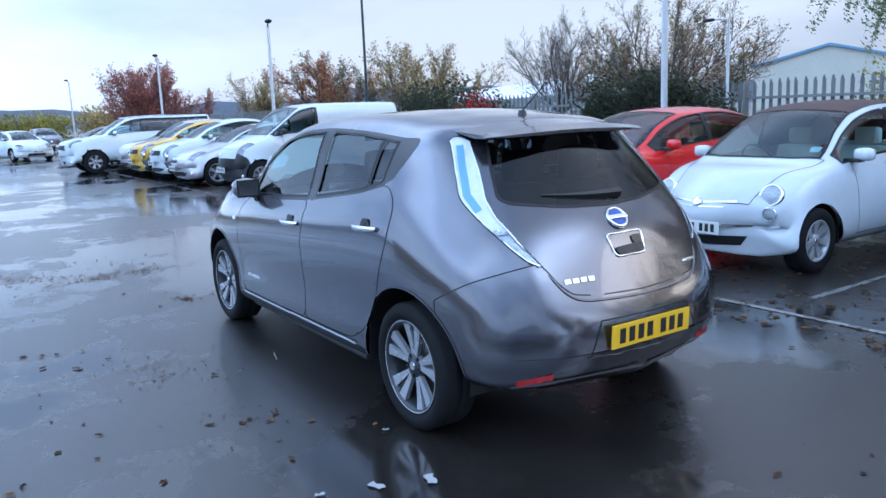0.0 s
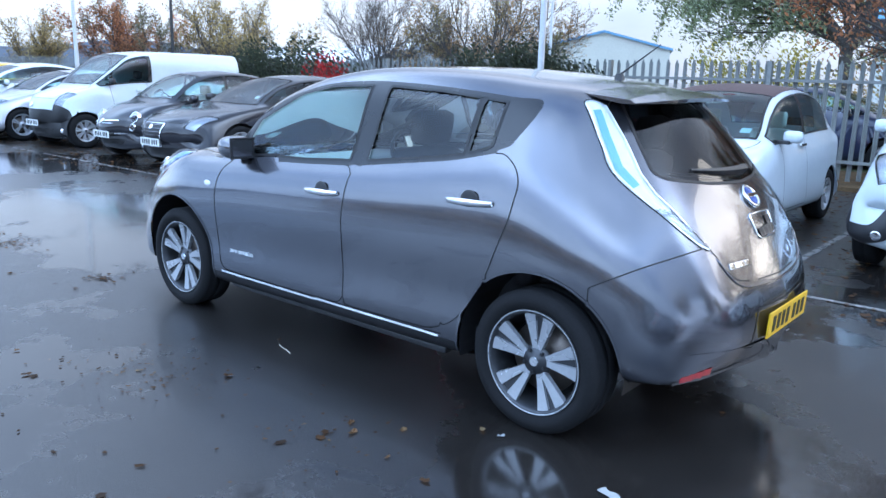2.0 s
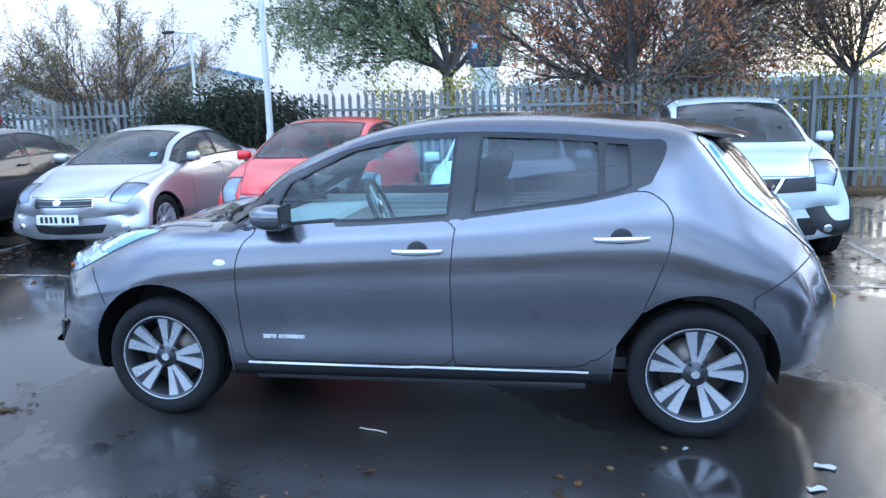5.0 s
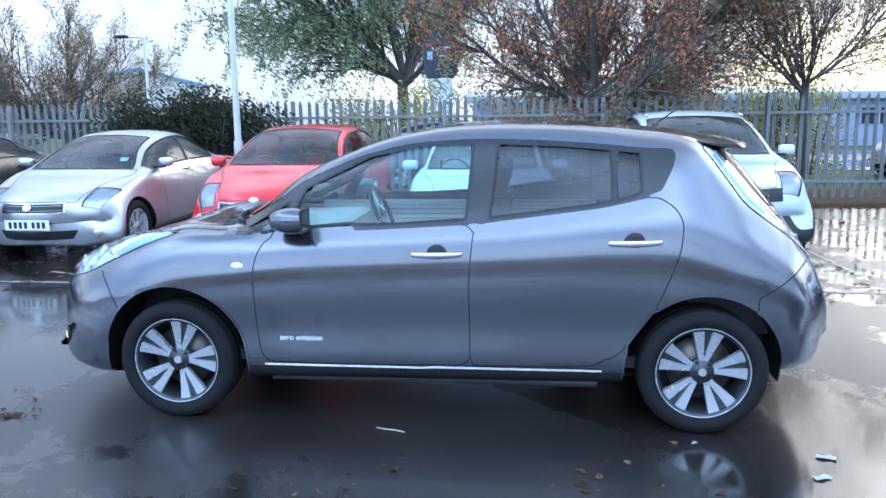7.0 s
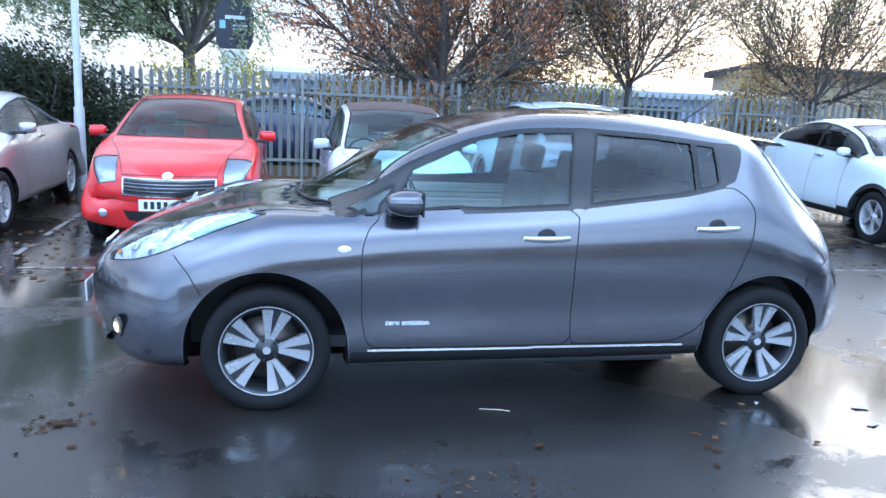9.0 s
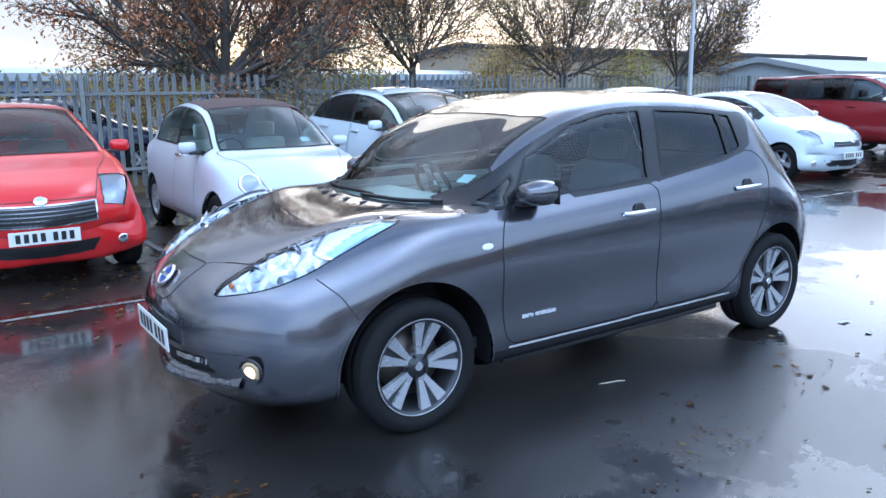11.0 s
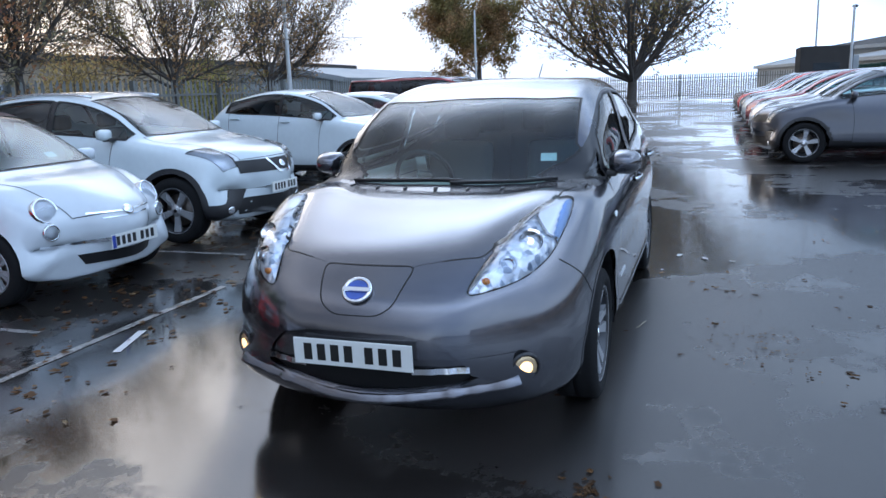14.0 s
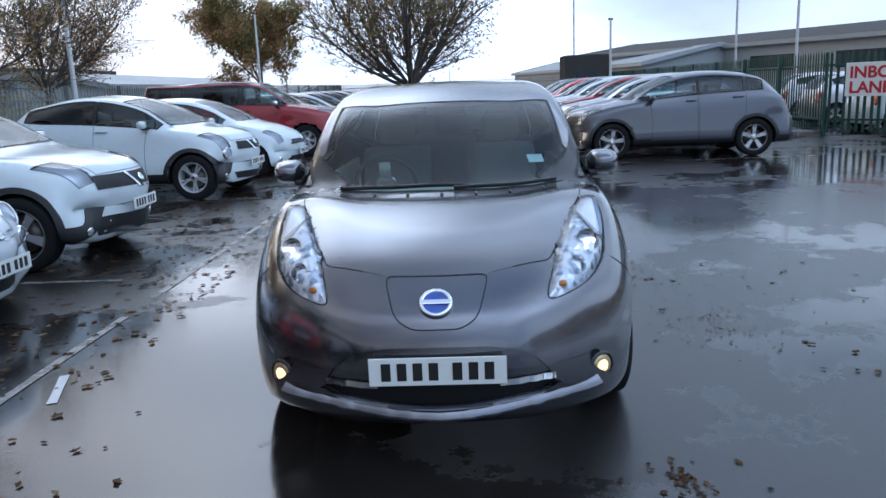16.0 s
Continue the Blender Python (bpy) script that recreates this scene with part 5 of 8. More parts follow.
def make_car(name, label, P, hw, roof, belt, waist, wb, wheel_r, rim_r, colour, m, pillars, glass_end, category="car", group="parked cars", style="plain", spokes=5, rim=SILVERRIM, pocket=DARKRIM, tumble=0.91,
             lamp="slant", grille=None, roof_paint=None, cladding=None, front_plate=True, bumper=None, rails_on_roof=False, privacy=True, screens=True, detail=1, mirror=None, tail_lamp=True, band=False, strip=None, sticker=False, seats=FABRIC, fit_sill=0.24, side_glass_to=None, fogs=True, badge_z=None, intake=(0.52, 0.10), doors=2):
    """A parked car, origin midway between its axles on the ground, nose to +x. pillars: stations of the pillars across the side glass."""
    f = detail
    rails = sedan_rails(P, hw, roof, belt[0], belt[1], waist, fit_sill, tumble)
    sh = Shell(rails, [max(2, int(k * f)) for k in (3, 4, 8, 10, 12, 10, 12, 12, 10, 8, 6, 4, 3)], [max(2, int(k * f)) for k in (6, 6, 12, 8, 9, 2, 2)], True)
    root = empty(name, m, label, category, group)
    ra = wheel_r + 0.045
    for s in (1, -1):
        keep = lambda v, s=s: v[:, 1] * s > hw * 0.55
        for hx in (wb / 2, -wb / 2):
            a = np.linspace(0, math.pi, 24)
            if cladding:
                big = np.concatenate([np.stack([hx + (ra + 0.055) * np.cos(a), wheel_r + (ra + 0.055) * np.sin(a)], 1), [(hx - ra - 0.055, 0.1), (hx + ra + 0.055, 0.1)]])
                sh.cut("cladding", "y", big, keep=keep, snap=0.030 / min(f, 1.6))
            poly = np.concatenate([np.stack([hx + ra * np.cos(a), wheel_r + ra * np.sin(a)], 1), [(hx - ra, 0.1), (hx + ra, 0.1)]])
            sh.cut("void", "y", poly, keep=keep, snap=0.030 / min(f, 1.6), only=("body", "cladding"))
    u0, u1 = 4.22, glass_end
    sg = side_glass_to or u1
    sh.region("side_window", lambda u, v, s: (u > u0) & (u < sg) & (v > 2.14) & (v < 2.90))
    for p in pillars:
        sh.region("pillar", lambda u, v, s: (np.abs(u - p) < 0.055), only=("side_window",))
    sh.region("windscreen", lambda u, v, s: (u > 4.06) & (u < 5.98) & (v < 1.82))
    if screens:
        sh.region("rear_screen", lambda u, v, s: (u > 8.12) & (u < 9.92) & (v < 1.75))
    sh.region("bonnet", lambda u, v, s: (u > 1.9) & (u < 3.98) & (v < 2.0))
    if roof_paint:
        sh.region("roof_panel", lambda u, v, s: (u > 6.0) & (u < 8.12) & (v < 1.9))
    pl = sorted([u0 + 0.35] + list(pillars) + [sg - 0.2])
    nd = 0
    for a, b in zip(pl[:-1], pl[1:]):
        if b - a > 0.8 and nd < doors:
            sh.region("door_%d" % nd, lambda u, v, s, a=a, b=b: (u > a) & (u < b) & (v > 2.90) & (v < 4.80))
            nd += 1
    if cladding:
        sh.region("cladding", lambda u, v, s: (v > 4.66) & (v < 5.6))
    if bumper:
        sh.region("front_bumper", lambda u, v, s: (u < 1.6) & (v > 2.2) | (u < 1.2))
    else:
        sh.region("front_bumper", lambda u, v, s: u < 1.35)
    sh.region("rear_bumper", lambda u, v, s: u > 11.5)
    if tail_lamp:
        sh.region("tail_light", lambda u, v, s: (u > 10.2) & (u < 11.3) & (v > 2.1) & (v < 3.2))
    if lamp == "slant":
        sh.region("headlight", lambda u, v, s: (u > 1.55) & (u < 2.85) & (v > 2.32 - 0.22 * (u - 1.5)) & (v < 2.98))
    t, S = sh.tag, sh.S
    sh.build("body", (t == "body") | (t == "pillar") & (colour is None), colour, root)
    sh.build("bonnet", t == "bonnet", colour, root)
    sh.build("front_bumper", t == "front_bumper", bumper or colour, root)
    sh.build("rear_bumper", t == "rear_bumper", bumper or colour, root)
    sh.build("windscreen", t == "windscreen", SCREEN, root)
    sh.build("rear_screen", t == "rear_screen", TINT if privacy else CLEAR, root)
    if roof_paint:
        sh.build("roof_panel", t == "roof_panel", roof_paint, root, push=0.004)
    if cladding:
        sh.build("cladding", t == "cladding", cladding, root, "black plastic cladding", push=0.006)
    for s in (1, -1):
        side = S == s
        b_pillar = pillars[0] if pillars else 99
        sh.build("front_side_window", (t == "side_window") & side & (sh.U < b_pillar), CLEAR, root, push=-0.004)
        for a, b in zip(pillars, list(pillars[1:]) + [99]):
            sh.build("rear_side_window", (t == "side_window") & side & (sh.U >= a) & (sh.U < b), TINT if privacy else CLEAR, root, push=-0.004)
            sh.build("pillar_trim", (t == "pillar") & side & (np.abs(sh.U - a) < 0.06), GLOSSBLACK, root)
        for k in range(nd):
            d = sh.build("door", (t == "door_%d" % k) & side, colour, root)
            if d is not None and detail >= 0.8:
                c = sh.centres()[(t == "door_%d" % k) & side]
                hx, hz = c[:, 0].min() + 0.13, c[:, 2].max() - 0.10
                near = c[np.argmin((c[:, 0] - hx) ** 2 + (c[:, 2] - hz) ** 2)]
                bm = bmesh.new()
                box(bm, near + np.array((0, 0.02 * s, 0)), (0.19, 0.035, 0.028), bevel=0.010)
                part("door_handle", bm, colour if strip is None else CHROME, d)
        hl = sh.build("headlight", (t == "headlight") & side, LENS, root, push=0.004)
        if hl is not None:
            sh.build("reflector", (t == "headlight") & side, LAMPGREY, hl, push=-0.015)
            c = sh.centres()[(t == "headlight") & side].mean(axis=0)
            bm = bmesh.new()
            ball(bm, c - np.array((0.03, 0, 0.02)), 0.045, (0.8, 0.8, 0.8))
            part("bulb_pod", bm, CHROME, hl, smooth=True)
        sh.build("tail_light", (t == "tail_light") & side, LAMPRED, root, push=0.003)
        for hx in (wb / 2, -wb / 2):
            arch_liner(root, hx, wheel_r, ra - 0.003, hw * 0.965 * s, hw * 0.55 * s)
            wheel(root, (hx, (hw - 0.115) * s, wheel_r), wheel_r, 0.20, s, spokes, rim_r, "dark" if detail < 0.72 else style, rim, pocket, turn=0.4 * s + hx, seg=56 if detail > 1 else 28)
        # mirror
        px = P[5][0] * 0.45 + P[4][0] * 0.55 - 0.22
        zb = belt[0] + 0.085
        mo = new("door_mirror")
        mo.parent = root
        bm = bmesh.new()
        box(bm, (px, (hw + 0.045) * s, zb), (0.10, 0.18, 0.115), pose(0, 0, 0, 0, 0, -8 * s), 0.045)
        part("shell", bm, mirror or colour, mo, smooth=True)
        bm = bmesh.new()
        box(bm, (px - 0.050, (hw + 0.045) * s, zb), (0.006, 0.145, 0.085), pose(0, 0, 0, 0, 0, -8 * s))
        part("mirror_glass", bm, CHROME, mo)
        bm = bmesh.new()
        box(bm, (px, (hw - 0.05) * s, zb - 0.055), (0.09, 0.16, 0.035), bevel=0.01)
        part("stalk", bm, BLACK, mo)
        if rails_on_roof:
            a, b = P[6], P[8]
            vs, fs = pipe([(a[0] + (b[0] - a[0]) * k / 8 - 0.05, roof * 0.93 * s, P[7][1] - 0.015 - 0.05 * (k / 4 - 1) ** 2) for k in range(9)], 0.016)
            link_mesh("roof_rail", vs, fs, SATIN, root)
        if strip is not None:
            bm = bmesh.new()
            box(bm, (-0.1, (hw * 0.997) * s, strip), (wb - 2 * ra - 0.15, 0.02, 0.035), bevel=0.008)
            part("side_strip", bm, colour, root)
    if detail > 0.72:
        sh.seams("glass_seal", ("side_window", "windscreen", "rear_screen"), SEAL, root, 0.022, 0.003)
        sh.seams("shut_line", ("door_0", "door_1", "bonnet") + (("headlight",) if detail > 1.2 else ()), SEAL, root, 0.007, 0.002, skip=("void", "side_window", "windscreen", "pillar", "cladding"))
    # nose
    nz = P[0][1]
    if front_plate:
        p, nn = sh.at("x", 0, nz - 0.02, 1)
        number_plate(root, pose(p.x + 0.016, 0, nz - 0.02), False, band)
    if grille:
        kind, gz, gw, gh, bars = grille
        g = new("grille")
        g.parent = root
        wl = gw / 2 * (0.72 if kind == "shield" else 1.0)
        patch(sh, "mesh_panel", [(-gw / 2, gz + gh / 2), (gw / 2, gz + gh / 2), (wl, gz - gh / 2), (-wl, gz - gh / 2)], SEAL, g, push=0.005)
        for k in range(bars):
            z = gz - gh / 2 + gh * (k + 0.5) / bars
            w = (wl + (gw / 2 - wl) * (k + 0.5) / bars) * 0.97
            hug(sh, "grille_bar", [(-w, z), (w, z)], 0.010, DARKCHROME, g, push=0.010)
        if kind == "vee":
            for s in (1, -1):
                hug(sh, "chrome_vee", [(0.03 * s, gz - gh * 0.62), (0.10 * s, gz - gh * 0.55), (0.20 * s, gz + gh * 0.5)], 0.026, CHROME, g, push=0.014)
        if kind in ("shield", "slats"):
            for z in (gz + gh / 2, gz - gh / 2):
                w = gw / 2 if z > gz else wl
                hug(sh, "grille_surround", [(-w, z), (w, z)], 0.012, SATIN, g, push=0.009)
            for s in (1, -1):
                hug(sh, "grille_surround", [(gw / 2 * s, gz + gh / 2), (wl * s, gz - gh / 2)], 0.016, CHROME, g, push=0.009)
    lo = max(sh.V[(np.abs(sh.V[:, 1]) < 0.1) & (sh.V[:, 0] > P[0][0] - 0.12)][:, 2].min() + 0.03, 0.26)
    patch(sh, "lower_intake", [(-hw * intake[0], lo + intake[1]), (hw * intake[0], lo + intake[1]), (hw * intake[0] * 0.86, lo), (-hw * intake[0] * 0.86, lo)], SEAL, root, push=0.004)
    if fogs:
        for s in (1, -1):
            p, nn = sh.at("x", hw * 0.74 * s, lo + 0.06, 1)
            bm = bmesh.new()
            ball(bm, (0, 0, 0), 0.048, (0.25, 1.0, 0.9), 14)
            o = part("fog_light", bm, CHROME, root, smooth=True)
            o.matrix_basis = Matrix.Translation(p) @ nn.to_track_quat("X", "Z").to_matrix().to_4x4()
    p, nn = sh.at("x", 0, (P[1][1] + P[2][1]) / 2 + 0.02 if badge_z is None else badge_z, 1)
    bm = bmesh.new()
    ball(bm, (0, 0, 0), 0.052, (0.22, 1, 0.85))
    o = part("badge", bm, CHROME, root, smooth=True)
    o.matrix_basis = Matrix.Translation(p + nn * 0.008) @ nn.to_track_quat("X", "Z").to_matrix().to_4x4()
    # cabin
    fl = 0.32 if fit_sill < 0.3 else 0.45
    bm = bmesh.new()
    box(bm, ((P[4][0] + P[9][0]) / 2, 0, fl), (P[4][0] - P[9][0], hw * 1.7, 0.06))
    part("cabin_floor", bm, TRIM_DARK, root)
    bm = bmesh.new()
    box(bm, (P[4][0] - 0.32, 0, belt[0] - 0.10), (0.45, hw * 1.6, 0.2), bevel=0.05)
    part("dashboard", bm, TRIM_DARK, root)
    sx = (P[6][0] + P[7][0]) / 2
    for y in (0.36, -0.36):
        seat = new("seat")
        seat.parent = root
        seat.matrix_basis = pose(sx - 0.25, y, belt[0] - 0.62)
        bm = bmesh.new()
        box(bm, (-0.10, 0, 0.42), (0.16, 0.46, 0.62), pose(0, 0, 0, 0, -12, 0), 0.06)
        box(bm, (0.14, 0, 0.12), (0.5, 0.46, 0.16), bevel=0.05)
        part("cushion", bm, seats, seat, smooth=True)
        bm = bmesh.new()
        box(bm, (-0.18, 0, 0.82), (0.10, 0.25, 0.17), bevel=0.04)
        part("headrest", bm, seats, seat, smooth=True)
    v, f2 = lathe([(0.165, 0.0), (0.185, 0.012), (0.165, 0.024), (0.165, 0.0)], 20, "z")
    st = link_mesh("steering_wheel", v, f2, BLACK, root)
    st.matrix_basis = pose(P[4][0] - 0.62, -0.36, belt[0] - 0.01, 0, -62, 0)
    if sticker:
        bm = bmesh.new()
        box(bm, (0, 0, 0), (0.002, 0.10, 0.075))
        o = part("screen_sticker", bm, STICKER, root)
        o.matrix_basis = pose(P[4][0] - 0.36, 0.42, belt[0] + 0.12, 0, -55, 0)
    return root, sh


def round_lamp(parent, sh, y, z, r):
    p, nn = sh.at("x", y, z, 1)
    o = new("headlight")
    o.parent = parent
    o.matrix_basis = Matrix.Translation(p) @ (nn + Vector((0.9, 0, 0))).to_track_quat("X", "Z").to_matrix().to_4x4()
    for nm, prof, mt in (("bezel", [(r * 0.90, 0.012), (r, 0.018), (r * 1.08, 0.008), (r * 1.10, -0.05)], CHROME), ("reflector", [(r * 0.92, 0.008), (r * 0.6, -0.015), (0, -0.022)], REFLECTOR), ("lens", [(r * 0.94, 0.012), (r * 0.5, 0.026), (0, 0.030)], LENS)):
        v, f = lathe(prof, 28, "z")
        v = [(c, a, b) for a, b, c in v]
        link_mesh(nm, v, f, mt, o)
    return o


def city_car(label, colour, m, canvas, band):
    P = [(1.815, 0.44), (1.83, 0.52), (1.77, 0.66), (1.45, 0.865), (0.99, 0.985), (0.60, 1.235), (0.28, 1.41), (-0.25, 1.485), (-0.95, 1.44), (-1.28, 1.28), (-1.52, 1.00), (-1.62, 0.80), (-1.71, 0.58), (-1.71, 0.46)]
    root, sh = make_car("city_car", label, P, 0.814, 0.545, (0.925, 1.00), 0.60, 2.30, 0.288, 0.185, colour, m, (6.85,), 8.55, style="plain", spokes=7, rim=SILVERRIM, lamp="none", roof_paint=canvas, privacy=False, band=band, strip=0.42, sticker=True, seats=BEIGE, detail=2.0 if canvas else 0.9, badge_z=0.64, fogs=False, intake=(0.50, 0.085), doors=1)
    for s in (1, -1):
        round_lamp(root, sh, 0.560 * s, 0.705, 0.098)
        round_lamp(root, sh, 0.590 * s, 0.550, 0.058)
    hug(sh, "bumper_strip", [(-0.66, 0.452), (-0.30, 0.440), (0.30, 0.440), (0.66, 0.452)], 0.028, CHROME, root, push=0.010, label="chrome bumper strip", n=24)
    for s in (1, -1):
        hug(sh, "nose_strip", [(0.06 * s, 0.640), (0.33 * s, 0.652)], 0.014, CHROME, root, push=0.008)
        hug(sh, "nose_strip", [(0.03 * s, 0.600), (0.24 * s, 0.606)], 0.010, CHROME, root, push=0.006)
    return root


Y = lambda x, y, turn=90.0: pose(x, y, 0, 0, 0, turn)
city_car("white retro city car with a brown canvas roof, wet", PEARL_PAINT, Y(0.02, -4.86), CANVAS, True)
city_car("black retro city car, wet, parked beside a white van", BLACK_PAINT, Y(9.65, -4.55), None, False)
SMALL_HATCH = [(1.98, 0.46), (1.99, 0.56), (1.90, 0.74), (1.55, 0.90), (1.02, 1.03), (0.55, 1.27), (0.15, 1.43), (-0.40, 1.48), (-1.05, 1.43), (-1.45, 1.26), (-1.68, 1.00), (-1.78, 0.82), (-1.86, 0.58), (-1.86, 0.46)]
make_car("small_hatchback", "bright red small hatchback with a wide black slatted grille", SMALL_HATCH, 0.862, 0.56, (0.97, 1.08), 0.64, 2.49, 0.305, 0.205, RED_PAINT, Y(2.38, -5.10), (6.7,), 8.75, grille=("slats", 0.60, 0.86, 0.16, 5), spokes=7, privacy=False, detail=1.9, badge_z=0.715)
COUPE = [(2.08, 0.46), (2.09, 0.56), (2.00, 0.70), (1.62, 0.84), (1.05, 0.98), (0.62, 1.20), (0.20, 1.37), (-0.30, 1.43), (-0.85, 1.37), (-1.25, 1.20), (-1.55, 1.06), (-2.12, 0.98), (-2.24, 0.60), (-2.24, 0.46)]
make_car("coupe_cabriolet", "silver coupe cabriolet with a folding metal roof, wet", COUPE, 0.895, 0.55, (0.96, 1.00), 0.62, 2.58, 0.315, 0.215, SILVER_PAINT, Y(4.98, -5.30), (6.95,), 8.9, grille=("slats", 0.615, 0.72, 0.10, 2), spokes=7, privacy=False, strip=0.52, sticker=True, detail=1.8, badge_z=0.625, doors=1)
SALOON = [(2.42, 0.46), (2.43, 0.58), (2.33, 0.74), (1.90, 0.87), (1.15, 0.99), (0.68, 1.22), (0.22, 1.39), (-0.40, 1.45), (-1.05, 1.38), (-1.50, 1.20), (-1.85, 1.08), (-2.45, 1.02), (-2.60, 0.62), (-2.60, 0.46)]
make_car("saloon", "large black saloon with ten-spoke alloys, wet paint", SALOON, 0.947, 0.58, (0.97, 1.03), 0.64, 2.94, 0.345, 0.255, BLACK_PAINT, Y(7.68, -4.92), (6.75, 8.1), 9.0, grille=("shield", 0.545, 0.50, 0.34, 7), spokes=8, privacy=False, sticker=True, mirror=BLACK, detail=1.4, badge_z=0.66)
SUV = [(2.12, 0.54), (2.14, 0.68), (2.03, 0.87), (1.62, 1.00), (1.02, 1.11), (0.58, 1.36), (0.18, 1.53), (-0.40, 1.60), (-1.20, 1.55), (-1.62, 1.38), (-1.92, 1.08), (-2.08, 0.86), (-2.20, 0.62), (-2.20, 0.50)]
make_car("suv", "white family SUV with black lower cladding, wet", SUV, 0.903, 0.60, (1.06, 1.20), 0.72, 2.65, 0.345, 0.24, WHITE_PAINT, Y(-2.47, -5.25), (6.75, 8.0), 8.8, grille=("vee", 0.76, 1.06, 0.13, 0), cladding=BLACK, rails_on_roof=True, style="dark", rim=RIM, fit_sill=0.28, detail=1.9, badge_z=0.755, intake=(0.70, 0.17))
CROSSOVER = [(1.94, 0.52), (1.96, 0.66), (1.87, 0.87), (1.52, 1.00), (1.02, 1.10), (0.58, 1.34), (0.18, 1.50), (-0.35, 1.57), (-1.10, 1.50), (-1.55, 1.34), (-1.80, 1.06), (-1.94, 0.86), (-2.08, 0.62), (-2.08, 0.50)]


def crossover(label, colour, m, detail=0.9):
    root, sh = make_car("crossover", label, CROSSOVER, 0.883, 0.575, (1.04, 1.20), 0.74, 2.53, 0.335, 0.225, colour, m, (6.75,), 8.7, grille=("vee", 0.76, 0.78, 0.12, 0), cladding=BLACK, spokes=5, fit_sill=0.28, detail=detail)
    for s in (1, -1):
        round_lamp(root, sh, 0.60 * s, 0.66, 0.085)
    return root


crossover("white compact crossover with black wheel-arch cladding", WHITE_PAINT, Y(-7.10, -5.12, 84), 2.0)
crossover("white compact crossover in the far row", WHITE_PAINT, Y(16.7, -4.25), 0.7)
crossover("mustard yellow compact crossover in the far row", YELLOW_PAINT, Y(18.7, -4.15), 0.7)
VAN = [(1.98, 0.48), (2.00, 0.62), (1.90, 0.92), (1.60, 1.06), (1.25, 1.16), (0.80, 1.48), (0.40, 1.76), (-0.30, 1.84), (-2.10, 1.83), (-2.20, 1.60), (-2.24, 1.20), (-2.26, 0.90), (-2.32, 0.62), (-2.32, 0.46)]
make_car("panel_van", "white panel van with a black front bumper", VAN, 0.845, 0.70, (1.16, 1.18), 0.74, 2.72, 0.32, 0.20, WHITE_PAINT, Y(12.35, -4.72), (6.55,), 6.6, category="van", bumper=BLACK, screens=False, spokes=8, tumble=0.95, mirror=BLACK, detail=0.9, tail_lamp=False)
ESTATE = [(2.16, 0.46), (2.17, 0.56), (2.06, 0.72), (1.68, 0.86), (1.10, 0.99), (0.62, 1.23), (0.20, 1.39), (-0.40, 1.44), (-1.10, 1.38), (-1.55, 1.22), (-1.92, 1.04), (-2.26, 0.94), (-2.40, 0.60), (-2.40, 0.46)]
make_car("family_car", "silver family car with swept headlights", ESTATE, 0.897, 0.56, (0.98, 1.06), 0.64, 2.68, 0.32, 0.22, SILVER_PAINT, Y(14.6, -4.45), (6.75, 8.1), 8.9, grille=("slats", 0.60, 0.5, 0.08, 1), detail=0.75)
make_car("suv", "silver SUV in the far row", SUV, 0.903, 0.60, (1.06, 1.20), 0.72, 2.65, 0.345, 0.24, SILVER_PAINT, Y(20.9, -4.5), (6.75, 8.0), 8.8, cladding=BLACK, fit_sill=0.28, detail=0.6)
PICKUP = [(2.42, 0.60), (2.44, 0.76), (2.34, 1.02), (1.90, 1.12), (1.25, 1.22), (0.82, 1.48), (0.42, 1.72), (-0.20, 1.80), (-1.50, 1.79), (-2.35, 1.76), (-2.52, 1.30), (-2.60, 1.00), (-2.68, 0.70), (-2.68, 0.56)]


def pickup(label, colour, m, detail):
    root, sh = make_car("pickup_truck", label, PICKUP, 0.90, 0.63, (1.18, 1.22), 0.86, 3.0, 0.37, 0.22, colour, m, (6.7, 7.62, 7.75, 7.9), 8.95, category="pickup truck", grille=("slats", 0.86, 0.80, 0.16, 2), spokes=6, fit_sill=0.42, rails_on_roof=True, detail=detail, mirror=CHROME)
    return root


pickup("dark red pickup truck with a hard canopy and chrome mirrors", WINE_PAINT, Y(-14.2, -5.25), 0.9)
pickup("white pickup truck parked in the far row", WHITE_PAINT, Y(23.3, -3.45), 0.7)
FAR = (("dark grey hatchback in the far row", SUV_GREY, Y(25.9, -4.2)), ("navy hatchback in the far row", NAVY_PAINT, Y(28.4, -4.3)), ("silver hatchback in the far row", SILVER_PAINT, Y(31.0, -4.3)), ("black hatchback in the far row", BLACK_PAINT, Y(33.6, -4.3)),
       ("white hatchback beside the white crossover", WHITE_PAINT, Y(-9.7, -5.0, 86)))
for lab, col, mm in FAR:
    make_car("small_hatchback", lab, SMALL_HATCH, 0.862, 0.56, (0.97, 1.08), 0.64, 2.49, 0.305, 0.205, col, mm, (6.7, 8.0), 8.75, grille=("slats", 0.62, 0.7, 0.09, 1), detail=0.6)
make_car("saloon", "white two-door saloon facing the yard", COUPE, 0.895, 0.55, (0.96, 1.00), 0.62, 2.58, 0.315, 0.215, WHITE_PAINT, Y(38.0, -1.3, 196), (6.95,), 8.9, detail=0.6)
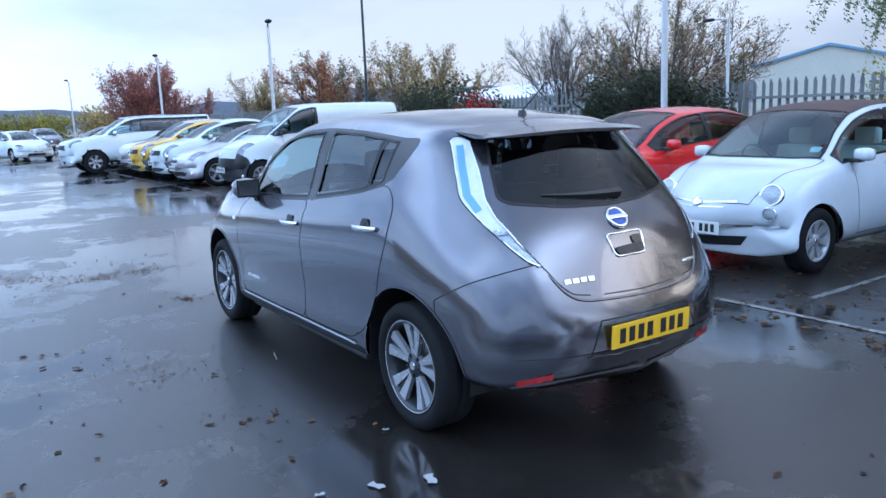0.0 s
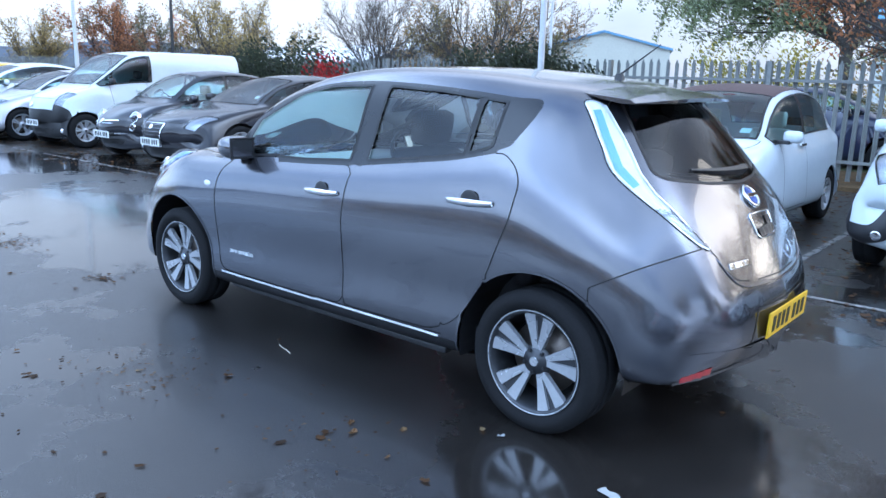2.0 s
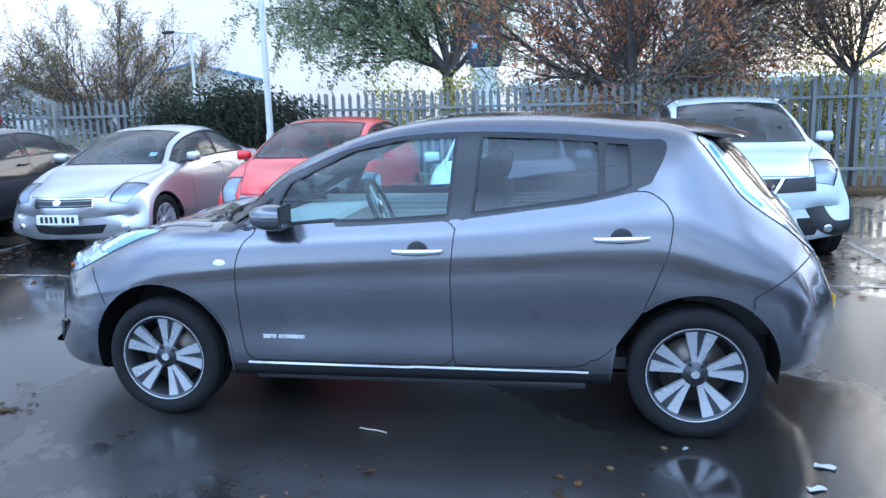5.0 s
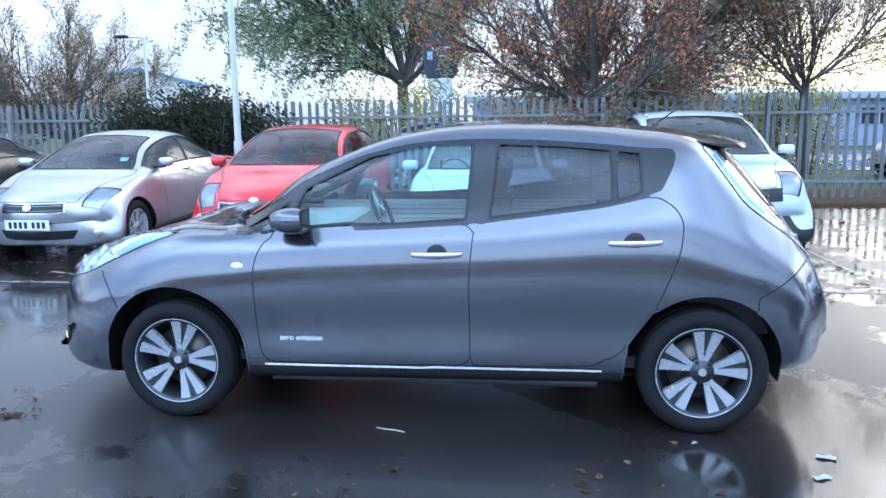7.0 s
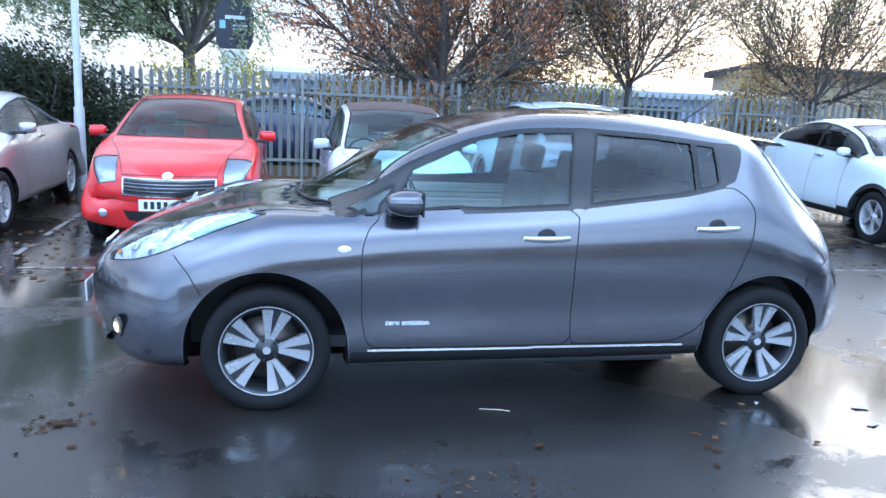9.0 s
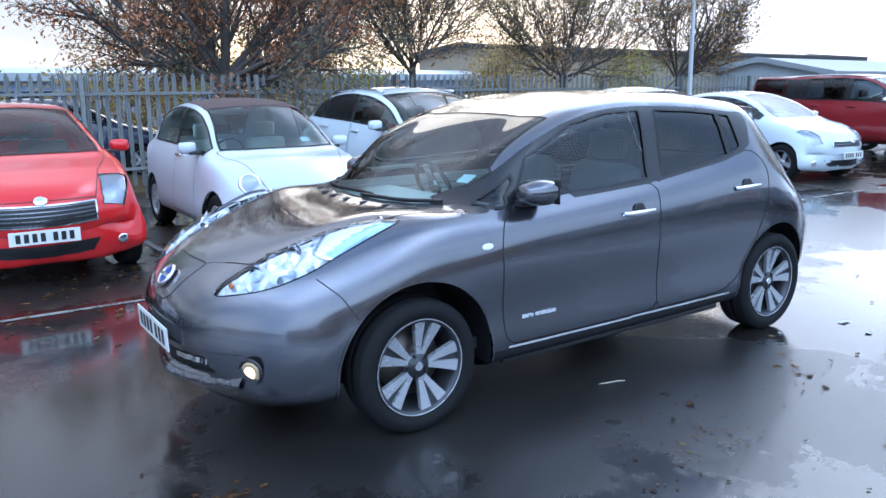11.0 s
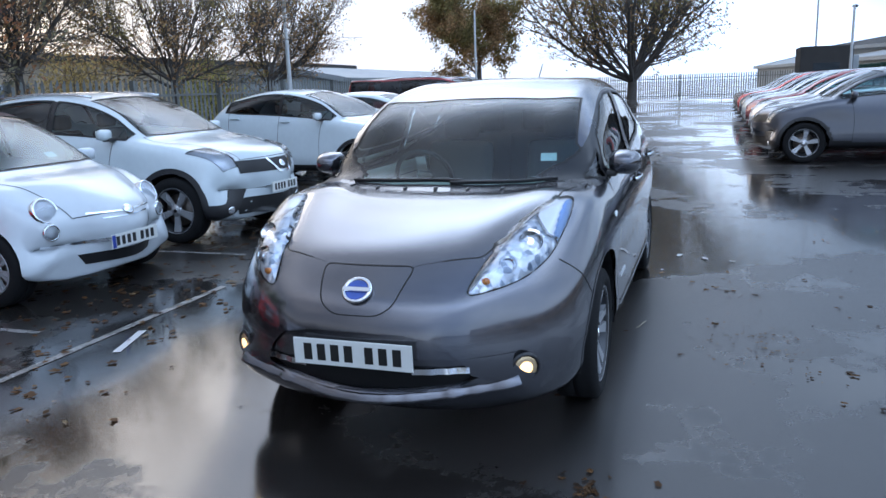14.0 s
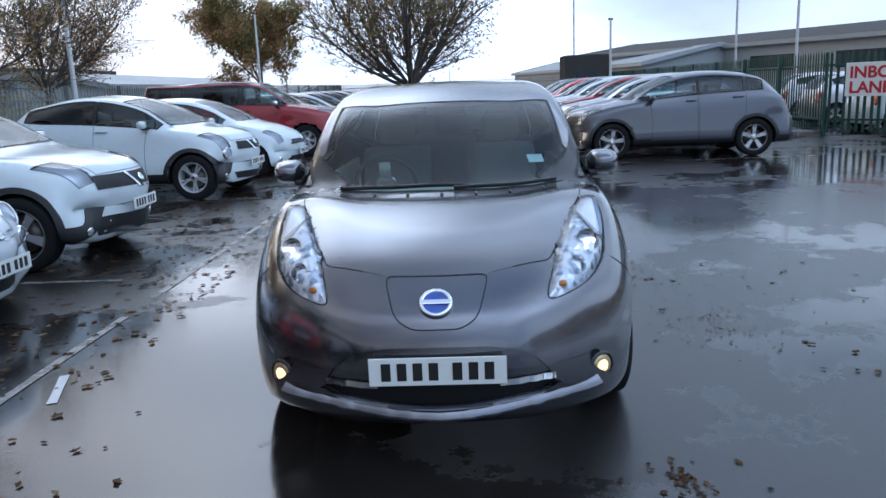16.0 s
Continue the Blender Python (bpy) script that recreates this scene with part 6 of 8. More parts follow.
for k, (lab, col, x, y, turn) in enumerate((("white hatchback in the end row", WHITE_PAINT, 50.0, 1.6, 190), ("silver hatchback in the end row", SILVER_PAINT, 51.0, -1.2, 186), ("dark hatchback in the end row", SUV_GREY, 50.0, -3.9, 184), ("red hatchback in the end row", WINE_PAINT, 51.5, 4.5, 188))):
    make_car("small_hatchback", lab, SMALL_HATCH, 0.862, 0.56, (0.97, 1.08), 0.64, 2.49, 0.305, 0.205, col, Y(x, y, turn), (6.7, 8.0), 8.75, group="end row of cars", detail=0.5)
root, sh = make_car("suv", "dark grey family SUV with five-spoke alloys", SUV, 0.903, 0.60, (1.06, 1.20), 0.72, 2.65, 0.345, 0.24, SUV_GREY, Y(-10.55, 4.14, -90), (6.75, 8.0), 8.8, grille=("vee", 0.76, 1.06, 0.13, 0), cladding=BLACK, style="dark", rim=RIM, fit_sill=0.28, detail=1.5, badge_z=0.755, intake=(0.70, 0.17))
for k, (lab, col) in enumerate((("silver SUV in the angled row", SILVER_PAINT), ("red SUV in the angled row", WINE_PAINT), ("white SUV in the angled row", WHITE_PAINT), ("navy SUV in the angled row", NAVY_PAINT), ("red SUV in the angled row", RED_PAINT), ("black SUV in the angled row", BLACK_PAINT), ("dark SUV in the angled row", SUV_GREY))):
    make_car("suv", lab, SUV, 0.903, 0.60, (1.06, 1.20), 0.72, 2.65, 0.345, 0.24, col, Y(-13.2 - 2.55 * k, 4.2, -94), (6.75, 8.0), 8.8, group="angled row of cars", fit_sill=0.28, detail=0.55)
for k, (lab, col) in enumerate((("black hatchback past the pickup", BLACK_PAINT), ("silver hatchback past the pickup", SILVER_PAINT), ("dark grey hatchback past the pickup", SUV_GREY), ("black hatchback past the pickup", BLACK_PAINT), ("silver hatchback past the pickup", SILVER_PAINT))):
    make_car("small_hatchback", lab, SMALL_HATCH, 0.862, 0.56, (0.97, 1.08), 0.64, 2.49, 0.305, 0.205, col, Y(-17.0 - 2.6 * k, -5.0), (6.7, 8.0), 8.75, detail=0.55)

make_car("small_hatchback", "dark blue hatchback on the verge beyond the fence", SMALL_HATCH, 0.862, 0.56, (0.97, 1.08), 0.64, 2.49, 0.305, 0.205, NAVY_PAINT, Y(0.9, -12.3, 178), (6.7, 8.0), 8.75, group="cars beyond the fence", detail=0.55)
make_car("small_hatchback", "silver hatchback beyond the fence", SMALL_HATCH, 0.862, 0.56, (0.97, 1.08), 0.64, 2.49, 0.305, 0.205, SILVER_PAINT, Y(-10.3, -14.2, 4), (6.7, 8.0), 8.75, group="cars beyond the fence", detail=0.55)
make_car("suv", "dark blue SUV on the road beyond the fence", SUV, 0.903, 0.60, (1.06, 1.20), 0.72, 2.65, 0.345, 0.24, BLUE_PAINT, Y(-6.0, -19.0, 182), (6.75, 8.0), 8.8, group="cars beyond the fence", fit_sill=0.28, detail=0.55)

for lab, col, mm in (("white hatchback behind the green fence", WHITE_PAINT, Y(-14.9, 11.6, 92)), ("silver hatchback behind the green fence", SILVER_PAINT, Y(-17.6, 11.5, 88)), ("white hatchback behind the green fence", WHITE_PAINT, Y(-20.3, 11.6, 90)), ("silver hatchback behind the green fence", SILVER_PAINT, Y(-12.3, 14.0, 95))):
    make_car("small_hatchback", lab, SMALL_HATCH, 0.862, 0.56, (0.97, 1.08), 0.64, 2.49, 0.305, 0.205, col, mm, (6.7, 8.0), 8.75, group="cars behind the green fence", detail=0.55)


# ---- ground ----
def wet_asphalt():
    m = bpy.data.materials.new("wet_asphalt")
    m.use_nodes = True
    nt = m.node_tree
    n, link = nt.nodes.new, nt.links.new
    b = nt.nodes["Principled BSDF"]
    co = n("ShaderNodeTexCoord")

    def tex(scale, detail, rough=0.55):
        t = n("ShaderNodeTexNoise")
        t.inputs["Scale"].default_value, t.inputs["Detail"].default_value, t.inputs["Roughness"].default_value = scale, detail, rough
        link(co.outputs["Object"], t.inputs["Vector"])
        return t.outputs["Fac"]

    def rng(src, a, z, lo, hi):
        r = n("ShaderNodeMapRange")
        r.interpolation_type = "SMOOTHSTEP"
        for k, v in zip(("From Min", "From Max", "To Min", "To Max"), (a, z, lo, hi)):
            r.inputs[k].default_value = v
        link(src, r.inputs["Value"])
        return r.outputs["Result"]

    def math_(op, x, y):
        k = n("ShaderNodeMath")
        k.operation = op
        for i, s in enumerate((x, y)):
            if isinstance(s, float):
                k.inputs[i].default_value = s
            else:
                link(s, k.inputs[i])
        return k.outputs[0]

    patches, damp, grit, fine = tex(0.30, 6, 0.62), tex(1.6, 8, 0.70), tex(85, 4, 0.75), tex(300, 2)
    wet = rng(math_("ADD", patches, math_("MULTIPLY", damp, 0.35)), 0.64, 0.71, 0.0, 1.0)
    off = n("ShaderNodeVectorMath")                          # standing water ahead of the car's front wheel
    off.operation = "MULTIPLY_ADD"
    off.inputs[1].default_value, off.inputs[2].default_value = (0.75, 0.85, 0.0), (-0.75 * 3.2, -0.85 * 0.2, 0.0)
    link(co.outputs["Object"], off.inputs[0])
    far = n("ShaderNodeVectorMath")
    far.operation = "LENGTH"
    link(off.outputs[0], far.inputs[0])
    pool = rng(math_("ADD", far.outputs["Value"], math_("MULTIPLY", damp, 2.2)), 1.60, 2.0, 1.0, 0.0)
    wet = math_("MAXIMUM", wet, pool)
    tone = n("ShaderNodeValToRGB")
    tone.color_ramp.elements[0].color, tone.color_ramp.elements[1].color = (0.004, 0.0034, 0.0031, 1), (0.031, 0.027, 0.0245, 1)
    tone.color_ramp.elements[0].position, tone.color_ramp.elements[1].position = 0.30, 0.72
    link(math_("ADD", math_("MULTIPLY", damp, 0.5), math_("MULTIPLY", grit, 0.5)), tone.inputs["Fac"])
    link(tone.outputs["Color"], b.inputs["Base Color"])
    link(math_("ADD", rng(wet, 0.0, 1.0, 0.28, 0.05), math_("MULTIPLY", damp, 0.12)), b.inputs["Roughness"])
    b.inputs["Coat Weight"].default_value, b.inputs["Coat IOR"].default_value = 0.36, 1.40     # the film of water over it
    link(math_("ADD", rng(wet, 0.0, 1.0, 0.10, 0.0), math_("MULTIPLY", damp, 0.12)), b.inputs["Coat Roughness"])
    b.inputs["IOR"].default_value = 1.6
    b.inputs["Specular IOR Level"].default_value = 0.5
    bump = n("ShaderNodeBump")
    bump.inputs["Distance"].default_value = 0.004
    link(rng(wet, 0.0, 1.0, 0.55, 0.05), bump.inputs["Strength"])
    link(math_("ADD", grit, math_("MULTIPLY", fine, 0.4)), bump.inputs["Height"])
    link(bump.outputs["Normal"], b.inputs["Normal"])
    return m


ASPHALT = wet_asphalt()
LINE = mat("worn_white_line", (0.20, 0.19, 0.18), 0.30, vary=0.6, scale=5, bump=0.3, rough_vary=0.15)
GALV = mat("galvanised_steel", (0.20, 0.21, 0.20), 0.60, 0.25, vary=0.22, scale=3, random_tone=0.12)
GREEN = mat("green_steel_paint", (0.012, 0.062, 0.046), 0.45, vary=0.15)
POLE = mat("grey_lamp_post", (0.55, 0.57, 0.58), 0.5, 0.4, vary=0.15)
POLE_DARK = mat("black_lamp_post", (0.03, 0.03, 0.032), 0.5)
SOIL = mat("leaf_strewn_soil", (0.10, 0.066, 0.036), 0.9, vary=0.6, scale=3, bump=0.8, bump_scale=18)
SOIL.node_tree.nodes["Principled BSDF"].inputs["Specular IOR Level"].default_value = 0.08
GRASS = mat("rough_grass", (0.060, 0.075, 0.026), 0.9, vary=0.5, scale=0.8, bump=0.8, bump_scale=20)
BARK = mat("bark", (0.085, 0.074, 0.066), 0.9, vary=0.4, scale=5, bump=0.9, bump_scale=25)


def leaf_mat(name, base, turned=None):
    """Thin leaves, each of its own tone; turned: the colour of whole sprays that have turned differently."""
    m = mat(name, base, 0.6, vary=0.35, scale=0.9)
    nt = m.node_tree
    geo = nt.nodes.new("ShaderNodeNewGeometry")
    r = nt.nodes.new("ShaderNodeMapRange")
    r.inputs["To Min"].default_value, r.inputs["To Max"].default_value = 0.55, 1.5
    nt.links.new(geo.outputs["Random Per Island"], r.inputs["Value"])
    mul = nt.nodes.new("ShaderNodeMixRGB")
    mul.blend_type, mul.inputs[0].default_value = "MULTIPLY", 1.0
    b = nt.nodes["Principled BSDF"]
    src = b.inputs["Base Color"].links[0].from_socket
    if turned:
        co, spray, pick, other = nt.nodes.new("ShaderNodeTexCoord"), nt.nodes.new("ShaderNodeTexNoise"), nt.nodes.new("ShaderNodeMapRange"), nt.nodes.new("ShaderNodeMixRGB")
        spray.inputs["Scale"].default_value, spray.inputs["Detail"].default_value = 0.55, 3
        pick.inputs["From Min"].default_value, pick.inputs["From Max"].default_value = 0.47, 0.57
        other.inputs[2].default_value = (*turned, 1)
        nt.links.new(co.outputs["Object"], spray.inputs["Vector"])
        nt.links.new(spray.outputs["Fac"], pick.inputs["Value"])
        nt.links.new(pick.outputs["Result"], other.inputs[0])
        nt.links.new(src, other.inputs[1])
        src = other.outputs[0]
    nt.links.new(src, mul.inputs[1])
    nt.links.new(r.outputs["Result"], mul.inputs[2])
    nt.links.new(mul.outputs[0], b.inputs["Base Color"])
    tl, mix = nt.nodes.new("ShaderNodeBsdfTranslucent"), nt.nodes.new("ShaderNodeMixShader")
    mix.inputs[0].default_value = 0.58
    nt.links.new(mul.outputs[0], tl.inputs["Color"])
    out = nt.nodes["Material Output"]
    nt.links.new(b.outputs[0], mix.inputs[1])
    nt.links.new(tl.outputs[0], mix.inputs[2])
    nt.links.new(mix.outputs[0], out.inputs["Surface"])
    return m


LEAF_GREEN = leaf_mat("willow_leaves", (0.25, 0.30, 0.17))
LEAF_RUST = leaf_mat("rust_leaves", (0.40, 0.17, 0.08), (0.20, 0.19, 0.12))
LEAF_BROWN = leaf_mat("brown_leaves", (0.36, 0.22, 0.11), (0.24, 0.20, 0.08))
LEAF_OLIVE = leaf_mat("olive_leaves", (0.30, 0.27, 0.07))
LEAF_RED = leaf_mat("red_leaves", (0.34, 0.12, 0.095))
LEAF_GOLD = leaf_mat("golden_leaves", (0.38, 0.28, 0.12))
LEAF_DARK = leaf_mat("evergreen_leaves", (0.050, 0.060, 0.034))
LEAF_BERRY = leaf_mat("scarlet_leaves", (0.42, 0.03, 0.03))
LITTER = leaf_mat("fallen_leaves", (0.15, 0.075, 0.03))


def litter_tones():
    nt = LITTER.node_tree
    geo, ramp = nt.nodes.new("ShaderNodeNewGeometry"), nt.nodes.new("ShaderNodeValToRGB")
    e = ramp.color_ramp.elements
    e[0].color, e[1].color = (0.020, 0.013, 0.009, 1), (0.40, 0.30, 0.17, 1)
    mid = e.new(0.55)
    mid.color = (0.13, 0.060, 0.022, 1)
    e.new(0.85).color = (0.26, 0.13, 0.05, 1)
    nt.links.new(geo.outputs["Random Per Island"], ramp.inputs["Fac"])
    nt.links.new(ramp.outputs["Color"], nt.nodes["Principled BSDF"].inputs["Base Color"])
    nt.nodes["Principled BSDF"].inputs["Roughness"].default_value = 0.35


litter_tones()

rng_ = np.random.default_rng(5)


def ground_sheet():
    """One sheet to the horizon, fine near the yard, slightly uneven."""
    xs = np.concatenate([[-900, -300, -120, -60], np.linspace(-34, 44, 79), [70, 130, 300, 900]])
    ys = np.concatenate([[-900, -300, -100, -45], np.linspace(-24, 24, 49), [45, 100, 300, 900]])
    vs = [(x, y, 0.0) for x in xs for y in ys]
    k = len(ys)
    fs = [(i * k + j, (i + 1) * k + j, (i + 1) * k + j + 1, i * k + j + 1) for i in range(len(xs) - 1) for j in range(k - 1)]
    return tagged(link_mesh("ground", vs, fs, ASPHALT), "wet dark asphalt yard with puddles and worn patches", "ground", kind="structure")


ground_sheet()


def slab(name, x0, x1, y0, y1, z0, z1, material, label, category, bevel=0.0):
    bm = bmesh.new()
    box(bm, ((x0 + x1) / 2, (y0 + y1) / 2, (z0 + z1) / 2), (x1 - x0, y1 - y0, z1 - z0), bevel=bevel)
    return tagged(part(name, bm, material, None), label, category, kind="structure")


slab("ground_verge", -60, 60, -11.2, -8.75, -0.2, 0.06, SOIL, "strip of soil and fallen leaves under the fence", "verge")
slab("ground_grass", -120, 120, -60, -11.2, -0.3, 0.05, GRASS, "rough grass beyond the fence", "grass")
slab("road", -120, 120, -26, -16, -0.2, 0.075, ASPHALT, "wet road beyond the fence", "road")


FRESH = mat("fresh_white_line", (0.50, 0.51, 0.52), 0.35, vary=0.2, scale=8)


def painted_line(x0, y0, x1, y1, w=0.06, material=None):
    a, b = Vector((x0, y0, 0.004)), Vector((x1, y1, 0.004))
    d = (b - a).normalized()
    s = Vector((-d.y, d.x, 0)) * w / 2
    n = max(2, int((b - a).length / 0.12))
    vs, fs = [], []
    for i in range(n + 1):
        p = a + (b - a) * i / n
        k = 1 + 0.22 * noise.noise(Vector((p.x * 3, p.y * 3, 1)))
        vs += [p + s * k, p - s * k]
    for i in range(n):
        if material or noise.noise(Vector((vs[2 * i].x * 1.3, vs[2 * i].y * 1.3, 4))) < 0.30:
            fs.append((2 * i, 2 * i + 1, 2 * i + 3, 2 * i + 2))
    return tagged(link_mesh("trim_parking_line", vs, fs, material or LINE, smooth=False), "worn white parking bay line", "line", "parking lines", "structure")


painted_line(-28, -2.32, 28, -2.36)
for k in range(-10, 12):
    x = 1.22 + 2.45 * k
    painted_line(x, -2.85, x + 0.04, -7.4)
painted_line(1.02, -2.18, 1.42, -2.04, 0.05, FRESH)
painted_line(3.9, -2.62, 4.5, -2.85, 0.05)
for k in range(10):
    painted_line(-9.2 - 2.55 * k, 2.0, -9.3 - 2.55 * k, 6.6)


# ---- fences ----
def pale(h, w=0.068):
    """One palisade pale: a W-section strip with a split, pointed top."""
    pr = [(-w / 2, 0.012), (-w / 2 + 0.012, 0.0), (-0.010, 0.004), (0, 0.014), (0.010, 0.004), (w / 2 - 0.012, 0.0), (w / 2, 0.012)]
    vs, fs = [], []
    tops = [h - 0.075, h - 0.06, h - 0.005, h - 0.035, h - 0.005, h - 0.06, h - 0.075]
    for (x, y), tz in zip(pr, tops):
        vs += [(x, y, 0.0), (x, y, tz), (x, y - 0.004, 0.0), (x, y - 0.004, tz)]
    for i in range(6):
        a, b = 4 * i, 4 * i + 4
        fs += [(a, b, b + 1, a + 1), (a + 2, a + 3, b + 3, b + 2), (a + 1, b + 1, b + 3, a + 3)]
    me = bpy.data.meshes.new("pale")
    me.from_pydata(vs, [], fs)
    return me


def palisade(name, label, a, b, top, material, near, base=0.10, pitch=0.150):
    """A palisade fence from a to b. near: the stretch along it whose pales are parts of their own."""
    a, b = Vector((*a, 0)), Vector((*b, 0))
    d = b - a
    n = int(d.length / pitch)
    yaw = math.degrees(math.atan2(d.y, d.x))
    root = empty(name, pose(a.x, a.y, 0, 0, 0, yaw), label, "fence")
    me = pale(top - base)
    me.materials.append(material)
    vs, fs, cnt = [], [], 0
    pv, pf = [tuple(v.co) for v in me.vertices], [tuple(p.vertices) for p in me.polygons]
    for i in range(n):
        x = (i + 0.5) * pitch
        jz, jx = random.uniform(-0.012, 0.012), random.uniform(-0.008, 0.008)
        if near[0] <= x <= near[1] and cnt < 300:
            o = new("pale", me)
            o.parent = root
            o.matrix_basis = pose(x + jx, 0, base + jz, 0, random.uniform(-0.6, 0.6), 0)
            cnt += 1
        else:
            k = len(vs)
            vs += [(vx + x + jx, vy, vz + base + jz) for vx, vy, vz in pv]
            fs += [tuple(k + q for q in f) for f in pf]
    if fs:
        tagged(link_mesh("pale_run", vs, fs, material, root, smooth=False), kind="stuff")
    for z in (top - 0.32, base + 0.28):
        bm = bmesh.new()
        box(bm, (d.length / 2, -0.028, z), (d.length, 0.040, 0.045))
        part("rail", bm, material, root)
    for i in range(int(d.length / 2.75) + 1):
        bm = bmesh.new()
        box(bm, (i * 2.75, -0.075, top / 2 - 0.02), (0.055, 0.10, top - 0.02))
        part("post", bm, material, root)
    return root


palisade("palisade_fence", "galvanised steel palisade fence with pointed pales", (34, -9.2), (-52, -9.2), 1.87, GALV, (26.5, 53))
palisade("palisade_fence", "galvanised steel palisade fence across the yard end", (-52, -9.2), (-52, 12), 1.87, GALV, (0, 0))
palisade("green_fence", "green painted steel palisade fence", (-13.6, 8.5), (-9.4, 13.4), 1.95, GREEN, (0, 8))
palisade("green_fence", "green painted steel palisade fence behind the cars", (-52, 8.6), (-13.7, 8.5), 1.95, GREEN, (30, 38))


# ---- trees ----
def tree(name, label, x, y, height, spread, leaf, count, leaf_size, trunk_r=0.16, crown_base=0.3, seed=1, levels=4, category="tree", lean=0.0, droop=0.0, multi=1, z0=0.0, twigs=0):
    """A tree grown limb by limb: tapered trunk, forking branches, twigs, and small leaves set on the outer twigs."""
    r = random.Random(seed)
    vs, fs, tips = [], [], []

    def tube(a, b, ra, rb, seg):
        d = b - a
        if d.length < 1e-4:
            return
        q = d.to_track_quat("Z", "Y").to_matrix()
        k = len(vs)
        for p, rad in ((a, ra), (b, rb)):
            for i in range(seg):
                an = 2 * math.pi * i / seg
                vs.append(p + q @ Vector((rad * math.cos(an), rad * math.sin(an), 0)))
        for i in range(seg):
            fs.append((k + i, k + (i + 1) % seg, k + seg + (i + 1) % seg, k + seg + i))

    def grow(p, way, length, rad, lev):
        steps = 4 if lev < 2 else 3
        q, w = p, way.copy()
        for s in range(steps):
            w = (w + Vector((r.uniform(-1, 1), r.uniform(-1, 1), r.uniform(-0.5, 0.8) - droop * lev * 0.35)) * (0.10 + 0.07 * lev)).normalized()
            nq = q + w * length / steps
            r0, r1 = max(rad * (1 - 0.55 * s / steps), 0.006), max(rad * (1 - 0.55 * (s + 1) / steps), 0.005)
            tube(q, nq, r0, r1, 7 if lev == 0 else 5 if lev < 3 else 3)
            if lev >= levels - 2:
                tips.append((nq, w))
            if lev < levels and (lev > 0 or s >= 1):
                for _ in range(2 if lev < levels - 1 else 3):
                    az, tilt = r.uniform(0, 2 * math.pi), r.uniform(0.45, 1.0)
                    side = w.orthogonal().normalized()
                    side.rotate(Matrix.Rotation(az, 3, w))
                    nw = (w * math.cos(tilt) + side * math.sin(tilt) * spread).normalized()
                    grow(nq, nw, length * r.uniform(0.50, 0.72), r1 * r.uniform(0.45, 0.62), lev + 1)
            q = nq
        tips.append((q, w))
        if lev >= levels - 1:                                # a spray of hair-thin twigs
            for _ in range(twigs):
                side = Vector((r.uniform(-1, 1), r.uniform(-1, 1), r.uniform(-0.6, 1) - droop)).normalized()
                e = q + (w * 0.8 + side).normalized() * r.uniform(0.12, 0.34) * height / 6
                tube(q, e, 0.0045, 0.0025, 3)
                tips.append((e, w))

    for k in range(multi):
        way = Vector((lean + (r.uniform(-0.35, 0.35) if multi > 1 else 0), r.uniform(-0.3, 0.3) if multi > 1 else 0, 1)).normalized()
        grow(Vector((r.uniform(-0.2, 0.2) if multi > 1 else 0, 0, -0.1)), way, height * 0.46, trunk_r * (0.75 if multi > 1 else 1), 0)
    top = max(v.z for v in vs)
    sc = height / top
    vs[:] = [Vector((v.x * sc, v.y * sc, v.z * sc)) for v in vs]
    root = empty(name, pose(x, y, z0, 0, 0, r.uniform(0, 360)), label, category)
    link_mesh("trunk", vs, fs, BARK, root)
    if count:
        lv, lf = [], []
        for _ in range(count):
            p, w = tips[r.randrange(len(tips))]
            p = p * sc + Vector((r.gauss(0, 0.16), r.gauss(0, 0.16), r.gauss(0, 0.14) - droop * abs(r.gauss(0, 0.5))))
            if p.z < height * crown_base * 0.6:
                continue
            n = Vector((r.uniform(-1, 1), r.uniform(-1, 1), r.uniform(-1, 1))).normalized()
            u = n.orthogonal().normalized()
            v = n.cross(u)
            s = leaf_size * r.uniform(0.6, 1.3)
            k = len(lv)
            lv += [p - u * s, p + v * s * 0.45 + n * s * 0.15, p + u * s, p - v * s * 0.45 + n * s * 0.15]
            lf.append((k, k + 1, k + 2, k + 3))
        tagged(link_mesh("crown", lv, lf, leaf, root, smooth=False), kind="stuff")
    return root


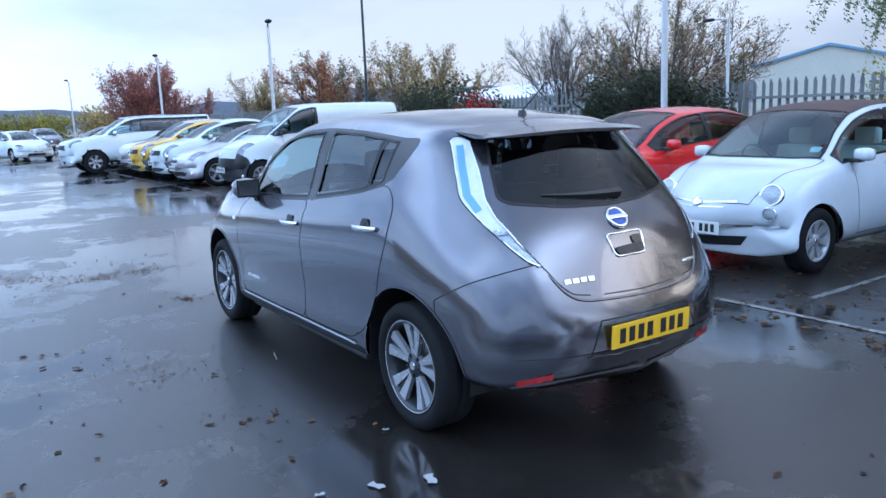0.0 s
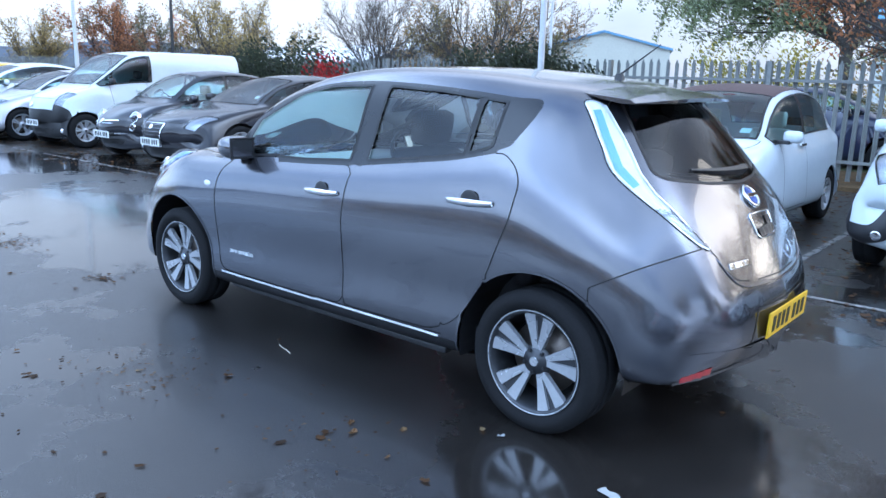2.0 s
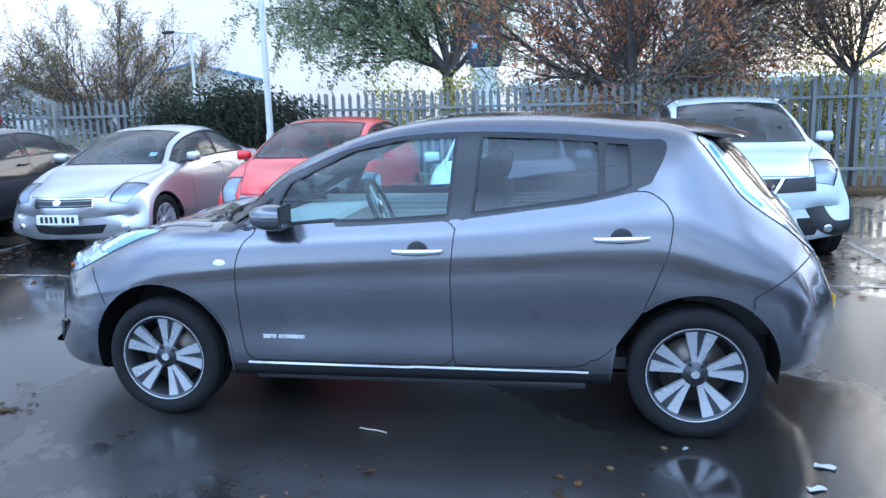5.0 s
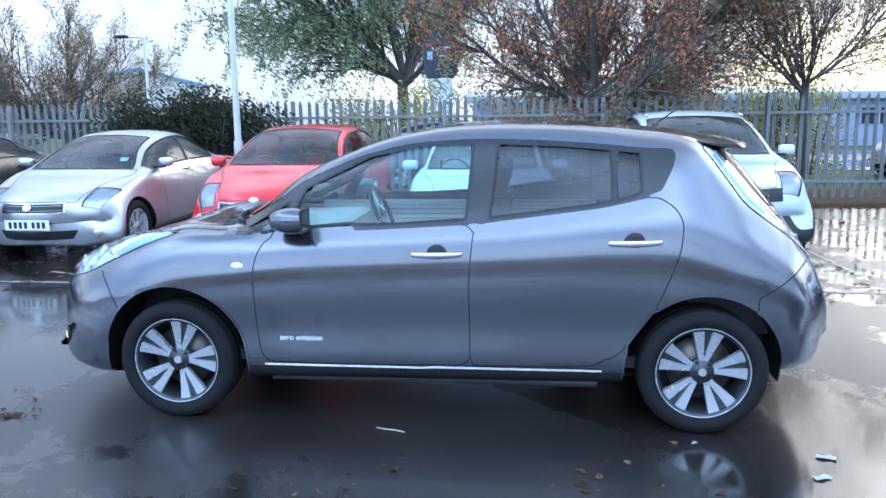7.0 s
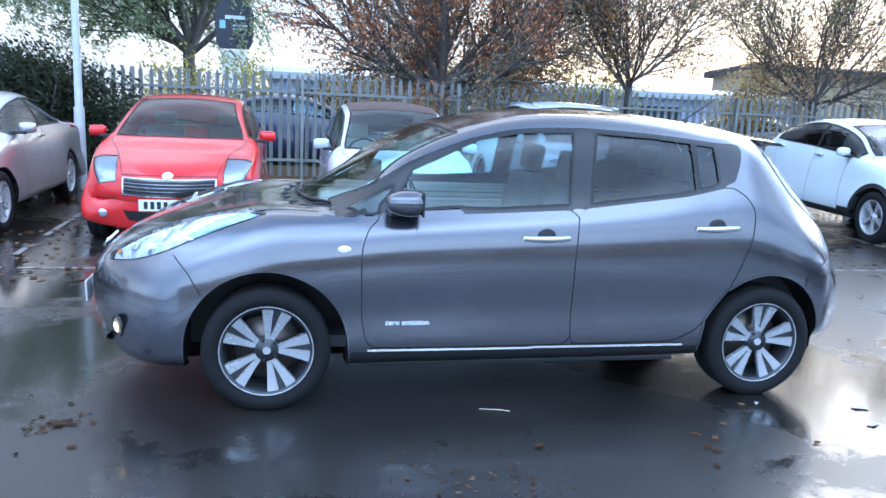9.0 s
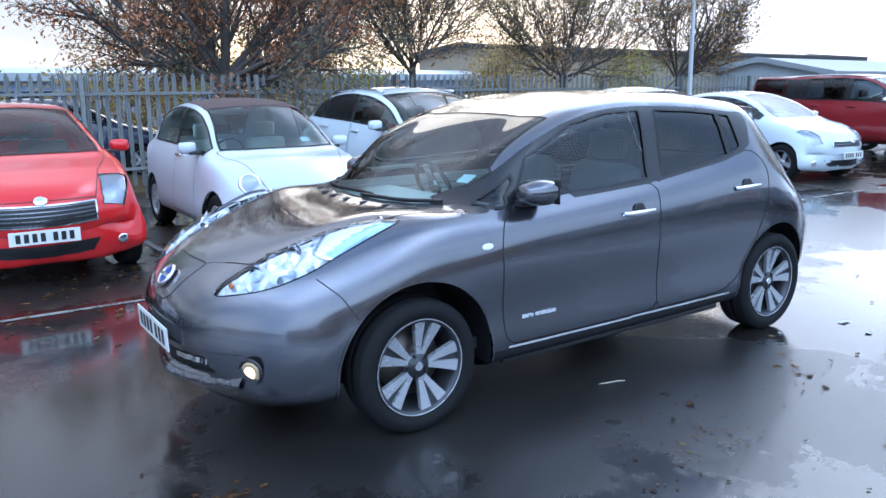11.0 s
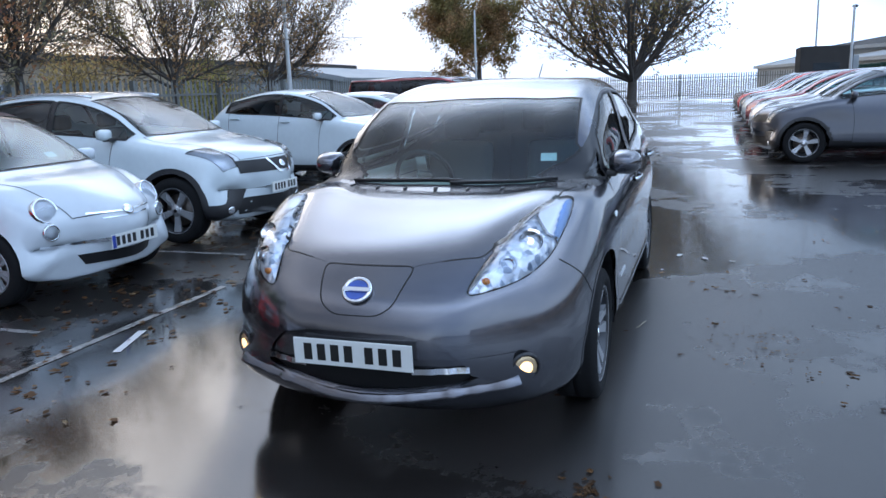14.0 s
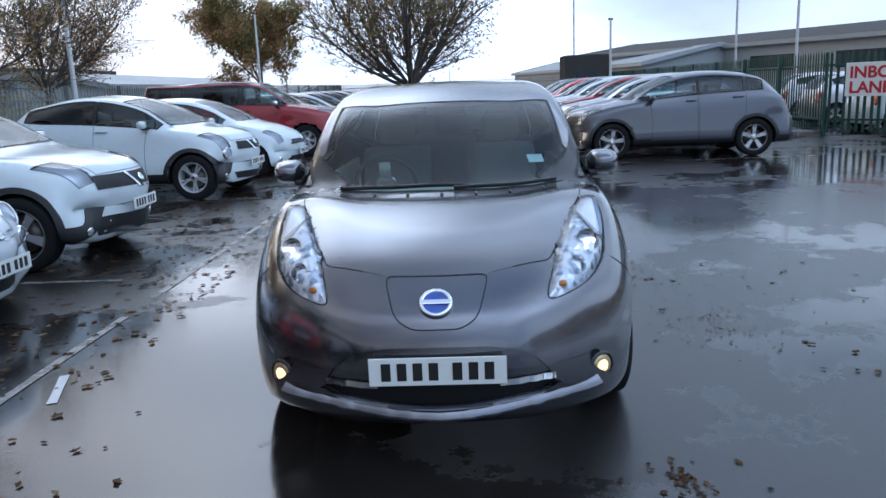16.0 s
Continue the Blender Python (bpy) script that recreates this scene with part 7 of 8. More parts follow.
def fan_tree(name, label, x, y, height, fork, limbs, wide, leaf, count, leaf_size, trunk_r, seed, droop=0.0, category="tree", fine=2, sway=None):
    """A tree whose limbs fan out of one low fork: long arching limbs, side branches all along them, hair-thin twigs and small leaves."""
    r = random.Random(seed)
    vs, fs, tips = [], [], []

    def tube(a, b, ra, rb, seg):
        q = (b - a).to_track_quat("Z", "Y").to_matrix()
        k = len(vs)
        for p, rad in ((a, ra), (b, rb)):
            for i in range(seg):
                an = 2 * math.pi * i / seg
                vs.append(p + q @ Vector((rad * math.cos(an), rad * math.sin(an), 0)))
        fs.extend((k + i, k + (i + 1) % seg, k + seg + (i + 1) % seg, k + seg + i) for i in range(seg))

    def limb(p, way, length, rad, lev):
        steps = (7, 5, 3)[lev]
        q, w = p, way
        for s in range(steps):
            lift = 0.10 - droop * (0.06 + 0.16 * lev) * (s / steps + 0.3)
            w = (w + Vector((r.gauss(0, 1), r.gauss(0, 1), r.gauss(0, 0.7))) * (0.07 + 0.05 * lev) + Vector((0, 0, lift))).normalized()
            e = q + w * length / steps
            tube(q, e, max(rad * (1 - 0.8 * s / steps), 0.0055), max(rad * (1 - 0.8 * (s + 1) / steps), 0.0045), (6, 4, 3)[lev])
            q = e
            if lev:
                tips.append((q, w))
            for _ in range(2 if lev < 2 else fine):
                side = w.orthogonal().normalized()
                side.rotate(Matrix.Rotation(r.uniform(0, 6.283), 3, w))
                tilt = r.uniform(0.35, 0.85)
                nw = w * math.cos(tilt) + side * math.sin(tilt)
                if lev < 2:
                    limb(q, nw, length * r.uniform(0.34, 0.56) * (1 - 0.35 * s / steps), rad * (0.42 - 0.02 * s), lev + 1)
                else:
                    e2 = q + (nw - Vector((0, 0, droop * 0.6))).normalized() * r.uniform(0.10, 0.30) * height / 6
                    tube(q, e2, 0.0045, 0.003, 3)
                    tips.append((e2, nw))

    p = Vector((0, 0, -0.1))
    for k in range(5):
        e = Vector((r.gauss(0, 0.02), r.gauss(0, 0.02), fork * (k + 1) / 5))
        tube(p, e, trunk_r * (1.25 if k == 0 else 1.0 - 0.04 * k), trunk_r * (0.96 - 0.04 * k), 9)
        p = e
    cut_v, cut_f = len(vs), len(fs)
    for k in range(limbs):
        az = 2 * math.pi * (k + r.uniform(-0.3, 0.3)) * 0.382 * 2.62 / 1.0 + k * 2.4
        tilt = wide * math.sqrt((k + 0.35) / limbs)
        way = Vector((math.sin(tilt) * math.cos(az), math.sin(tilt) * math.sin(az), math.cos(tilt)))
        if sway:                                          # a crown grown to one side
            way = (way + Vector(sway)).normalized()
        limb(p - Vector((0, 0, r.uniform(0, 0.35) * fork * 0.4)), way, (height - fork) * r.uniform(0.78, 1.0), trunk_r * r.uniform(0.32, 0.48), 0)
    root = empty(name, pose(x, y, 0, 0, 0, 0 if sway else r.uniform(0, 360)), label, category)
    link_mesh("trunk", vs[:cut_v], fs[:cut_f], BARK, root)
    tagged(link_mesh("branchwork", vs[cut_v:], [tuple(k - cut_v for k in f) for f in fs[cut_f:]], BARK, root), kind="stuff")
    lv, lf = [], []
    for _ in range(count):
        p, w = tips[r.randrange(len(tips))]
        p = p + Vector((r.gauss(0, 0.07), r.gauss(0, 0.07), r.gauss(0, 0.07) - droop * abs(r.gauss(0, 0.22))))
        n = Vector((r.uniform(-1, 1), r.uniform(-1, 1), r.uniform(-1, 1))).normalized()
        u = n.orthogonal().normalized()
        v = n.cross(u)
        s = leaf_size * r.uniform(0.6, 1.3)
        k = len(lv)
        lv += [p - u * s, p + v * s * 0.42, p + u * s, p - v * s * 0.42]
        lf.append((k, k + 1, k + 2, k + 3))
    if lf:
        tagged(link_mesh("crown", lv, lf, leaf, root, smooth=False), kind="stuff")
    return root


def bush(name, label, x, y, rx, ry, rz, leaf, count, size, seed, category="bush"):
    """A dense shrub: stems inside, small leaves over a lumpy mass with gaps."""
    r = random.Random(seed)
    lv, lf = [], []
    lumps = [(Vector((r.uniform(-0.75, 0.75) * rx, r.uniform(-0.6, 0.6) * ry, r.uniform(0.15, 0.72) * rz)), r.uniform(0.30, 0.48)) for _ in range(26)]
    for _ in range(count):
        c, k = lumps[r.randrange(len(lumps))]
        d = Vector((r.gauss(0, 1), r.gauss(0, 1), r.gauss(0, 1))).normalized() * (r.random() ** 0.35)
        p = c + Vector((d.x * rx * k, d.y * ry * k * 1.3, d.z * rz * k * 1.05))
        if p.z < 0.02:
            continue
        n = Vector((r.uniform(-1, 1), r.uniform(-1, 1), r.uniform(-0.2, 1))).normalized()
        u = n.orthogonal().normalized()
        v = n.cross(u)
        s = size * r.uniform(0.6, 1.4)
        q = len(lv)
        lv += [p - u * s, p + v * s * 0.5, p + u * s, p - v * s * 0.5]
        lf.append((q, q + 1, q + 2, q + 3))
    root = empty(name, pose(x, y, 0), label, category)
    tagged(link_mesh("foliage", lv, lf, leaf, root, smooth=False), kind="stuff")
    bm = bmesh.new()
    for _ in range(14):
        a = Vector((r.uniform(-0.5, 0.5) * rx, r.uniform(-0.4, 0.4) * ry, 0))
        cyl(bm, a, a + Vector((r.uniform(-0.5, 0.5) * rx, r.uniform(-0.5, 0.5) * ry, rz * 0.8)), 0.03, 0.008, 5, False)
    tagged(part("stem", bm, BARK, root), kind="stuff")
    return root


fan_tree("willow_tree", "tall willow with thin grey-green leaves beyond the fence", 5.6, -33.0, 14.0, 3.4, 15, 1.2, LEAF_GREEN, 80000, 0.095, 0.32, 3, droop=0.8, sway=(0.22, -0.10, 0.0), fine=1)
fan_tree("oak_tree", "spreading tree with rust-brown leaves beyond the fence", -1.74, -10.6, 5.6, 1.85, 18, 1.72, LEAF_RUST, 30000, 0.046, 0.18, 4, droop=0.35, fine=1)
fan_tree("young_tree", "slim vase-shaped tree with few brown leaves by the fence", -5.28, -9.75, 5.0, 2.1, 10, 1.25, LEAF_BROWN, 9500, 0.040, 0.085, 8, droop=0.15, fine=1)
fan_tree("young_tree", "slim vase-shaped tree with few brown leaves by the fence", -9.5, -9.9, 5.0, 1.9, 11, 1.4, LEAF_BROWN, 9500, 0.040, 0.09, 12, droop=0.15, fine=1)
fan_tree("young_tree", "slim vase-shaped tree with few brown leaves by the fence", -13.9, -10.2, 5.0, 1.9, 11, 1.4, LEAF_BROWN, 9500, 0.040, 0.09, 17, droop=0.15, fine=1)
tree("rounded_tree", "rounded tree with thick brown leaves at the yard's far end", -38.0, -11.3, 8.8, 1.0, LEAF_BROWN, 34000, 0.085, 0.18, seed=21, crown_base=0.15, levels=3)
fan_tree("broad_tree", "broad bare many-branched tree behind the far fence", -46.0, -3.6, 13.0, 1.6, 17, 1.3, LEAF_BROWN, 26000, 0.11, 0.34, 23)
fan_tree("red_tree", "broad dark red autumn tree", 46.0, -9.2, 4.3, 0.5, 9, 1.35, LEAF_RED, 20000, 0.06, 0.2, 31, fine=1)
fan_tree("red_tree", "dark red autumn tree, half bare", 40.0, -8.6, 4.0, 0.5, 8, 1.3, LEAF_RED, 14000, 0.06, 0.2, 33, fine=1)
fan_tree("small_tree", "half-bare brown tree behind the parked cars", 37.5, -13.3, 3.4, 0.5, 7, 1.2, LEAF_GOLD, 8000, 0.055, 0.14, 35, fine=1)
fan_tree("orange_tree", "orange-brown autumn tree behind the parked cars", 31.0, -14.7, 4.0, 0.7, 8, 1.3, LEAF_RUST, 20000, 0.055, 0.16, 37, fine=1)
fan_tree("golden_tree", "rounded tree with golden-brown leaves", 27.0, -17.7, 4.3, 0.6, 9, 1.5, LEAF_GOLD, 18000, 0.055, 0.18, 39, fine=1)
fan_tree("bare_tree", "leafless tree with a fine fan of twigs", 24.5, -24.0, 5.2, 1.3, 11, 1.25, LEAF_BROWN, 0, 0.05, 0.14, 41)
fan_tree("brown_tree", "rounded half-bare brown tree behind the hedge", 16.7, -22.8, 5.2, 0.9, 15, 1.65, LEAF_BROWN, 20000, 0.05, 0.18, 43)
for k, (bx, by, bw, bh) in enumerate(((3.0, -14.6, 1.6, 2.3), (-0.6, -14.9, 2.0, 2.6), (-3.6, -14.8, 1.8, 3.0), (-6.6, -15.2, 1.5, 2.9), (-10.8, -13.6, 1.9, 2.9), (-16.0, -13.4, 2.2, 2.8))):
    bush("wild_shrub", "yellow-green wild shrub beyond the fence", bx, by, bw, 0.9, bh, (LEAF_OLIVE, LEAF_GOLD, LEAF_OLIVE)[k % 3], 6000, 0.045, 70 + k)
bush("evergreen_hedge", "dark evergreen shrub by the lamp post", 5.25, -8.55, 1.65, 0.55, 1.92, LEAF_DARK, 38000, 0.038, 51)
bush("low_hedge", "low dark hedge by the fence", 12.4, -8.7, 2.3, 0.6, 2.2, LEAF_DARK, 20000, 0.045, 52)
bush("scarlet_shrub", "small scarlet-leaved shrub by the fence", 10.4, -8.2, 0.6, 0.5, 2.0, LEAF_BERRY, 2500, 0.045, 53)
for k, (bx, by, bw, bh, lf) in enumerate(((66.0, -12.0, 4.0, 3.0, LEAF_GOLD), (68.0, -4.0, 5.0, 2.6, LEAF_OLIVE), (66.0, 3.5, 4.5, 2.9, LEAF_RUST), (70.0, 12.0, 6.0, 3.2, LEAF_OLIVE), (72.0, 24.0, 8.0, 3.4, LEAF_GOLD))):
    bush("wild_shrub", "tangled autumn thicket at the yard's end", bx, by, 2.5, bw, bh, lf, 6000, 0.14, 90 + k)
bush("low_hedge", "low dark hedge behind the vans", 23.5, -9.9, 4.5, 0.9, 1.5, LEAF_DARK, 7000, 0.07, 54)


# ---- lamp posts and poles ----
def lamp_post(label, x, y, h, yaw=0.0, arm=0.9, head=True, material=None, r=0.055):
    root = empty("street_lamp", pose(x, y, 0, 0, 0, yaw), label, "lamp post", "lamp posts")
    bm = bmesh.new()
    cyl(bm, (0, 0, 0), (0, 0, 1.2), r * 1.5, r * 1.45, 14)
    cyl(bm, (0, 0, 1.2), (0, 0, h), r * 1.1, r * 0.75, 14)
    part("pole", bm, material or POLE, root, smooth=False)
    if head:
        bm = bmesh.new()
        cyl(bm, (0, 0, h), (arm * 0.6, 0, h + 0.06), r * 0.6, r * 0.5, 8)
        part("arm", bm, material or POLE, root)
        bm = bmesh.new()
        ball(bm, (arm * 0.85, 0, h + 0.06), 0.17, (1.5, 0.65, 0.36))
        part("lantern", bm, BLACK, root, smooth=True)
    return root


lamp_post("grey steel pole beside the evergreen shrub", 4.22, -7.6, 7.5, head=False, r=0.05)
lamp_post("grey street lamp behind the parked cars", 19.0, -6.75, 4.35, 160)
lamp_post("grey street lamp in the far row", 31.0, -6.4, 4.3, 160)
lamp_post("grey street lamp beyond the far row", 52.0, -6.0, 4.4, 160)
lamp_post("tall black pole behind the hedge", 26.5, -14.2, 9.0, head=False, material=POLE_DARK, r=0.06)
lamp_post("grey street lamp on the road beyond the fence", 12.0, -20.0, 4.15, 0)
lamp_post("grey street lamp at the yard's far end", -30.0, 6.4, 4.05, 170)
lamp_post("tall slim pole at the yard's far end", -42.0, 6.4, 9.0, head=False, r=0.05)
lamp_post("grey street lamp by the far fence", -33.0, -10.0, 5.2, 0, head=False)
lamp_post("slim pole behind the trees", -12.9, -9.0, 4.4, 0, head=False)
lamp_post("tall slim pole behind the green fence", -30.5, 12.0, 9.0, head=False, r=0.05)
lamp_post("tall slim pole behind the green fence", -24.5, 12.2, 9.0, head=False, r=0.05)

# ---- round board beyond the fence ----
def round_board():
    root = empty("advertising_board", pose(3.46, -30.4, 0, 0, 0, 0) @ Matrix.Scale(1.5, 4), "dark arched advertising board on a white base beyond the fence", "sign")
    bm = bmesh.new()
    box(bm, (0, 0, 1.05), (0.70, 0.16, 2.1), bevel=0.02)
    part("base", bm, PLATE_W, root)
    n = 28
    out = [(0.54 * math.cos(math.pi * i / n), 2.98 + 0.55 * math.sin(math.pi * i / n)) for i in range(n + 1)] + [(-0.50, 2.30), (-0.40, 2.12), (0.40, 2.12), (0.50, 2.30)]
    k = len(out)
    vs = [(x, 0.05, z) for x, z in out] + [(x, -0.05, z) for x, z in out]
    fs = [tuple(range(k)), tuple(range(2 * k - 1, k - 1, -1))] + [(i, k + i, k + (i + 1) % k, (i + 1) % k) for i in range(k)]
    link_mesh("panel", vs, fs, mat("dark_board", (0.016, 0.020, 0.034), 0.4), root, smooth=False)
    pale = mat("board_print", (0.55, 0.65, 0.70), 0.5)
    for x, z, w, h in ((-0.06, 2.98, 0.62, 0.10), (-0.16, 2.76, 0.40, 0.05), (-0.16, 2.66, 0.40, 0.05), (0.32, 2.78, 0.16, 0.22)):
        bm = bmesh.new()
        box(bm, (x, 0.052, z), (w, 0.006, h))
        part("writing_bar", bm, pale if x < 0 else LAMPBLUE, root)


# ---- buildings ----
CLAD_CREAM = mat("cream_cladding", (0.52, 0.50, 0.42), 0.6, vary=0.08, scale=0.4)
CLAD_GREY = mat("grey_cladding", (0.33, 0.36, 0.38), 0.6, vary=0.10, scale=0.4)
CLAD_BLUE = mat("blue_grey_cladding", (0.27, 0.31, 0.43), 0.6, vary=0.12, scale=0.4)
CLAD_TAN = mat("tan_cladding", (0.30, 0.24, 0.17), 0.7, vary=0.14, scale=0.4)
ROOF_GREY = mat("grey_sheet_roof", (0.26, 0.28, 0.29), 0.55, vary=0.14, scale=0.3)
ROOF_WHITE = mat("white_sheet_roof", (0.82, 0.82, 0.80), 0.5, vary=0.06, scale=0.3)
ROOF_PALE = mat("pale_sheet_roof", (0.60, 0.62, 0.62), 0.5, vary=0.08, scale=0.3)
ROOF_DARK = mat("dark_sheet_roof", (0.045, 0.042, 0.040), 0.95, vary=0.2, scale=0.3)
BLUE_TRIM = mat("blue_eaves_trim", (0.12, 0.28, 0.42), 0.5)
WINDOW = mat("dark_window_pane", (0.03, 0.04, 0.05), 0.08)


def shed(label, x, y, yaw, length, width, eaves, ridge, wall, roof, trim, ribs=0, windows=0):
    """An industrial shed, its ridge along x."""
    root = empty("industrial_shed", pose(x, y, 0, 0, 0, yaw), label, "building")
    l, w = length / 2, width / 2
    v = [(-l, -w, 0), (l, -w, 0), (l, w, 0), (-l, w, 0), (-l, -w, eaves), (l, -w, eaves), (l, w, eaves), (-l, w, eaves), (-l, 0, ridge - 0.05), (l, 0, ridge - 0.05)]
    link_mesh("wall", v, [(0, 1, 5, 4), (2, 3, 7, 6), (1, 2, 6, 9, 5), (3, 0, 4, 8, 7)], wall, root, smooth=False)
    o = 0.35
    e2 = eaves - o * (ridge - eaves) / w
    v = [(-l - o, -w - o, e2), (l + o, -w - o, e2), (l + o, 0, ridge), (-l - o, 0, ridge), (l + o, w + o, e2), (-l - o, w + o, e2)]
    v += [(a, b, c + 0.15) for a, b, c in v]
    link_mesh("roof", v, [(0, 1, 2, 3), (3, 2, 4, 5), (6, 9, 8, 7), (9, 11, 10, 8), (0, 6, 7, 1), (5, 4, 10, 11), (1, 7, 8, 2), (2, 8, 10, 4), (0, 3, 9, 6), (3, 5, 11, 9)], roof, root, smooth=False)
    for sx in (-1, 1):
        for sy in (-1, 1):
            bm = bmesh.new()
            a, b = Vector((sx * (l + o + 0.02), 0, ridge + 0.05)), Vector((sx * (l + o + 0.02), sy * (w + o), e2 + 0.05))
            d = b - a
            box(bm, (a + b) / 2, (0.08, d.length, 0.32), pose(0, 0, 0, math.degrees(math.atan2(d.z, abs(d.y))) * sy, 0, 0))
            part("verge_trim", bm, trim, root)
    for sy in (-1, 1):
        bm = bmesh.new()
        box(bm, (0, sy * (w + o), e2 + 0.02), (length + 2 * o, 0.12, 0.3))
        part("gutter", bm, trim, root)
        for k in range(ribs):
            bm = bmesh.new()
            box(bm, (-l + length * (k + 0.5) / ribs, sy * (w + 0.03), eaves / 2), (0.12, 0.06, eaves))
            part("cladding_rib", bm, wall, root)
        for k in range(windows):
            bm = bmesh.new()
            box(bm, (-l + length * (k + 0.5) / windows, sy * (w + 0.02), eaves * 0.6), (length / windows * 0.55, 0.05, eaves * 0.3))
            part("window", bm, WINDOW, root)
    return root


shed("cream gabled industrial shed with blue eaves beyond the road", 63.5, -119.0, -64, 40, 19, 6.0, 8.4, CLAD_CREAM, ROOF_PALE, BLUE_TRIM)
shed("long low industrial shed with a pale roof", 64.0, -56.0, -20, 50, 14, 2.4, 4.2, CLAD_GREY, ROOF_WHITE, ROOF_GREY)
shed("long tan clad shed behind the trees", -42.0, -34.0, 2, 37, 9, 3.6, 4.0, CLAD_TAN, ROOF_DARK, ROOF_DARK, ribs=18)
shed("long blue-grey shed across the road", -16.0, -34.0, 0, 36, 7, 2.2, 2.5, CLAD_BLUE, ROOF_PALE, CLAD_GREY, ribs=24, windows=7)
shed("low grey shed beyond the far fence", -62.0, -28.0, 4, 40, 9, 2.3, 3.2, CLAD_GREY, ROOF_GREY, ROOF_GREY)
shed("large pale shed with a dark roof behind the green fence", -52.0, 34.0, 28, 66, 18, 3.7, 4.9, CLAD_GREY, ROOF_DARK, CLAD_GREY, windows=9)
shed("low pale warehouse with a grey roof", -80.0, 16.0, 10, 44, 12, 2.6, 3.8, CLAD_GREY, ROOF_GREY, CLAD_GREY)
shed("tan clad workshop building across the yard", 6.0, 44.0, 0, 70, 14, 4.0, 4.5, CLAD_TAN, ROOF_GREY, CLAD_GREY, ribs=12, windows=10)
for lab, x, y, sx, sy, sz in (("dark grey portable cabin at the yard end", -36.0, 6.1, 2.4, 2.2, 2.75), ("pale portable cabin behind the cars", -43.0, 7.2, 5.0, 2.2, 2.4)):
    c = empty("portable_cabin", pose(x, y, 0), lab, "cabin")
    bm = bmesh.new()
    box(bm, (0, 0, sz / 2), (sx, sy, sz), bevel=0.05)
    part("box", bm, CLAD_GREY if sx > 3 else ROOF_DARK, c)
    bm = bmesh.new()
    box(bm, (sx / 2, 0, sz * 0.6), (0.06, sy * 0.5, 0.7))
    part("window", bm, WINDOW, c)


def far_hill():
    vs, fs = [], []
    n = 60
    for i in range(n + 1):
        a = radians(-60 + 150 * i / n)
        h = 10 + 9 * noise.noise(Vector((i * 0.13, 2, 0))) + 4 * noise.noise(Vector((i * 0.5, 7, 0)))
        h *= 1.9
        for rr, z in ((520, 0), (600, h * 0.8), (760, h), (900, 0)):
            vs.append((rr * math.cos(a), rr * math.sin(a), z))
    for i in range(n):
        for j in range(3):
            k = i * 4 + j
            fs.append((k, k + 4, k + 5, k + 1))
    # distance haze is put into the woodland's bluish base colour
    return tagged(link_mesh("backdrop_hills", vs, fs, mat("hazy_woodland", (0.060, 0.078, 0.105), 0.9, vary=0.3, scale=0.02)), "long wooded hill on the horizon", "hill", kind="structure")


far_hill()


# ---- sign ----
def sign():
    root = empty("sign", pose(-12.95, 8.72, 0, 0, 0, 49), "white sign with red lettering fixed to the green fence", "sign")
    bm = bmesh.new()
    box(bm, (0.75, 0, 1.29), (1.7, 0.02, 0.74), bevel=0.006)
    part("panel", bm, PLATE_W, root)
    red = mat("sign_red", (0.50, 0.02, 0.03), 0.5)
    for txt, z in (("INBOUND", 1.33), ("LANE", 1.00)):
        cu = bpy.data.curves.new("words", "FONT")
        cu.body, cu.size, cu.extrude, cu.offset = txt, 0.35, 0.002, 0.010
        cu.materials.append(red)
        o = new("lettering", cu)
        o.parent = root
        o.matrix_basis = pose(-0.02, -0.014, z, 90, 0, 0)
    return root


# ---- fallen leaves ----
def litter(name, label, count, area, size, seed, material, clump=None):
    r = random.Random(seed)
    vs, fs = [], []
    for _ in range(count):
        if clump and r.random() < 0.75:
            cx, cy, s = clump[r.randrange(len(clump))]
            x, y = r.gauss(cx, s), r.gauss(cy, s)
        else:
            x, y = r.uniform(area[0], area[1]), r.uniform(area[2], area[3])
        a = r.uniform(0, 6.283)
        s = size * r.uniform(0.5, 1.4)
        u, v = Vector((math.cos(a), math.sin(a), r.uniform(-0.06, 0.06))), Vector((-math.sin(a), math.cos(a), r.uniform(-0.06, 0.06)))
        p = Vector((x, y, 0.005))
        k = len(vs)
        slim, curl = r.uniform(0.45, 0.95), r.uniform(0.0, 0.35)
        for i in range(10):                              # a lobed outline, its rim curling up
            an = 2 * math.pi * i / 10
            q = s * (1.0 if i % 2 == 0 else r.uniform(0.45, 0.75)) * r.uniform(0.8, 1.1)
            vs.append(p + u * q * math.cos(an) + v * q * slim * math.sin(an) + Vector((0, 0, s * curl * r.random())))
        vs.append(p)
        fs += [(k + 10, k + i, k + (i + 1) % 10) for i in range(10)]
    return tagged(link_mesh(name, vs, fs, material, smooth=False), label, "leaves", kind="stuff")


litter("fallen_leaves", "wet brown leaves strewn over the parking bays", 9000, (-14, 14, -8.9, -1.9), 0.032, 61, LITTER)
litter("fallen_leaves", "drift of leaves under the fence", 2600, (-20, 12, -11, -8.2), 0.04, 62, LITTER)
litter("fallen_leaves", "patch of small wet reddish leaves on the asphalt", 130, (-0.2, 1.1, 1.3, 2.0), 0.011, 66, LITTER, [(0.44, 1.63, 0.16), (0.60, 1.70, 0.10), (0.25, 1.60, 0.12)])
litter("fallen_leaves", "sparse patch of small wet leaves on the asphalt", 50, (-1.3, -0.2, 1.2, 1.9), 0.010, 67, LITTER, [(-0.7, 1.52, 0.20)])
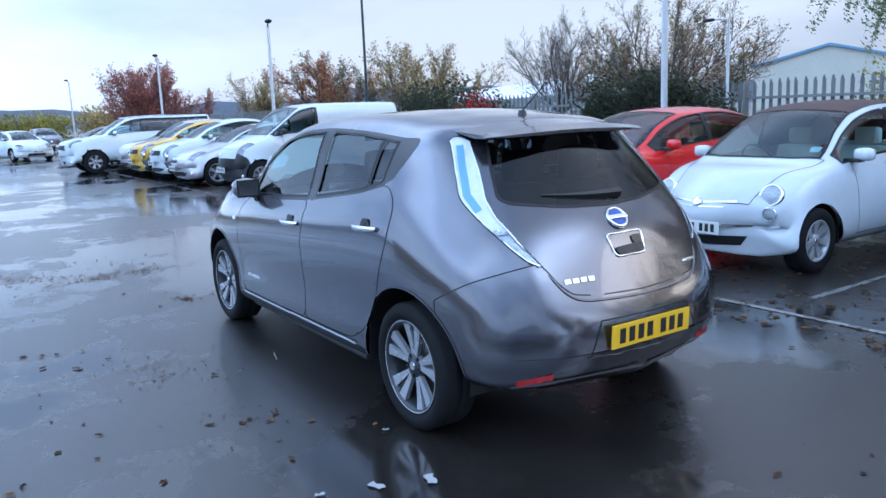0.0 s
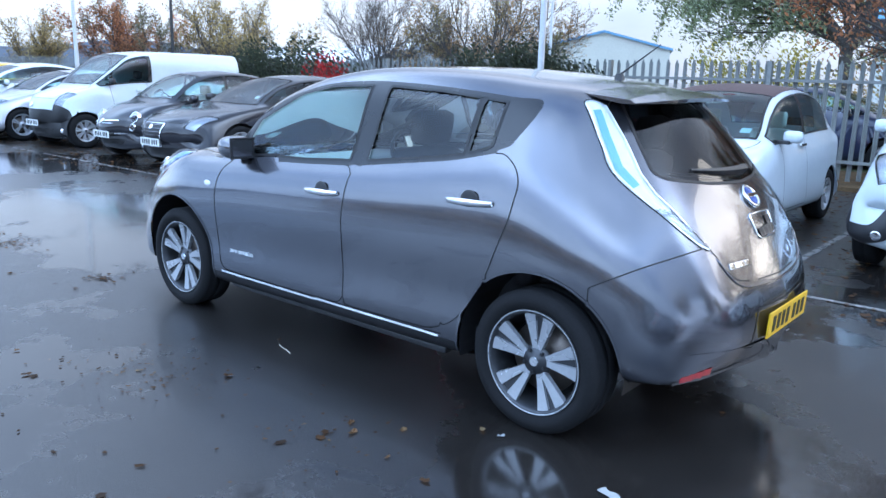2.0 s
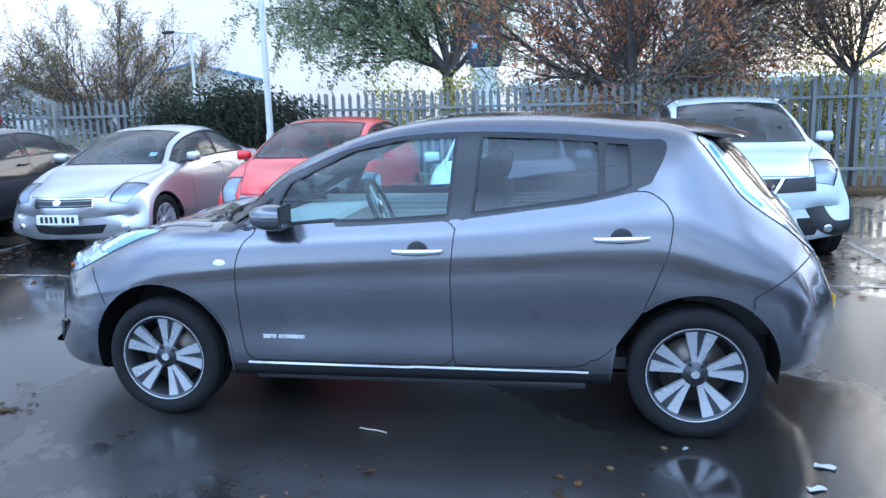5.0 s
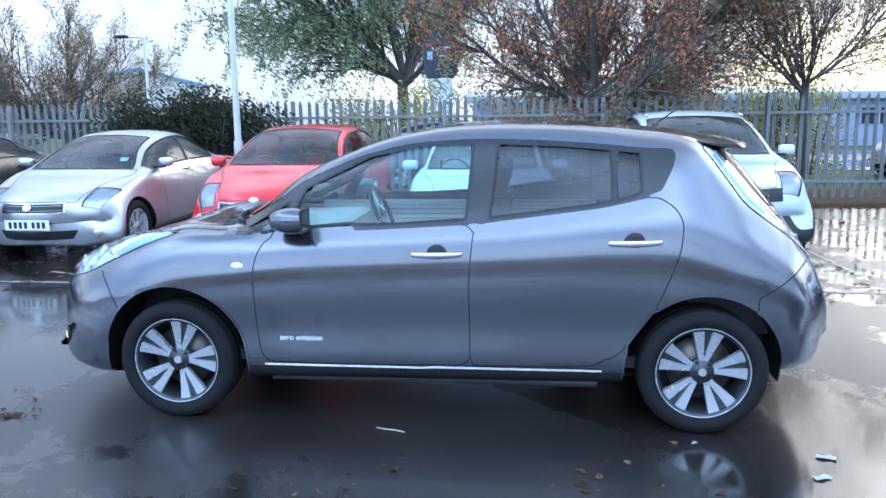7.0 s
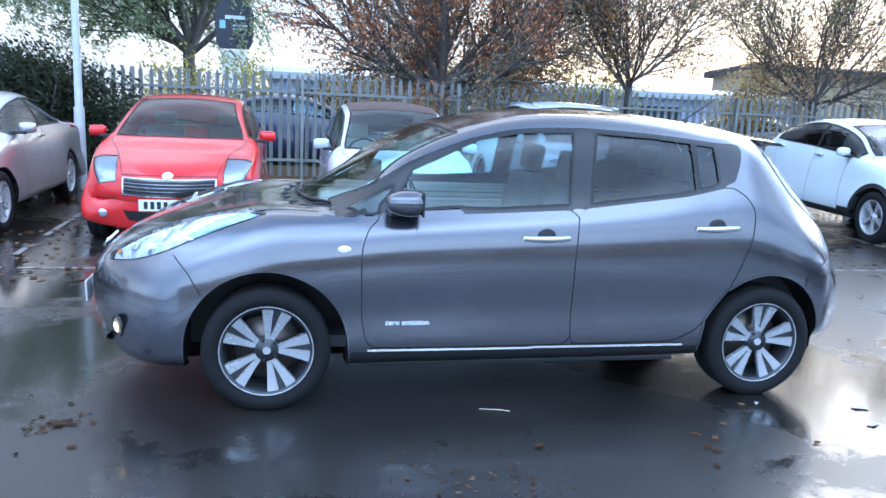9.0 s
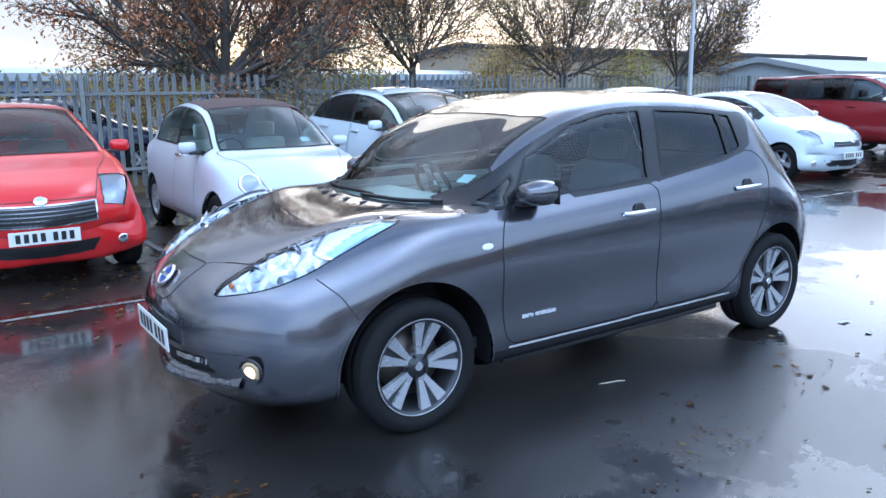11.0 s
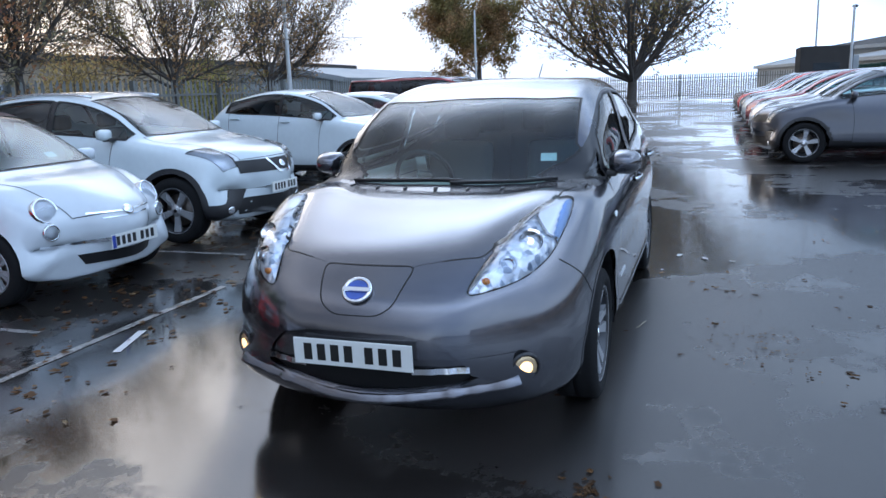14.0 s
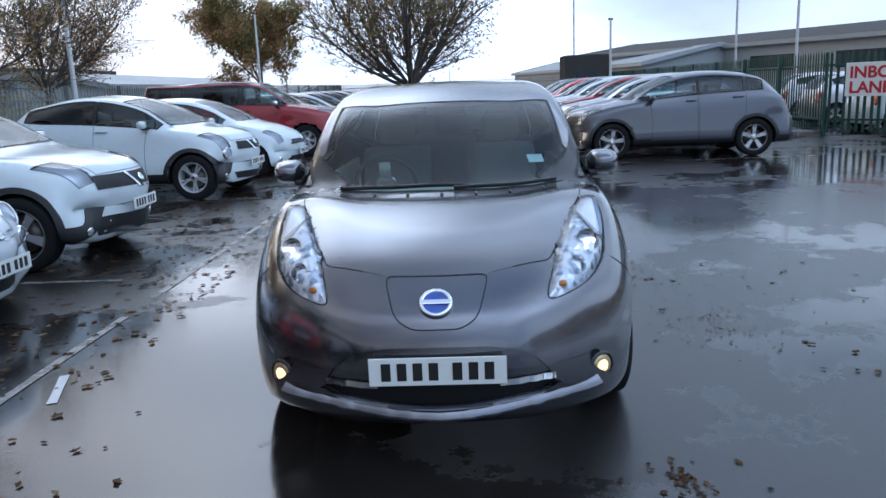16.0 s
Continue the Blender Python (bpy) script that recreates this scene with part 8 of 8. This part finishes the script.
litter("fallen_leaves", "small wet leaves scattered over the far yard", 420, (-13, -2.5, -2.2, 5.5), 0.016, 68, LITTER)
litter("fallen_leaves", "dark sodden clump of leaves by the front of the hatchback", 36, (2.2, 2.4, 0.9, 1.0), 0.018, 69, LITTER, [(2.30, 0.93, 0.020), (2.42, 0.98, 0.03), (2.9, 1.3, 0.02)])
litter("fallen_leaves", "band of wet leaves and grit left by run-off", 420, (3.4, 5.2, 0.6, 2.6), 0.016, 71, LITTER, [(4.6, 2.05, 0.16), (4.25, 1.85, 0.15), (3.95, 1.6, 0.14), (3.92, 1.3, 0.10), (3.95, 0.95, 0.10)])
litter("fallen_leaves", "wet leaves scattered on the yard", 90, (-6, 7, -2.3, 5), 0.026, 63, LITTER, [(-0.1, 2.1, 0.35), (0.9, 2.3, 0.3), (2.3, 0.95, 0.18), (-0.9, 1.5, 0.25), (2.3, -1.5, 0.2), (-1.0, 2.3, 0.3)])
sign()
round_board()


# ---- litter ----
def scrap(x, y, yaw, w, h):
    """A sodden, slightly curled scrap of paper."""
    n = 6
    vs, fs = [], []
    for i in range(n + 1):
        for j in range(3):
            u, v = i / n - 0.5, j / 2 - 0.5
            vs.append((u * w + 0.004 * math.sin(5 * v), v * h + 0.005 * math.sin(7 * u), 0.004 + 0.006 * abs(math.sin(4 * u + 2 * v))))
    for i in range(n):
        for j in range(2):
            fs.append((i * 3 + j, i * 3 + j + 1, i * 3 + j + 4, i * 3 + j + 3))
    o = link_mesh("paper_scrap", vs, fs, PAPER)
    o.matrix_world = pose(x, y, 0, 0, 0, yaw)
    return tagged(o, "small sodden white paper scrap on the asphalt", "litter", "paper scraps")


PAPER = mat("sodden_paper", (0.36, 0.37, 0.37), 0.5, vary=0.2)
for args in ((-1.78, 1.30, 15, 0.075, 0.035), (-1.87, 1.09, -20, 0.085, 0.04), (-1.70, 1.52, 60, 0.04, 0.02), (-1.30, 0.98, 30, 0.03, 0.018)):
    scrap(*args)
vs, fs = pipe([(0.12, 0.97, 0.006), (0.17, 0.955, 0.009), (0.22, 0.945, 0.008), (0.27, 0.925, 0.006)], 0.004, 6)
tagged(link_mesh("twig", vs, fs, mat("pale_twig", (0.34, 0.30, 0.24), 0.7)), "short pale twig lying on the wet asphalt", "twig")
